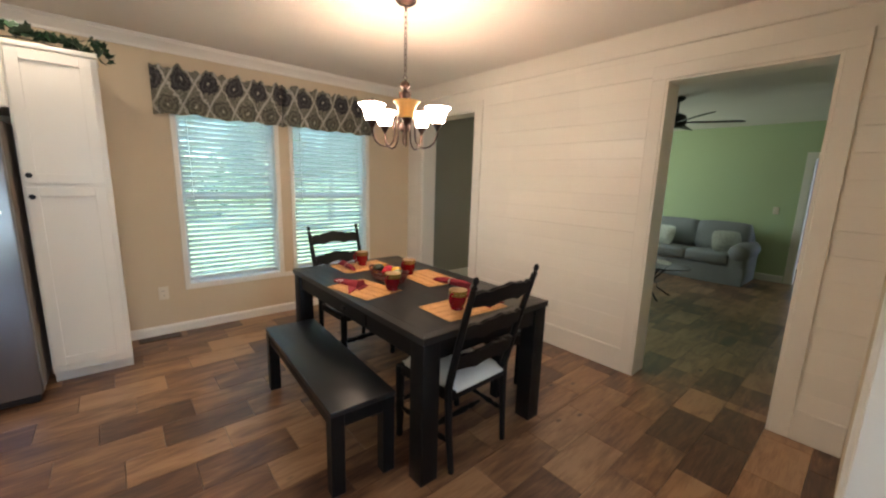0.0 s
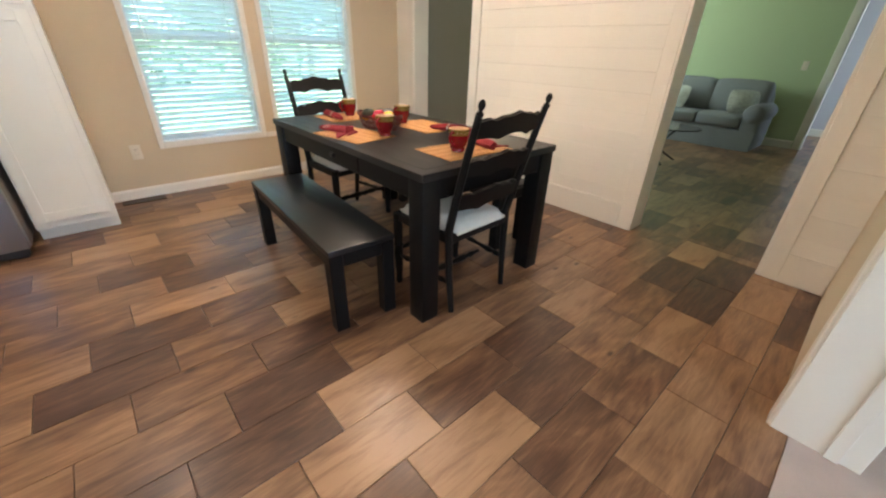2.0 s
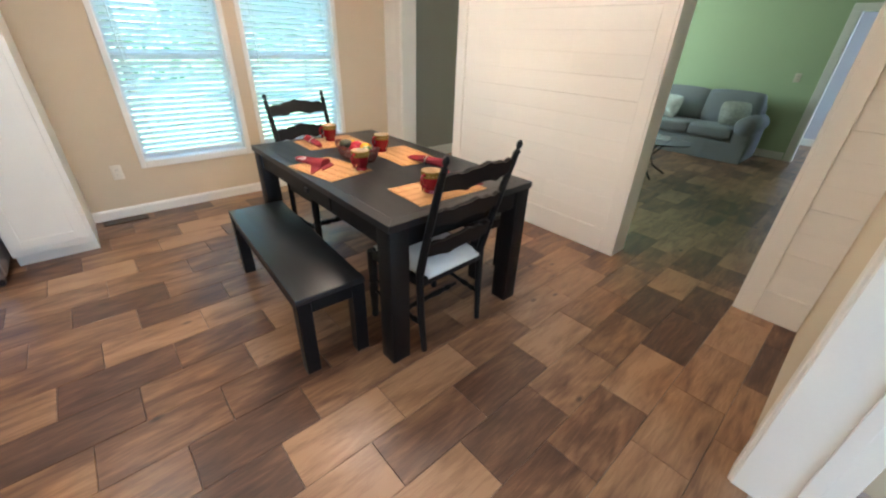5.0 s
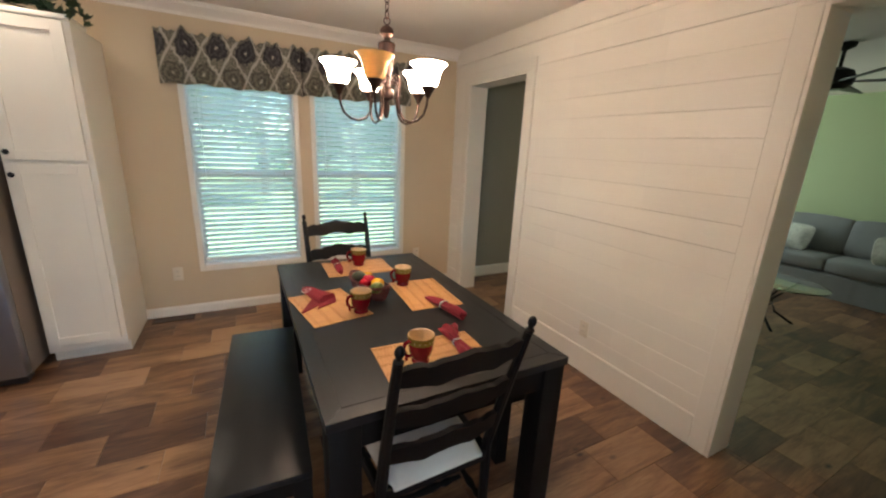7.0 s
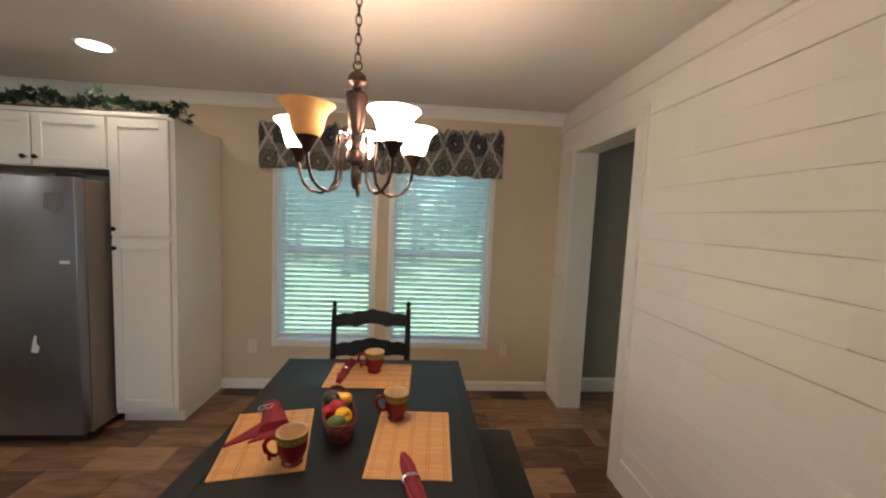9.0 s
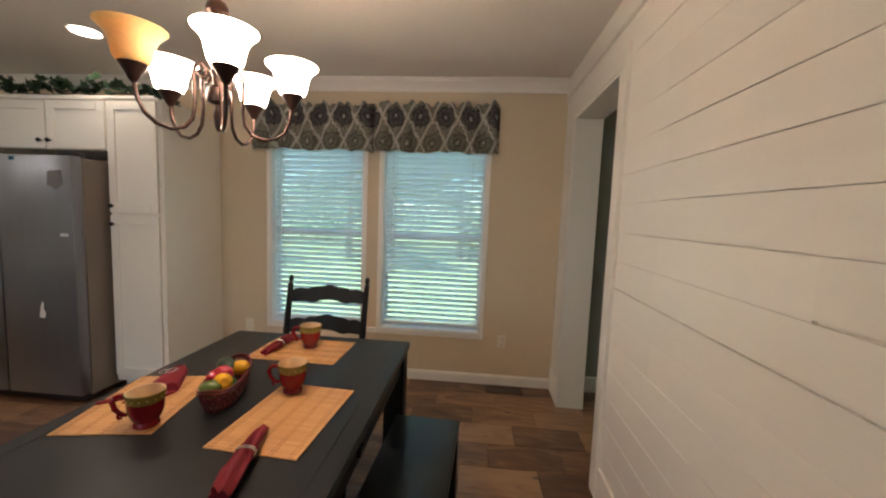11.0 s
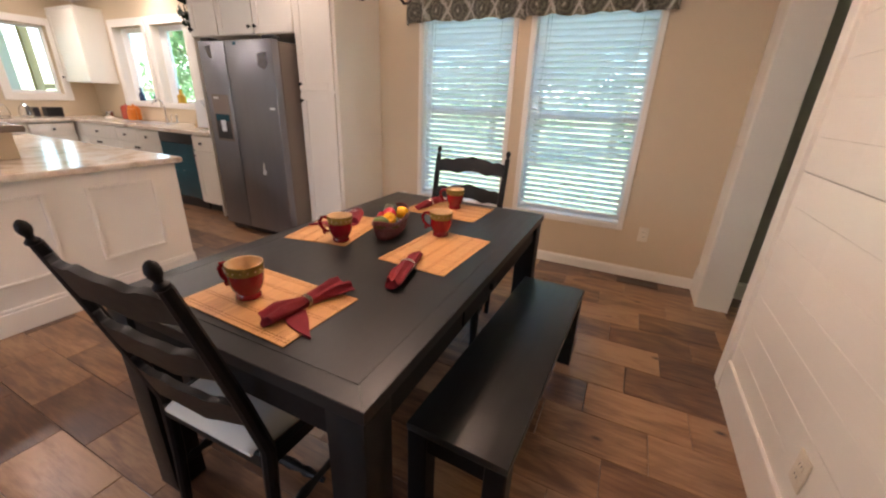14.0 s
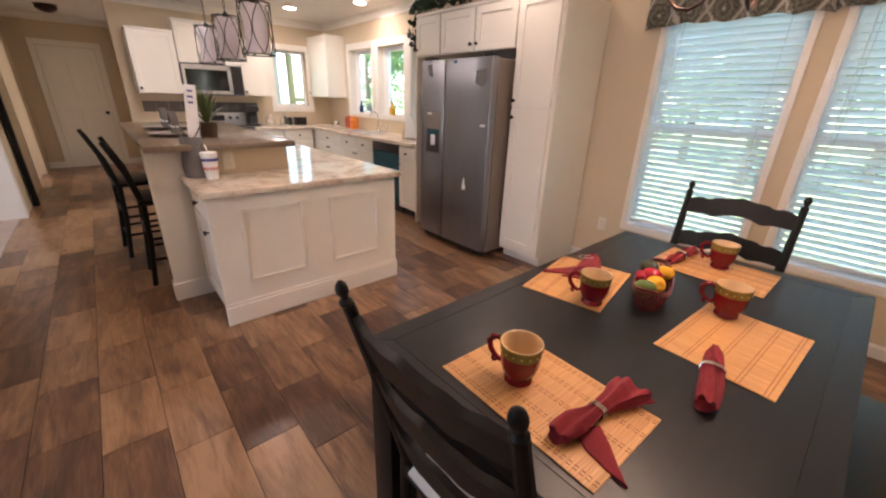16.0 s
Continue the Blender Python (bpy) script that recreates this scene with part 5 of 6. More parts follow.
def base_unit(m, w, label, doors=2, drawers=1, depth=0.60):
    th = thing("base_cabinet", label, "cabinet", m, "white base cabinets")
    part("body", boxed(0, 0.02, 0.10, w, depth, 0.865, bev=0.001), M["cabinet"], th)
    part("toe_kick", boxed(0.002, 0.085, 0.001, w - 0.002, 0.10, 0.10), M["dark"], th)
    g = 0.006
    if drawers and doors:
        k = max(1, drawers)
        for i in range(k):
            drawer(th, g + i * w / k, 0.70, (i + 1) * w / k - g, 0.85, 0)
        zt = 0.69
    else:
        zt = 0.85
    if doors == 0:
        for i in range(3):
            drawer(th, g, 0.115 + i * 0.25, w - g, 0.355 + i * 0.25, 0)
    for i in range(doors):
        a, b = i * w / doors + g * 0.6, (i + 1) * w / doors - g * 0.6
        kx = (b - 0.03) if (i % 2 == 0 and doors > 1) else (a + 0.03)
        shaker(th, a, 0.115, b, zt, 0, knob=(kx, zt - 0.05))
    return th


def wall_unit(m, w, z0, z1, label, doors=2, depth=0.33, knob_low=True, name="wall_cabinet"):
    th = thing(name, label, "cabinet", m, "white wall cabinets")
    part("body", boxed(0, 0.02, z0, w, depth, z1, bev=0.001), M["cabinet"], th)
    part("top_moulding", boxed(-0.004, 0.002, z1, w + 0.004, depth, z1 + 0.03, bev=0.006, seg=2), M["cabinet"], th)
    g = 0.006
    for i in range(doors):
        a, b = i * w / doors + g, (i + 1) * w / doors - g
        kx = (b - 0.03) if (i % 2 == 0 and doors > 1) else (a + 0.03)
        shaker(th, a, z0 + 0.006, b, z1 - 0.01, 0, knob=(kx, z0 + 0.06))
    return th


# pantry and fridge surround
PF = 4.22
pantry = thing("pantry_cabinet", "tall white pantry cabinet with two panelled doors", "cabinet", pose(0.608, PF, 0))
part("body", boxed(0, 0.022, 0.09, 0.415, WN - PF - 0.003, 2.135, bev=0.002), M["cabinet"], pantry)
part("toe_kick", boxed(0.0, 0.09, 0.001, 0.413, WN - PF - 0.003, 0.09, bev=0.002), M["cabinet"], pantry)
part("top_moulding", boxed(-0.003, 0.0, 2.135, 0.422, 0.30, 2.165, bev=0.006, seg=2), M["cabinet"], pantry)
shaker(pantry, 0.012, 0.140, 0.385, 1.325, 0, knob=(0.04, 1.265))
shaker(pantry, 0.012, 1.348, 0.385, 2.125, 0, knob=(0.04, 1.395))
wall_unit(pose(-0.322, PF, 0), 0.928, 1.785, 2.135, "white cabinet with two doors above the fridge", 2, WN - PF - 0.003, name="fridge_cabinet")
wall_unit(pose(-0.705, PF, 0), 0.380, 1.785, 2.135, "narrow white wall cabinet beside the fridge cabinet", 1, WN - PF - 0.003)

fridge = thing("refrigerator", "stainless side-by-side refrigerator with protective film and dispenser", "refrigerator", pose(-0.318, 4.000, 0))
FW, FH = 0.900, 1.715
part("cabinet_body", boxed(0.004, 0.075, 0.05, FW - 0.004, 0.80, FH - 0.01, bev=0.006), M["steel_side"], fridge, "brown-grey painted sides")
part("toe_grille", boxed(0.02, 0.05, 0.012, FW - 0.02, 0.10, 0.065, bev=0.003), M["dark"], fridge)
for x in (0.06, FW - 0.06):
    part("foot", boxed(x - 0.03, 0.06, 0.0, x + 0.03, 0.16, 0.05, bev=0.005), M["dark"], fridge)
SPL = 0.341
left = part("door", boxed(0.0, 0.0, 0.07, SPL - 0.004, 0.072, FH, bev=0.008, seg=2), M["steel"], fridge, "freezer door with dispenser")
right = part("door", boxed(SPL + 0.004, 0.0, 0.07, FW, 0.072, FH, bev=0.008, seg=2), M["steel"], fridge, "stainless door with film scraps")
part("hinge_cover", boxed(FW - 0.13, 0.02, FH + 0.001, FW - 0.01, 0.11, FH + 0.026, bev=0.006), M["dark"], fridge)
part("hinge_cover", boxed(0.01, 0.02, FH + 0.001, 0.13, 0.11, FH + 0.026, bev=0.006), M["dark"], fridge)
disp = part("dispenser", boxed(0.075, -0.004, 0.885, 0.300, 0.0, 1.285, bev=0.002), M["steel_side"], left, "water and ice dispenser")
part("dispenser_bay", boxed(0.092, -0.0065, 0.905, 0.283, -0.004, 1.12), M["dark"], left)
part("dispenser_film", boxed(0.098, -0.009, 1.06, 0.275, -0.0065, 1.118, bev=0.001), M["film"], left, "blue film strip")
part("paddle", boxed(0.165, -0.016, 0.97, 0.225, -0.0065, 1.07, bev=0.003), M["paper"], left, "white paddle")
part("badge", boxed(0.10, -0.0055, 1.250, 0.17, -0.004, 1.266), M["paper"], left)
prof = [(-0.022, -0.05), (0.018, -0.055), (0.030, -0.02), (0.012, 0.005), (0.015, 0.05), (0.004, 0.06), (-0.008, 0.02)]
part("sticker", moved(prism(prof, 0.0012, "y"), pose(0.635, -0.0014, 0.668)), M["paper"], right, "torn white sticker")
part("film_scrap", boxed(0.80, -0.0012, 1.18, 0.86, -0.0002, 1.20), M["paper"], right)
part("film_scrap", moved(prism([(-0.05, 0.06), (0.05, 0.07), (0.06, -0.02), (0.01, -0.06), (-0.06, -0.03)], 0.0010, "y"), pose(0.78, -0.0012, 1.55)), M["scrap"], right, "crumpled clear film")
part("film_scrap", moved(prism([(-0.03, 0.05), (0.04, 0.06), (0.05, -0.05), (0.0, -0.03)], 0.0010, "y"), pose(0.12, -0.0012, 1.62)), M["scrap"], left, "crumpled clear film")
part("label", boxed(0.45, -0.0012, 1.675, 0.49, -0.0002, 1.70), M["film"], right, "blue label")

# north run
solid("fridge_end_panel", boxed(-0.705, PF, 0.001, -0.685, WN - 0.003, 1.783, bev=0.002), M["cabinet"], "tall white panel between counter and fridge", "panel", kind="")
NF = 4.25
base_unit(pose(-1.08, NF, 0), 0.333, "white base cabinet with a drawer above one door", 1, 1)
dw = thing("dishwasher", "black dishwasher with teal protective film on its door", "dishwasher", pose(-1.682, NF, 0))
part("body", boxed(0.004, 0.03, 0.10, 0.598, 0.59, 0.86), M["dark"], dw)
part("door", boxed(0.006, 0.0, 0.13, 0.596, 0.03, 0.75, bev=0.006), M["film"], dw, "teal filmed door")
part("control_panel", boxed(0.006, -0.006, 0.752, 0.596, 0.03, 0.858, bev=0.008, seg=2), M["dark"], dw, "black control panel")
part("toe_kick", boxed(0.01, 0.07, 0.001, 0.59, 0.09, 0.10), M["dark"], dw)
base_unit(pose(-2.585, NF, 0), 0.90, "white sink base cabinet with two doors", 2, 2)
base_unit(pose(-3.40, NF, 0), 0.812, "white base cabinet with drawer and two doors", 2, 1)
cb = thing("corner_cabinet", "white corner base cabinet", "cabinet", pose(-4.147, NF, 0))
part("body", boxed(0, 0.02, 0.10, 0.745, 0.597, 0.865), M["cabinet"], cb)
# west run, facing +x
WF = -3.55
base_unit(pose(WF, 3.78, 0, 0, 0, 90), 0.46, "white base cabinet beneath the porch window", 1, 1)
base_unit(pose(WF, 3.36, 0, 0, 0, 90), 0.41, "white base cabinet beside the range", 1, 1)
base_unit(pose(WF, 2.03, 0, 0, 0, 90), 0.55, "white base cabinet beside the range", 1, 1)
ct = solid("countertop_north", boxed(-4.147, NF - 0.03, 0.866, -0.747, WN - 0.003, 0.906, bev=0.006, seg=2), M["granite"], "beige veined stone countertop", "countertop", kind="")
solid("countertop_west", boxed(-4.147, 3.355, 0.866, WF + 0.03, NF - 0.031, 0.906, bev=0.006, seg=2), M["granite"], "beige veined stone countertop", "countertop", kind="")
solid("countertop_west", boxed(-4.147, 2.0, 0.866, WF + 0.03, 2.585, 0.906, bev=0.006, seg=2), M["granite"], "beige veined stone countertop by the hallway", "countertop", kind="")
bs = thing("backsplash", "dark brown tiled strip behind the range", "backsplash", kind="structure")
tile = mesh_of("tile", boxed(-0.004, 0.002, 0.002, 0.006, 0.148, 0.142, bev=0.0015), M["tile"])
for i in range(10):
    piece("tile", tile, bs, (-4.145, 2.10 + i * 0.15, 1.10))
rgm = thing("range", "white and steel electric range with a row of dark knobs", "stove", pose(WF, 2.60, 0, 0, 0, 90))
part("body", boxed(0.0, 0.0, 0.05, 0.75, 0.58, 0.905, bev=0.004), M["steel"], rgm)
part("cooktop", boxed(0.0, -0.01, 0.905, 0.75, 0.50, 0.915, bev=0.003), M["dark"], rgm, "black glass cooktop")
part("back_panel", boxed(0.0, 0.50, 0.905, 0.75, 0.58, 1.10, bev=0.01, seg=2), M["light_steel"], rgm)
part("display", boxed(0.28, 0.495, 0.98, 0.47, 0.501, 1.06), M["dark"], rgm)
for u in (0.09, 0.19, 0.55, 0.65):
    part("knob", moved(lathe([(0, 0), (0.024, 0), (0.021, 0.02), (0, 0.022)], 14), pose(u, 0.50, 1.02, 90, 0, 0)), M["dark"], rgm, "dark range knob")
part("oven_handle", tube([(0.06, -0.05, 0.75), (0.69, -0.05, 0.75)], 0.011, 8), M["chrome"], rgm)
mw = thing("microwave", "stainless microwave hung above the range", "microwave", pose(-3.76, 2.585, 1.335, 0, 0, 90))
part("body", boxed(0, 0.02, 0, 0.755, 0.385, 0.40, bev=0.004), M["steel"], mw)
d = part("door", boxed(0.004, 0, 0.02, 0.60, 0.022, 0.395, bev=0.004), M["light_steel"], mw, "stainless door with a dark window")
part("window", boxed(0.035, -0.003, 0.065, 0.555, 0.001, 0.335, bev=0.002), M["black_glass"], d)
part("control_panel", boxed(0.604, 0, 0.02, 0.752, 0.022, 0.395, bev=0.004), M["dark"], mw, "black control panel")
part("handle", tube([(0.580, -0.005, 0.05), (0.580, -0.040, 0.09), (0.580, -0.040, 0.33), (0.580, -0.005, 0.37)], 0.014, 10), M["light_steel"], d, "upright steel handle")
wall_unit(pose(-3.82, 2.075, 0, 0, 0, 90), 0.50, 1.345, 2.09, "white wall cabinet beside the microwave", 1)
wall_unit(pose(-3.82, 2.585, 0, 0, 0, 90), 0.755, 1.745, 2.245, "white wall cabinet above the microwave", 2)
wall_unit(pose(-3.82, 3.345, 0, 0, 0, 90), 0.42, 1.345, 2.09, "white wall cabinet by the porch window", 1)
wall_unit(pose(-4.145, 4.515, 0), 0.70, 1.36, 2.24, "white wall cabinet in the kitchen corner", 1)

# small things on the counters
CT = 0.907
fa = thing("faucet", "tall chrome gooseneck kitchen faucet", "faucet", pose(-2.28, 4.72, CT))
part("base", lathe([(0, 0), (0.027, 0), (0.024, 0.02), (0.016, 0.05), (0.014, 0.06), (0, 0.06)], 16), M["chrome"], fa)
part("spout", tube([(0, 0, 0.05), (0, 0, 0.20), (0, -0.015, 0.25), (0, -0.06, 0.285), (0, -0.11, 0.275), (0, -0.14, 0.23)], 0.010, 10), M["chrome"], fa)
part("lever", tube([(0.10, 0, 0.0), (0.10, 0, 0.05), (0.14, -0.01, 0.10)], 0.008, 8), M["chrome"], fa)
part("sprayer", lathe([(0, 0), (0.018, 0), (0.012, 0.04), (0.016, 0.10), (0, 0.11)], 12), M["chrome"], fa).location = (0.22, 0, 0)
sk = thing("sink", "stainless sink rim set in the countertop", "sink", pose(-2.40, 4.50, CT))
for a, b, c, d in ((-0.37, -0.19, 0.37, -0.16), (-0.37, 0.14, 0.37, 0.17), (-0.37, -0.16, -0.34, 0.14), (0.34, -0.16, 0.37, 0.14), (-0.015, -0.16, 0.015, 0.14)):
    part("rim", boxed(a, b, 0, c, d, 0.006, bev=0.002), M["chrome"], sk)
for s in (-1, 1):
    part("bowl", boxed(s * 0.178 - 0.16, -0.16, 0.0003, s * 0.178 + 0.16, 0.14, 0.001), M["steel_side"], sk)


def canister(x, y, r, h, mat, label, lid=True):
    th = thing("canister", label, "canister", pose(x, y, CT))
    part("body", lathe([(0, 0), (r, 0), (r * 1.06, h * 0.1), (r * 1.06, h * 0.9), (r * 0.96, h), (0, h)], 18), mat, th)
    if lid:
        part("lid", lathe([(0, h), (r * 0.9, h), (r * 0.8, h * 1.1), (r * 0.2, h * 1.14), (r * 0.22, h * 1.24), (0, h * 1.25)], 18), mat, th)


canister(-3.18, 4.72, 0.065, 0.16, M["red_can"], "dark red lidded canister on the counter")
canister(-3.00, 4.72, 0.070, 0.16, M["orange"], "orange lidded canister on the counter")
canister(-2.82, 4.60, 0.050, 0.13, M["orange"], "small orange jar on the counter")
canister(-3.42, 4.62, 0.045, 0.09, M["chrome"], "small steel gadget on the counter", False)
rack = thing("folded_towel", "white towel hung on a wooden stand beside the sink", "towel", pose(-1.30, 4.55, CT, 0, 0, 12))
part("stand", prism([(-0.10, 0), (0.10, 0), (0.015, 0.30), (-0.005, 0.30)], 0.03, "y"), M["post_wood"], rack)
part("cloth", moved(prism([(-0.02, 0.01), (0.17, 0.01), (0.16, 0.16), (0.06, 0.31), (0.0, 0.29)], 0.16, "y"), pose(0.03, 0, 0)), M["paper"], rack)
for y, w in ((4.03, 0.11), (4.24, 0.19)):
    bx = thing("speaker_box", "small dark box against the kitchen wall", "box", pose(-4.04, y, CT))
    part("body", boxed(-0.05, -w / 2, 0, 0.05, w / 2, 0.12, bev=0.005), M["dark"], bx)
    part("front", boxed(0.05, -w / 2 + 0.01, 0.01, 0.054, w / 2 - 0.01, 0.11), M["black_metal"], bx)
for x, y, lab in ((-3.78, 3.66, "clear glass jar on the counter"), (-3.72, 3.86, "clear glass jar on the counter")):
    jar = thing("glass_jar", lab, "jar", pose(x, y, CT))
    part("jar", lathe([(0, 0), (0.055, 0), (0.07, 0.05), (0.06, 0.12), (0.035, 0.15), (0.032, 0.15), (0.056, 0.115), (0.066, 0.05), (0.05, 0.004), (0, 0.004)], 20), M["pane"], jar)
    part("lid", lathe([(0, 0.15), (0.036, 0.15), (0.03, 0.165), (0.008, 0.17), (0.010, 0.19), (0, 0.19)], 16), M["chrome"], jar)
cm = thing("coffee_maker", "black coffee maker beside the range", "coffee maker", pose(-3.95, 3.45, CT))
part("base", boxed(-0.09, -0.08, 0, 0.10, 0.08, 0.03, bev=0.006), M["dark"], cm)
part("tower", boxed(-0.09, -0.08, 0.03, -0.02, 0.08, 0.30, bev=0.008), M["dark"], cm)
part("head", boxed(-0.02, -0.08, 0.21, 0.10, 0.08, 0.30, bev=0.01), M["dark"], cm)
part("carafe", moved(lathe([(0, 0), (0.05, 0), (0.055, 0.06), (0.035, 0.12), (0, 0.12)], 16), pose(0.04, 0, 0.035)), M["pane"], cm)
for x, h, r, mat, lab in ((-3.06, 0.16, 0.035, "blue_glass", "blue glass bottle on the window sill"), (-2.72, 0.13, 0.03, "blue_glass", "dark blue bottle on the window sill"), (-2.16, 0.17, 0.05, "amber_jar", "amber pitcher on the window sill")):
    bt = thing("bottle", lab, "bottle", pose(x, WN + 0.045, 1.149))
    part("body", lathe([(0, 0), (r, 0), (r, h * 0.55), (r * 0.45, h * 0.72), (r * 0.4, h), (0, h)], 16), M[mat], bt)
    part("stopper", lathe([(0, h), (r * 0.5, h), (r * 0.5, h * 1.06), (0, h * 1.08)], 12), M["dark"], bt)

# island with raised bar
isl = thing("kitchen_island", "white kitchen island with framed end panel and raised bar", "kitchen island")
part("body", boxed(-0.17, 1.96, 0.09, 0.365, 3.20, 0.828, bev=0.002), M["cabinet"], isl)
part("body", boxed(-1.90, 2.62, 0.09, -0.17, 3.20, 0.828, bev=0.002), M["cabinet"], isl)
part("end_panel", boxed(0.365, 1.935, 0.001, 0.377, 3.205, 0.828, bev=0.002), M["cabinet"], isl)
part("baseboard", boxed(0.377, 1.93, 0.001, 0.393, 3.21, 0.128, bev=0.003), M["trim"], isl)
part("baseboard_cap", boxed(0.377, 1.93, 0.128, 0.387, 3.21, 0.150, bev=0.006, seg=2), M["trim"], isl)
part("toe_kick", boxed(-0.16, 1.99, 0.001, 0.364, 3.15, 0.09), M["cabinet"], isl)
for y0, y1 in ((2.092, 2.474), (2.660, 3.045)):
    z0, z1, w = 0.268, 0.740, 0.020
    for a, b, c, d in ((y0, z0, y0 + w, z1), (y1 - w, z0, y1, z1), (y0 + w, z0, y1 - w, z0 + w), (y0 + w, z1 - w, y1 - w, z1)):
        part("panel_moulding", boxed(0.377, a, b, 0.388, c, d, bev=0.004, seg=2), M["cabinet"], isl)
shaker(isl, -0.13, 0.12, 0.33, 0.66, 1.94, knob=(0.28, 0.60))
drawer(isl, -0.13, 0.68, 0.33, 0.815, 1.94)
part("knee_wall", boxed(-2.22, 2.02, 0.001, -0.165, 2.60, 1.035, bev=0.002), M["cabinet"], isl)
part("riser", boxed(-0.165, 2.02, 0.869, -0.152, 2.60, 1.035), M["wall_beige"], isl, "beige painted riser")
part("end_post", boxed(-0.26, 1.742, 0.001, -0.19, 2.02, 1.035, bev=0.003), M["cabinet"], isl)
part("post_base", boxed(-0.272, 1.730, 0.001, -0.178, 2.018, 0.13, bev=0.004), M["trim"], isl)
o = [(-0.17, 1.905), (0.425, 1.905), (0.425, 3.24), (-1.93, 3.24), (-1.93, 2.60), (-0.17, 2.60)]
bm = prism(o, 0.038, "z")
bmesh.ops.bevel(bm, geom=list(bm.edges), offset=0.007, segments=2, affect="EDGES")
solid("island_countertop", moved(bm, pose(0, 0, 0.849)), M["granite"], "polished beige veined stone top of the island", "countertop", kind="")
bm = boxed(-2.28, 1.742, 1.037, -0.03, 2.63, 1.078, bev=0.008, seg=2)
part("bar_top", bm, M["bar_wood"], isl, "brown-grey raised bar top")
wall_plate(pose(-0.150, 2.20, 0.95, 0, 0, 90), "ivory outlet plate on the island riser")


def stool(x, y, a):
    th = thing("bar_stool", "black wooden ladder-back bar stool at the island", "bar stool", pose(x, y, 0, 0, 0, a), "bar stools at the island")
    for s in (-1, 1):
        part("back_post", tube([(s * 0.18, -0.02, 0), (s * 0.18, 0.02, 0.35), (s * 0.18, 0.03, 0.62), (s * 0.18, -0.02, 0.85), (s * 0.18, -0.10, 1.06)], [0.017, 0.02, 0.021, 0.02, 0.016], 8), M["black_wood"], th)
        part("leg", tube([(s * 0.19, 0.40, 0), (s * 0.185, 0.385, 0.62)], [0.016, 0.02], 8), M["black_wood"], th)
        for z in (0.20, 0.36):
            part("stretcher", tube([(s * 0.18, 0.01, z), (s * 0.187, 0.39, z)], 0.011, 8), M["black_wood"], th)
    for z in (0.18, 0.42):
        part("stretcher", tube([(-0.187, 0.39, z), (0.187, 0.39, z)], 0.011, 8), M["black_wood"], th)
        part("stretcher", tube([(-0.18, 0.01, z), (0.18, 0.01, z)], 0.011, 8), M["black_wood"], th)
    part("seat", boxed(-0.21, 0.0, 0.62, 0.21, 0.42, 0.655, bev=0.012, seg=2), M["black_wood"], th)
    for z, y0 in ((0.99, -0.075), (0.87, -0.03), (0.76, 0.0)):
        o = [(-0.18, -0.03), (-0.09, -0.018), (0, -0.014), (0.09, -0.018), (0.18, -0.03), (0.18, 0.02), (0.09, 0.040), (0, 0.046), (-0.09, 0.040), (-0.18, 0.02)]
        part("back_slat", moved(prism(o, 0.016, "y"), pose(0, y0, z, 18, 0, 0)), M["black_wood"], th)


stool(-0.74, 1.665, 0)
stool(-1.49, 1.555, 4)


def pendant(x, y):
    th = thing("pendant_light", "black wire cage pendant with a pale fabric drum", "pendant light", pose(x, y, 0), "pendant lights over the bar")
    zb, zt, r = 1.625, 1.925, 0.104
    part("shade", lathe([(0.072, zb + 0.012), (0.075, zb + 0.14), (0.072, zt - 0.012), (0.069, zt - 0.012), (0.072, zb + 0.14), (0.069, zb + 0.012)], 28), M["drum"], th, "pale translucent drum shade")
    for z, rr in ((zb, r), (zt, r * 0.94)):
        part("hoop", tube([(rr * math.cos(a), rr * math.sin(a), z) for a in np.linspace(0, 2 * math.pi, 29)[:-1]], 0.0045, 7, closed=True), M["black_metal"], th)
    for k in range(6):
        pts = []
        for t in np.linspace(0, 1, 25):
            ang = k * math.pi / 3 + math.sin(t * math.pi) * 0.50
            pts.append((math.cos(ang) * (r * (1 - 0.06 * t)), math.sin(ang) * (r * (1 - 0.06 * t)), zb + (zt - zb) * t))
        part("wire", tube(pts, 0.0032, 6), M["black_metal"], th)
        part("wire", tube([(p[0], -p[1], p[2]) for p in pts], 0.0032, 6), M["black_metal"], th)
    for k in range(3):
        a = k * 2 * math.pi / 3
        part("strap", tube([(r * 0.94 * math.cos(a), r * 0.94 * math.sin(a), zt), (0.01 * math.cos(a), 0.01 * math.sin(a), zt + 0.012)], 0.004, 6), M["black_metal"], th)
    part("socket", lathe([(0, zt - 0.05), (0.018, zt - 0.05), (0.02, zt + 0.02), (0.008, zt + 0.035), (0, zt + 0.035)], 14), M["black_metal"], th)
    n = int((CEIL - 0.03 - zt - 0.035) / 0.03)
    for i in range(n):
        part("chain_link", moved(tube([(0.008 * math.cos(a), 0, 0.019 * math.sin(a)) for a in np.linspace(0, 2 * math.pi, 11)[:-1]], 0.0022, 5, closed=True), pose(0, 0, zt + 0.05 + i * 0.03, 0, 0, 90 * (i % 2))), M["black_metal"], th)
    part("canopy", lathe([(0.006, CEIL - 0.04), (0.05, CEIL - 0.025), (0.06, CEIL - 0.001), (0, CEIL - 0.001)], 20), M["black_metal"], th)


M["drum"] = translucent("pale fabric drum", (0.84, 0.80, 0.84), 0.5, 0.8)
for px in (-0.16, -0.853, -1.54):
    pendant(px, 2.50)

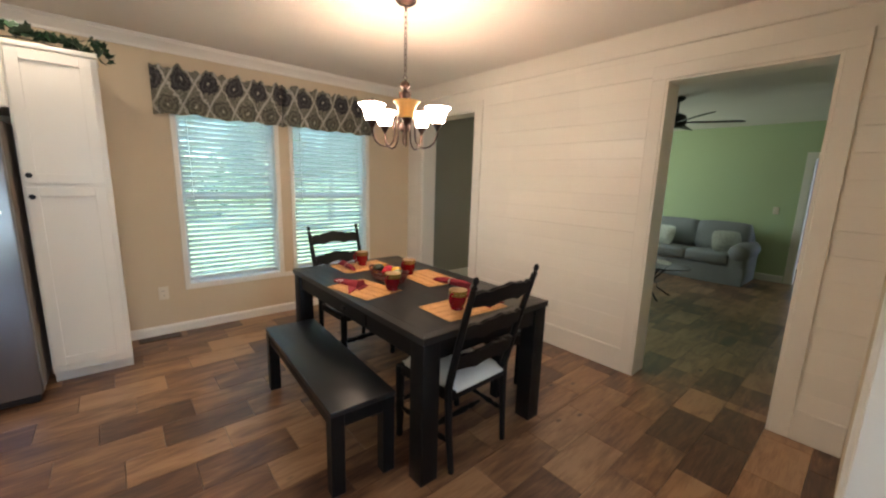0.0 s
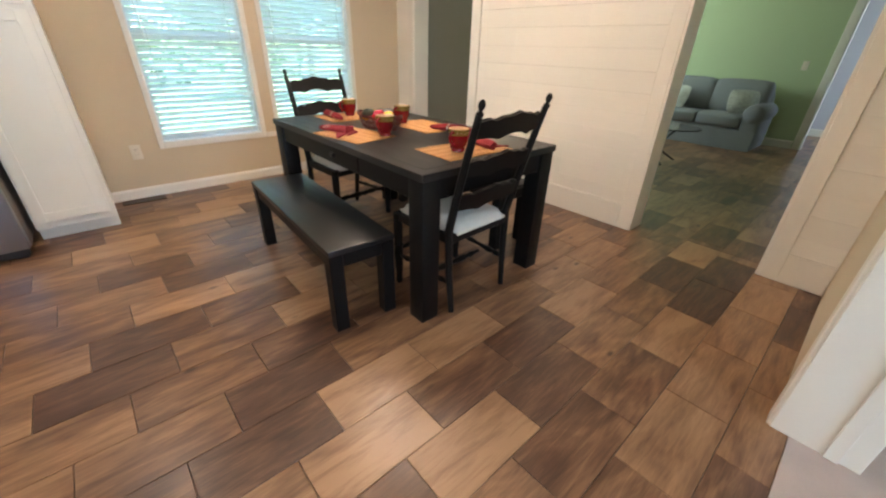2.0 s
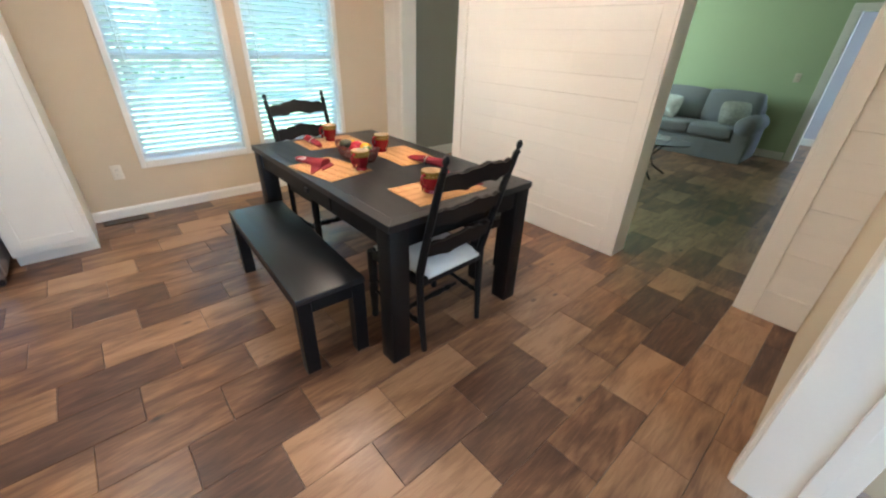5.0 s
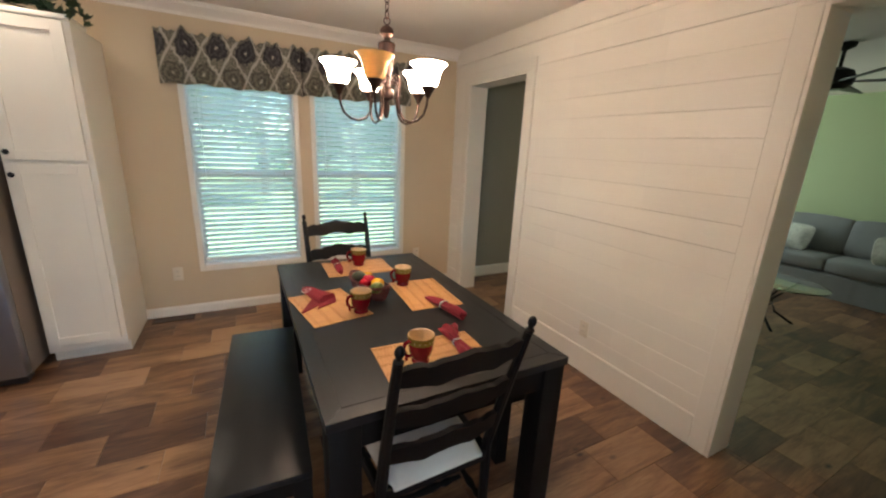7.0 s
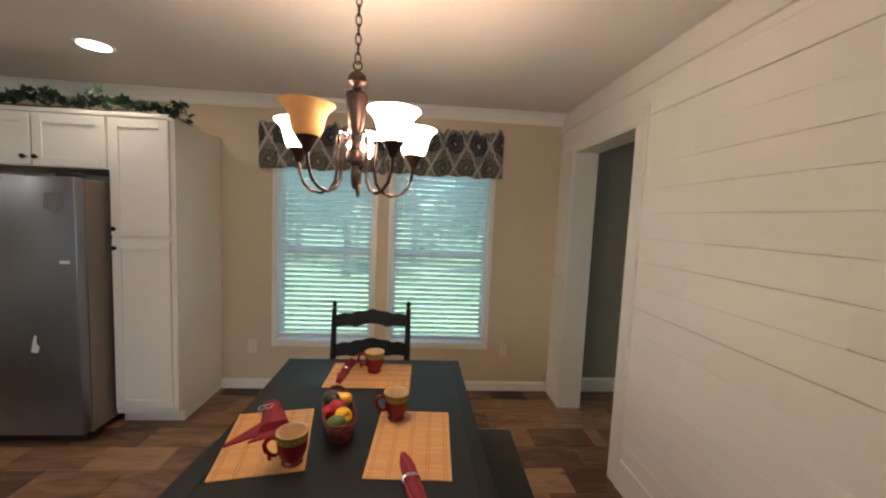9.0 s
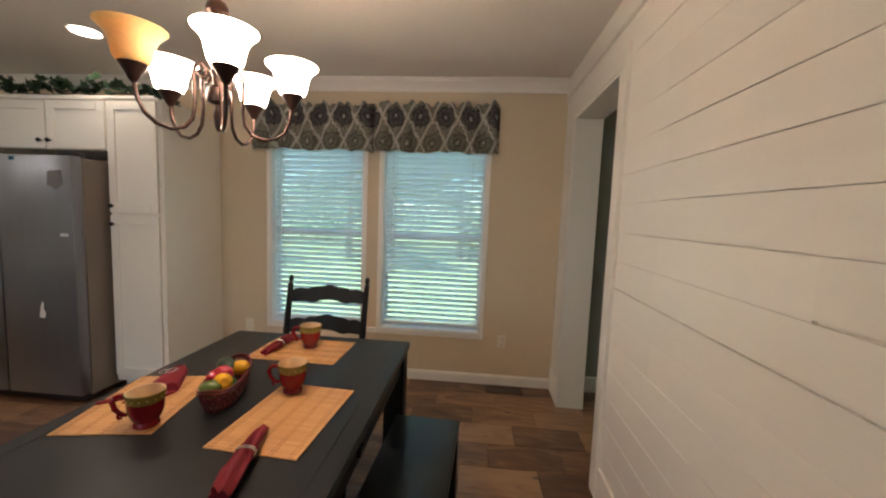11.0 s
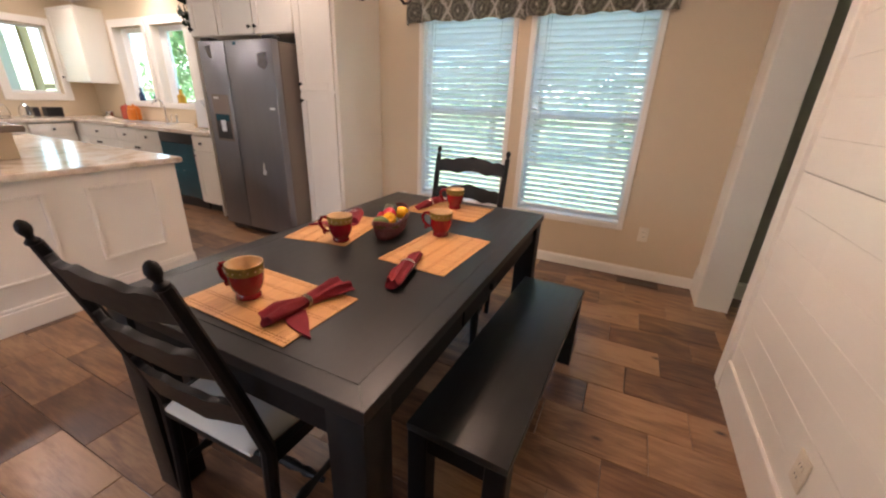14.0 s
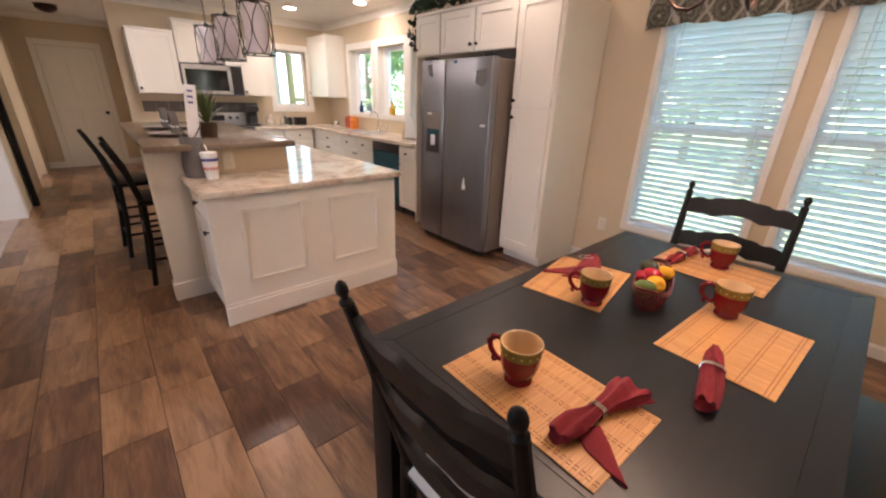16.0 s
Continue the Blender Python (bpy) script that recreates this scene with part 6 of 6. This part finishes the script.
# things on bar and island
pl = thing("potted_plant", "small spiky green plant in a low pot on the bar", "plant", pose(-0.45, 2.17, 1.079) @ Matrix.Scale(1.55, 4))
part("pot", lathe([(0, 0), (0.032, 0), (0.042, 0.065), (0.038, 0.065), (0.034, 0.058), (0, 0.058)], 18), M["vent"], pl)
rg = random.Random(8)
for i in range(46):
    a, lean, h = rg.uniform(0, 6.28), rg.uniform(0.03, 0.13), rg.uniform(0.08, 0.17)
    c, s = math.cos(a), math.sin(a)
    bm = bmesh.new()
    w = 0.006
    vs = [bm.verts.new(p) for p in ((-s * w, c * w, 0.06), (s * w, -c * w, 0.06), (lean * 0.45 * c + s * w, lean * 0.45 * s - c * w, 0.06 + h * 0.6), (lean * 0.45 * c - s * w, lean * 0.45 * s + c * w, 0.06 + h * 0.6), (lean * c, lean * s, 0.06 + h))]
    bm.faces.new(vs[:4])
    bm.faces.new((vs[3], vs[2], vs[4]))
    part("leaf", bm, M["succulent"], pl)
for x, y, r in ((-0.70, 2.0, 0.17), (-1.35, 2.02, 0.17)):
    ch = thing("charger_plate", "dark round charger plate on the bar", "plate", pose(x, y, 1.0785), "place settings on the bar")
    part("plate", lathe([(0, 0), (r * 0.6, 0), (r, 0.014), (r, 0.018), (r * 0.62, 0.006), (0, 0.006)], 32), M["vent"], ch)
    pn = thing("folded_napkin", "dark striped napkin standing on a plate", "napkin", pose(x, y, 1.097))
    part("cloth", prism([(-0.08, 0), (0.08, 0), (0.05, 0.10), (0.0, 0.15), (-0.05, 0.09)], 0.05, "y"), M["bag"], pn)
    part("stripe", prism([(-0.06, 0.04), (0.07, 0.04), (0.06, 0.06), (-0.05, 0.06)], 0.054, "y"), M["paper"], pn)
bag = thing("gift_bag", "crumpled grey bag with ribbon holding a white card", "bag", pose(-0.105, 2.0, 0.8695, 0, 0, 20) @ Matrix.Scale(1.32, 4))
bm = lathe([(0, 0), (0.066, 0), (0.072, 0.05), (0.064, 0.12), (0.060, 0.175), (0.045, 0.19), (0.05, 0.17), (0, 0.15)], 18)
for v in bm.verts:
    v.co.x *= 1 + 0.10 * noise.noise(v.co * 25)
    v.co.y *= 0.75 + 0.12 * noise.noise(v.co * 25 + Vector((3, 1, 2)))
part("sack", bm, M["bag"], bag, smooth=50)
part("card", moved(boxed(-0.024, -0.0015, 0.14, 0.024, 0.0015, 0.42), pose(0.0, 0, 0, 4, 5, 60)), M["paper"], bag, "white printed card")
for i in range(3):
    part("print", moved(boxed(-0.012, -0.0022, 0.34 + i * 0.025, 0.010, -0.0014, 0.348 + i * 0.025), pose(0.0, 0, 0, 4, 5, 60)), M["cup_blue"], bag)
part("ribbon", tube([(0.05 * math.cos(t) * (1 + 0.3 * math.sin(3 * t)), 0.05 * math.sin(t), 0.20 + 0.05 * math.sin(2 * t)) for t in np.linspace(0, 6.28, 20)], 0.003, 5), M["bag"], bag)
cup = thing("foam_cup", "white foam cup printed in blue and red with a straw", "cup", pose(0.025, 2.058, 0.8695))
part("cup", lathe([(0, 0), (0.034, 0), (0.047, 0.150), (0.048, 0.155), (0.045, 0.155), (0.033, 0.006), (0, 0.006)], 28), M["paper"], cup)
part("lid", lathe([(0.049, 0.150), (0.050, 0.160), (0.044, 0.166), (0, 0.164)], 28), M["paper"], cup)
for i in range(7):
    a = radians(-70 + i * 24)
    part("print", moved(boxed(0.0445, -0.008, 0.112, 0.0475, 0.008, 0.132, bev=0.003), pose(0, 0, 0, 0, 0, -70 + i * 24)), M["cup_blue"], cup, "blue printed band")
    part("print", moved(boxed(0.0395, -0.0045, 0.060, 0.0425, 0.0045, 0.078), pose(0, 0, 0, 8, 0, -70 + i * 24)), M["cup_red"], cup, "red printed dashes")
part("straw", tube([(0.0, 0, 0.15), (-0.012, -0.01, 0.21)], 0.004, 8), M["paper"], cup)


# ivy garland along the cabinet tops
def garland(x0, x1, y, z, n, seed, hang):
    th = thing("ivy_garland", "artificial ivy garland lying along the cabinet tops", "garland", pose(0, 0, 0))
    rg = random.Random(seed)
    pts = [(x0 + (x1 - x0) * i / 14, y + 0.03 * math.sin(i * 1.7), z + 0.012 + 0.012 * math.sin(i * 2.1) ** 2) for i in range(15)]
    part("vine", tube(pts, 0.004, 5), M["bark"], th)
    o = [(0, 0), (0.018, 0.010), (0.040, 0.004), (0.030, 0.026), (0.034, 0.046), (0.014, 0.046), (0, 0.070), (-0.014, 0.046), (-0.034, 0.046), (-0.030, 0.026), (-0.040, 0.004), (-0.018, 0.010)]
    bm = bmesh.new()
    vs = [bm.verts.new((a, b, 0.006 * (abs(a) / 0.03) ** 2)) for a, b in o]
    c = bm.verts.new((0, 0.025, -0.004))
    for i in range(len(vs)):
        bm.faces.new((vs[i], vs[(i + 1) % len(vs)], c))
    me = mesh_of("leaf", bm, M["leaf"], 50)
    for i in range(n):
        t = rg.random()
        x = x0 + (x1 - x0) * t
        drop = hang * max(0, (t - 0.84) / 0.16) * rg.random()
        dy = rg.uniform(-0.07, 0.04)
        q = piece("leaf", me, th, (x, y + dy, z + 0.03 + rg.uniform(0, 0.075) * (0.5 + 0.5 * math.sin(t * 21)) - drop))
        q.rotation_euler = (rg.uniform(0.2, 1.5), rg.uniform(-0.8, 0.8), rg.uniform(0, 6.28))
        q.scale = [rg.uniform(0.65, 1.15)] * 3
    return th


garland(-0.36, 1.075, PF + 0.06, 2.166, 190, 4, 0.14)
garland(-0.80, -0.40, PF + 0.07, 2.166, 50, 6, 0.0)
g = thing("ivy_spray", "hanging ivy spray at the end of the cabinets", "garland", pose(-0.79, PF + 0.05, 2.10))
for mm in bpy.data.meshes:
    if mm.name.startswith("leaf") and len(mm.polygons) == 12:
        lf = mm
rg = random.Random(12)
for i in range(34):
    q = piece("leaf", lf, g, (rg.uniform(-0.06, 0.05), rg.uniform(-0.05, 0.05), rg.uniform(-0.26, 0.10)))
    q.rotation_euler = (rg.uniform(0.4, 2.0), rg.uniform(-0.8, 0.8), rg.uniform(0, 6.28))
part("vine", tube([(0, 0, 0.07), (-0.02, -0.01, -0.05), (0.01, 0, -0.24)], 0.004, 5), M["bark"], g)

# lamps in the ceilings
# the fixture at (0.72, 2.02) is unseen, added with its lamp
for dx, dy in DOWNLIGHTS:
    dl = thing("ceiling_downlight", "round recessed downlight, lit", "ceiling light", pose(dx, dy, CEIL), "recessed downlights")
    part("trim_ring", lathe([(0.078, -0.002), (0.098, -0.004), (0.100, -0.001), (0.078, 0.0)], 28), M["trim"], dl)
    part("lens", lathe([(0, -0.006), (0.078, -0.006), (0.078, -0.003), (0, -0.003)], 28), M["downlight"], dl)
hl = thing("hall_ceiling_light", "dark bowl ceiling light in the hallway", "ceiling light", pose(-5.9, 1.37, CEIL))
part("pan", lathe([(0, -0.03), (0.10, -0.03), (0.14, -0.001), (0, -0.001)], 24), M["bronze"], hl)
part("bowl", lathe([(0, -0.11), (0.06, -0.10), (0.12, -0.06), (0.13, -0.03), (0.10, -0.03)], 24), M["bronze"], hl)

# ---- living room ----
SB, SY = 8.82, 2.80
so = thing("sofa", "grey-blue skirted sofa with rolled arms", "sofa", pose(SB, SY, 0, 0, 0, -90))
# local: x along the sofa, -y toward the viewer
L = 0.79
def puffed(x0, y0, z0, x1, y1, z1, puff=0.03, bev=0.05):
    bm = boxed(x0, y0, z0, x1, y1, z1)
    bmesh.ops.subdivide_edges(bm, edges=list(bm.edges), cuts=7, use_grid_fill=True)
    c = Vector(((x0 + x1) / 2, (y0 + y1) / 2, (z0 + z1) / 2))
    h = Vector(((x1 - x0) / 2, (y1 - y0) / 2, (z1 - z0) / 2))
    for v in bm.verts:
        q = Vector(((v.co.x - c.x) / h.x, (v.co.y - c.y) / h.y, (v.co.z - c.z) / h.z))
        for i in range(3):
            o1, o2 = [k for k in range(3) if k != i]
            q[i] *= 1 - 0.05 * (q[o1] ** 6 + q[o2] ** 6)
        n = q.normalized()
        b = (1 - q.x ** 4) * (1 - q.z ** 4) + (1 - q.x ** 4) * (1 - q.y ** 4) + (1 - q.y ** 4) * (1 - q.z ** 4)
        v.co = c + Vector((q.x * h.x, q.y * h.y, q.z * h.z)) + n * puff * b * 0.5
    return bm
part("base", puffed(-L + 0.02, -0.88, 0.10, L - 0.02, -0.04, 0.30, 0.008), M["sofa"], so, smooth=60)
bm = bmesh.new()
sk1 = []
for i in range(81):
    x = -L + 2 * L * i / 80
    f = 0.008 * math.sin(i * 0.9) * (1 if i % 27 < 3 else 0.35)
    sk1.append((bm.verts.new((x, -0.905 + f, 0.006)), bm.verts.new((x, -0.893, 0.27)), bm.verts.new((x, -0.885, 0.27)), bm.verts.new((x, -0.885 + f, 0.006))))
for a, b in zip(sk1, sk1[1:]):
    for k in range(4):
        bm.faces.new((a[k], a[(k + 1) % 4], b[(k + 1) % 4], b[k]))
part("skirt", bm, M["sofa"], so, smooth=60)
part("back", puffed(-L + 0.06, -0.26, 0.12, L - 0.06, -0.03, 0.80, 0.02), M["sofa"], so, smooth=60)
for s in (-1, 1):
    part("arm", puffed(s * (L - 0.10) - 0.11, -0.88, 0.08, s * (L - 0.10) + 0.11, -0.06, 0.50, 0.01), M["sofa"], so, smooth=60)
    part("arm_roll", moved(lathe([(0, 0), (0.11, 0), (0.13, 0.03), (0.13, 0.78), (0.11, 0.82), (0, 0.82)], 24), pose(s * (L - 0.09), -0.895, 0.50, -90, 0, 0)), M["sofa"], so, smooth=60)
    part("seat_cushion", puffed(s * 0.29 - 0.288, -0.90, 0.30, s * 0.29 + 0.288, -0.24, 0.46, 0.03), M["sofa"], so, smooth=60)
    part("back_cushion", moved(puffed(-0.35, -0.10, -0.22, 0.35, 0.10, 0.22, 0.05), pose(s * 0.352, -0.31, 0.675, -12, 0, 0)), M["sofa"], so, smooth=60)
    part("skirt_side", boxed(s * (L - 0.005) - 0.006, -0.88, 0.006, s * (L - 0.005) + 0.006, -0.05, 0.27, bev=0.003), M["sofa"], so)
for x, a in ((-0.47, 28), (0.44, -14)):
    p = thing("throw_pillow", "pale green patterned cushion propped on the sofa", "pillow", pose(SB - 0.60, SY + x, 0.625, 0, 0, -90 + a) @ pose(0, 0, 0, -20, 0, 0), "cushions on the sofa")
    bm = puffed(-0.17, -0.050, -0.15, 0.17, 0.050, 0.15, 0.05)
    for v in bm.verts:
        e = max(abs(v.co.x) / 0.17, abs(v.co.z) / 0.15)
        v.co.y *= max(0.15, 1 - 0.75 * min(1, e) ** 3)
    part("cover", bm, M["pillow"], p, smooth=70)
ctb = thing("coffee_table", "oval glass coffee table on curved black metal legs", "coffee table", pose(6.35, 2.80, 0))
part("top", moved(lathe([(0, 0.425), (1, 0.425), (1.01, 0.431), (1, 0.437), (0, 0.437)], 40), Matrix.Diagonal((0.36, 0.55, 1, 1))), M["pane"], ctb, "clear glass top")
for k in range(4):
    a = math.pi / 4 + k * math.pi / 2
    c, s = math.cos(a), math.sin(a)
    part("leg", tube([(0.30 * c, 0.42 * s, 0), (0.16 * c, 0.24 * s, 0.10), (0.12 * c, 0.18 * s, 0.22), (0.22 * c, 0.32 * s, 0.36), (0.27 * c, 0.38 * s, 0.424)], 0.012, 8), M["black_metal"], ctb)
part("brace", tube([(0.115 * math.cos(a), 0.17 * math.sin(a), 0.2) for a in np.linspace(0, 6.283, 25)[:-1]], 0.008, 6, closed=True), M["black_metal"], ctb)
LCEIL = CEIL - 0.06
fan = thing("ceiling_fan", "dark ceiling fan at rest in the living room", "ceiling fan", pose(6.0, 2.51, 0.09))
part("canopy", lathe([(0.02, (LCEIL - 0.09) - 0.05), (0.06, (LCEIL - 0.09) - 0.03), (0.065, (LCEIL - 0.09) - 0.001), (0, (LCEIL - 0.09) - 0.001)], 20), M["black_metal"], fan)
part("down_rod", tube([(0, 0, (LCEIL - 0.09) - 0.04), (0, 0, 2.17)], 0.012, 8), M["black_metal"], fan)
part("motor", lathe([(0, 2.02), (0.06, 2.02), (0.10, 2.05), (0.11, 2.10), (0.09, 2.15), (0.03, 2.18), (0, 2.18)], 24), M["black_metal"], fan)
for k in range(5):
    o = [(0.09, -0.03), (0.20, -0.062), (0.60, -0.078), (0.64, -0.06), (0.64, 0.06), (0.60, 0.078), (0.20, 0.062), (0.09, 0.03)]
    part("blade", moved(prism(o, 0.008, "z"), pose(0, 0, 2.075, 0, 0, 8 + 72 * k) @ pose(0, 0, 0, 14, 0, 0)), M["black_wood"], fan)

# ---- outdoors ----
solid("ground", boxed(-400, -400, -0.9, 400, 800, -0.5), M["grass"], "sunlit green lawn round the house", "lawn")


def leaf_mass(bm, c, r, n, rg, size):
    for _ in range(n):
        d = Vector((rg.gauss(0, 1), rg.gauss(0, 1), rg.gauss(0, 1))).normalized() * (rg.random() ** 0.45)
        p = Vector(c) + Vector((d.x * r[0], d.y * r[1], d.z * r[2]))
        a = Vector((rg.uniform(-1, 1), rg.uniform(-1, 1), rg.uniform(-1, 1))).normalized()
        b = a.cross(Vector((rg.uniform(-1, 1), rg.uniform(-1, 1), rg.uniform(-1, 1)))).normalized()
        s = size * rg.uniform(0.6, 1.4)
        vs = [bm.verts.new(q) for q in (p - a * s, p + b * s * 0.5, p + a * s, p - b * s * 0.5)]
        bm.faces.new(vs)


def tree(x, y, h, seed):
    th = thing("tree", "leafy green tree with a brown trunk", "tree", pose(x, y, -0.5))
    rg = random.Random(seed)
    part("trunk", tube([(0, 0, 0), (0.05, 0.02, h * 0.3), (-0.04, 0.05, h * 0.6), (0.03, 0, h * 0.9)], [0.16, 0.12, 0.08, 0.03], 9), M["bark"], th)
    crown = bmesh.new()
    for k in range(9):
        a = rg.uniform(0, 6.28)
        z = h * rg.uniform(0.30, 0.75)
        e = Vector((math.cos(a) * h * rg.uniform(0.15, 0.32), math.sin(a) * h * rg.uniform(0.15, 0.32), z + h * rg.uniform(0.05, 0.22)))
        part("limb", tube([(0, 0, z), e * 0.5 + Vector((0, 0, z * 0.55)), e], [0.05, 0.035, 0.015], 6), M["bark"], th)
        leaf_mass(crown, e, (h * 0.17, h * 0.17, h * 0.13), 230, rg, 0.11)
    leaf_mass(crown, (0, 0, h * 0.9), (h * 0.2, h * 0.2, h * 0.14), 300, rg, 0.11)
    me = bpy.data.meshes.new("crown")
    crown.to_mesh(me)
    crown.free()
    me.materials.append(M["foliage"])
    ob = new("crown", me)
    ob.parent = th


for i, (x, y, h) in enumerate(((-8.5, 15.5, 6.0), (-5.2, 13.0, 4.4), (-2.0, 17.0, 6.0), (0.4, 14.2, 4.2), (2.6, 17.5, 6.0), (5.2, 14.0, 4.4), (8.2, 16.6, 5.6), (-12.5, 10.5, 5.5), (-13.5, 5.0, 5.2), (-11.5, 17.5, 6.5))):
    tree(x, y, h, 60 + i)
bm = bmesh.new()
rg = random.Random(77)
for i in range(70):
    leaf_mass(bm, (-34 + i * 0.95, 23 + rg.uniform(-2, 2), rg.uniform(0.3, 3.6)), (1.4, 1.2, 1.7), 110, rg, 0.2)
me = bpy.data.meshes.new("woods")
bm.to_mesh(me)
bm.free()
me.materials.append(M["foliage"])
tagged(new("woods", me), "dense green woods behind the lawn", "woods", "", "stuff")
porch = thing("porch", "timber porch post beside white house siding", "porch", pose(-5.9, 4.6, -0.5))
part("post", boxed(-0.05, 0.19, 0, 0.05, 0.30, 3.2, bev=0.006), M["post_wood"], porch, "raw timber post")
part("beam", boxed(-0.08, -0.6, 2.85, 0.08, 2.6, 3.05, bev=0.006), M["post_wood"], porch, "raw timber beam")
me = mesh_of("siding_board", prism([(-0.02, 0), (0.02, 0), (0.005, 0.115), (-0.01, 0.115)], 1.1, "y"), M["siding"])
for i in range(26):
    piece("siding_board", me, porch, (-0.35, -0.43, 0.3 + i * 0.11))
part("rail", boxed(-0.04, 0.30, 1.75, 0.04, 2.4, 1.83, bev=0.005), M["post_wood"], porch)


# ---- floor planks, nearest as pieces, the rest joined ----
floor = thing("floor", "brown printed wood planks in staggered rows", "floor", kind="structure")
PL, PW, PT = 0.44, 0.2246, 0.05
plank = mesh_of("plank", boxed(-PL / 2 + 0.0010, -PW / 2 + 0.0010, -PT, PL / 2 - 0.0010, PW / 2 - 0.0010, 0, bev=0.0014), M["plank"])
far = bmesh.new()
ROOMS = [(-7.08, 4.09, 0.69, WN), (4.09, 8.86, -0.75, WN), (8.86, 10.56, -1.2, 2.6)]


def add_plank(x0, x1, y0, y1):
    full = x1 - x0 > PL - 0.002 and y1 - y0 > PW - 0.002
    near = -0.75 < x0 and x1 < 4.2 and y1 < 4.6
    if near and full:
        piece("plank", plank, floor, ((x0 + x1) / 2, (y0 + y1) / 2, 0))
    elif near:
        piece("plank", mesh_of("plank", boxed(x0 + 0.0007, y0 + 0.0007, -PT, x1 - 0.0007, y1 - 0.0007, 0, bev=0.0012), M["plank"]), floor)
    else:
        e = 0.0009
        v = [far.verts.new(p) for p in ((x0 + e, y0 + e, 0), (x1 - e, y0 + e, 0), (x1 - e, y1 - e, 0), (x0 + e, y1 - e, 0), (x0, y0, -0.006), (x1, y0, -0.006), (x1, y1, -0.006), (x0, y1, -0.006))]
        far.faces.new(v[:4])
        for a in range(4):
            b = (a + 1) % 4
            far.faces.new((v[a], v[a + 4], v[b + 4], v[b]))


for rx0, rx1, ry0, ry1 in ROOMS:
    r0 = math.floor((ry0 - 1.073) / PW)
    for r in range(r0, int((ry1 - 1.073) / PW) + 1):
        ya, yb = 1.073 + r * PW, 1.073 + (r + 1) * PW
        ya, yb = max(ya, ry0), min(yb, ry1)
        if yb - ya < 0.01:
            continue
        s = 1.791 + 0.169 * r
        k0 = math.floor((rx0 - s) / PL)
        for k in range(k0, int((rx1 - s) / PL) + 2):
            xa, xb = max(s + k * PL, rx0), min(s + (k + 1) * PL, rx1)
            if xb - xa > 0.01:
                add_plank(xa, xb, ya, yb)
me = bpy.data.meshes.new("far_planks")
bmesh.ops.recalc_face_normals(far, faces=far.faces)
far.to_mesh(me)
far.free()
me.materials.append(M["plank_far"])
ob = new("far_planks", me)
ob.parent = floor
tagged(ob, "brown wood planks of kitchen, hallway and living room", kind="stuff")
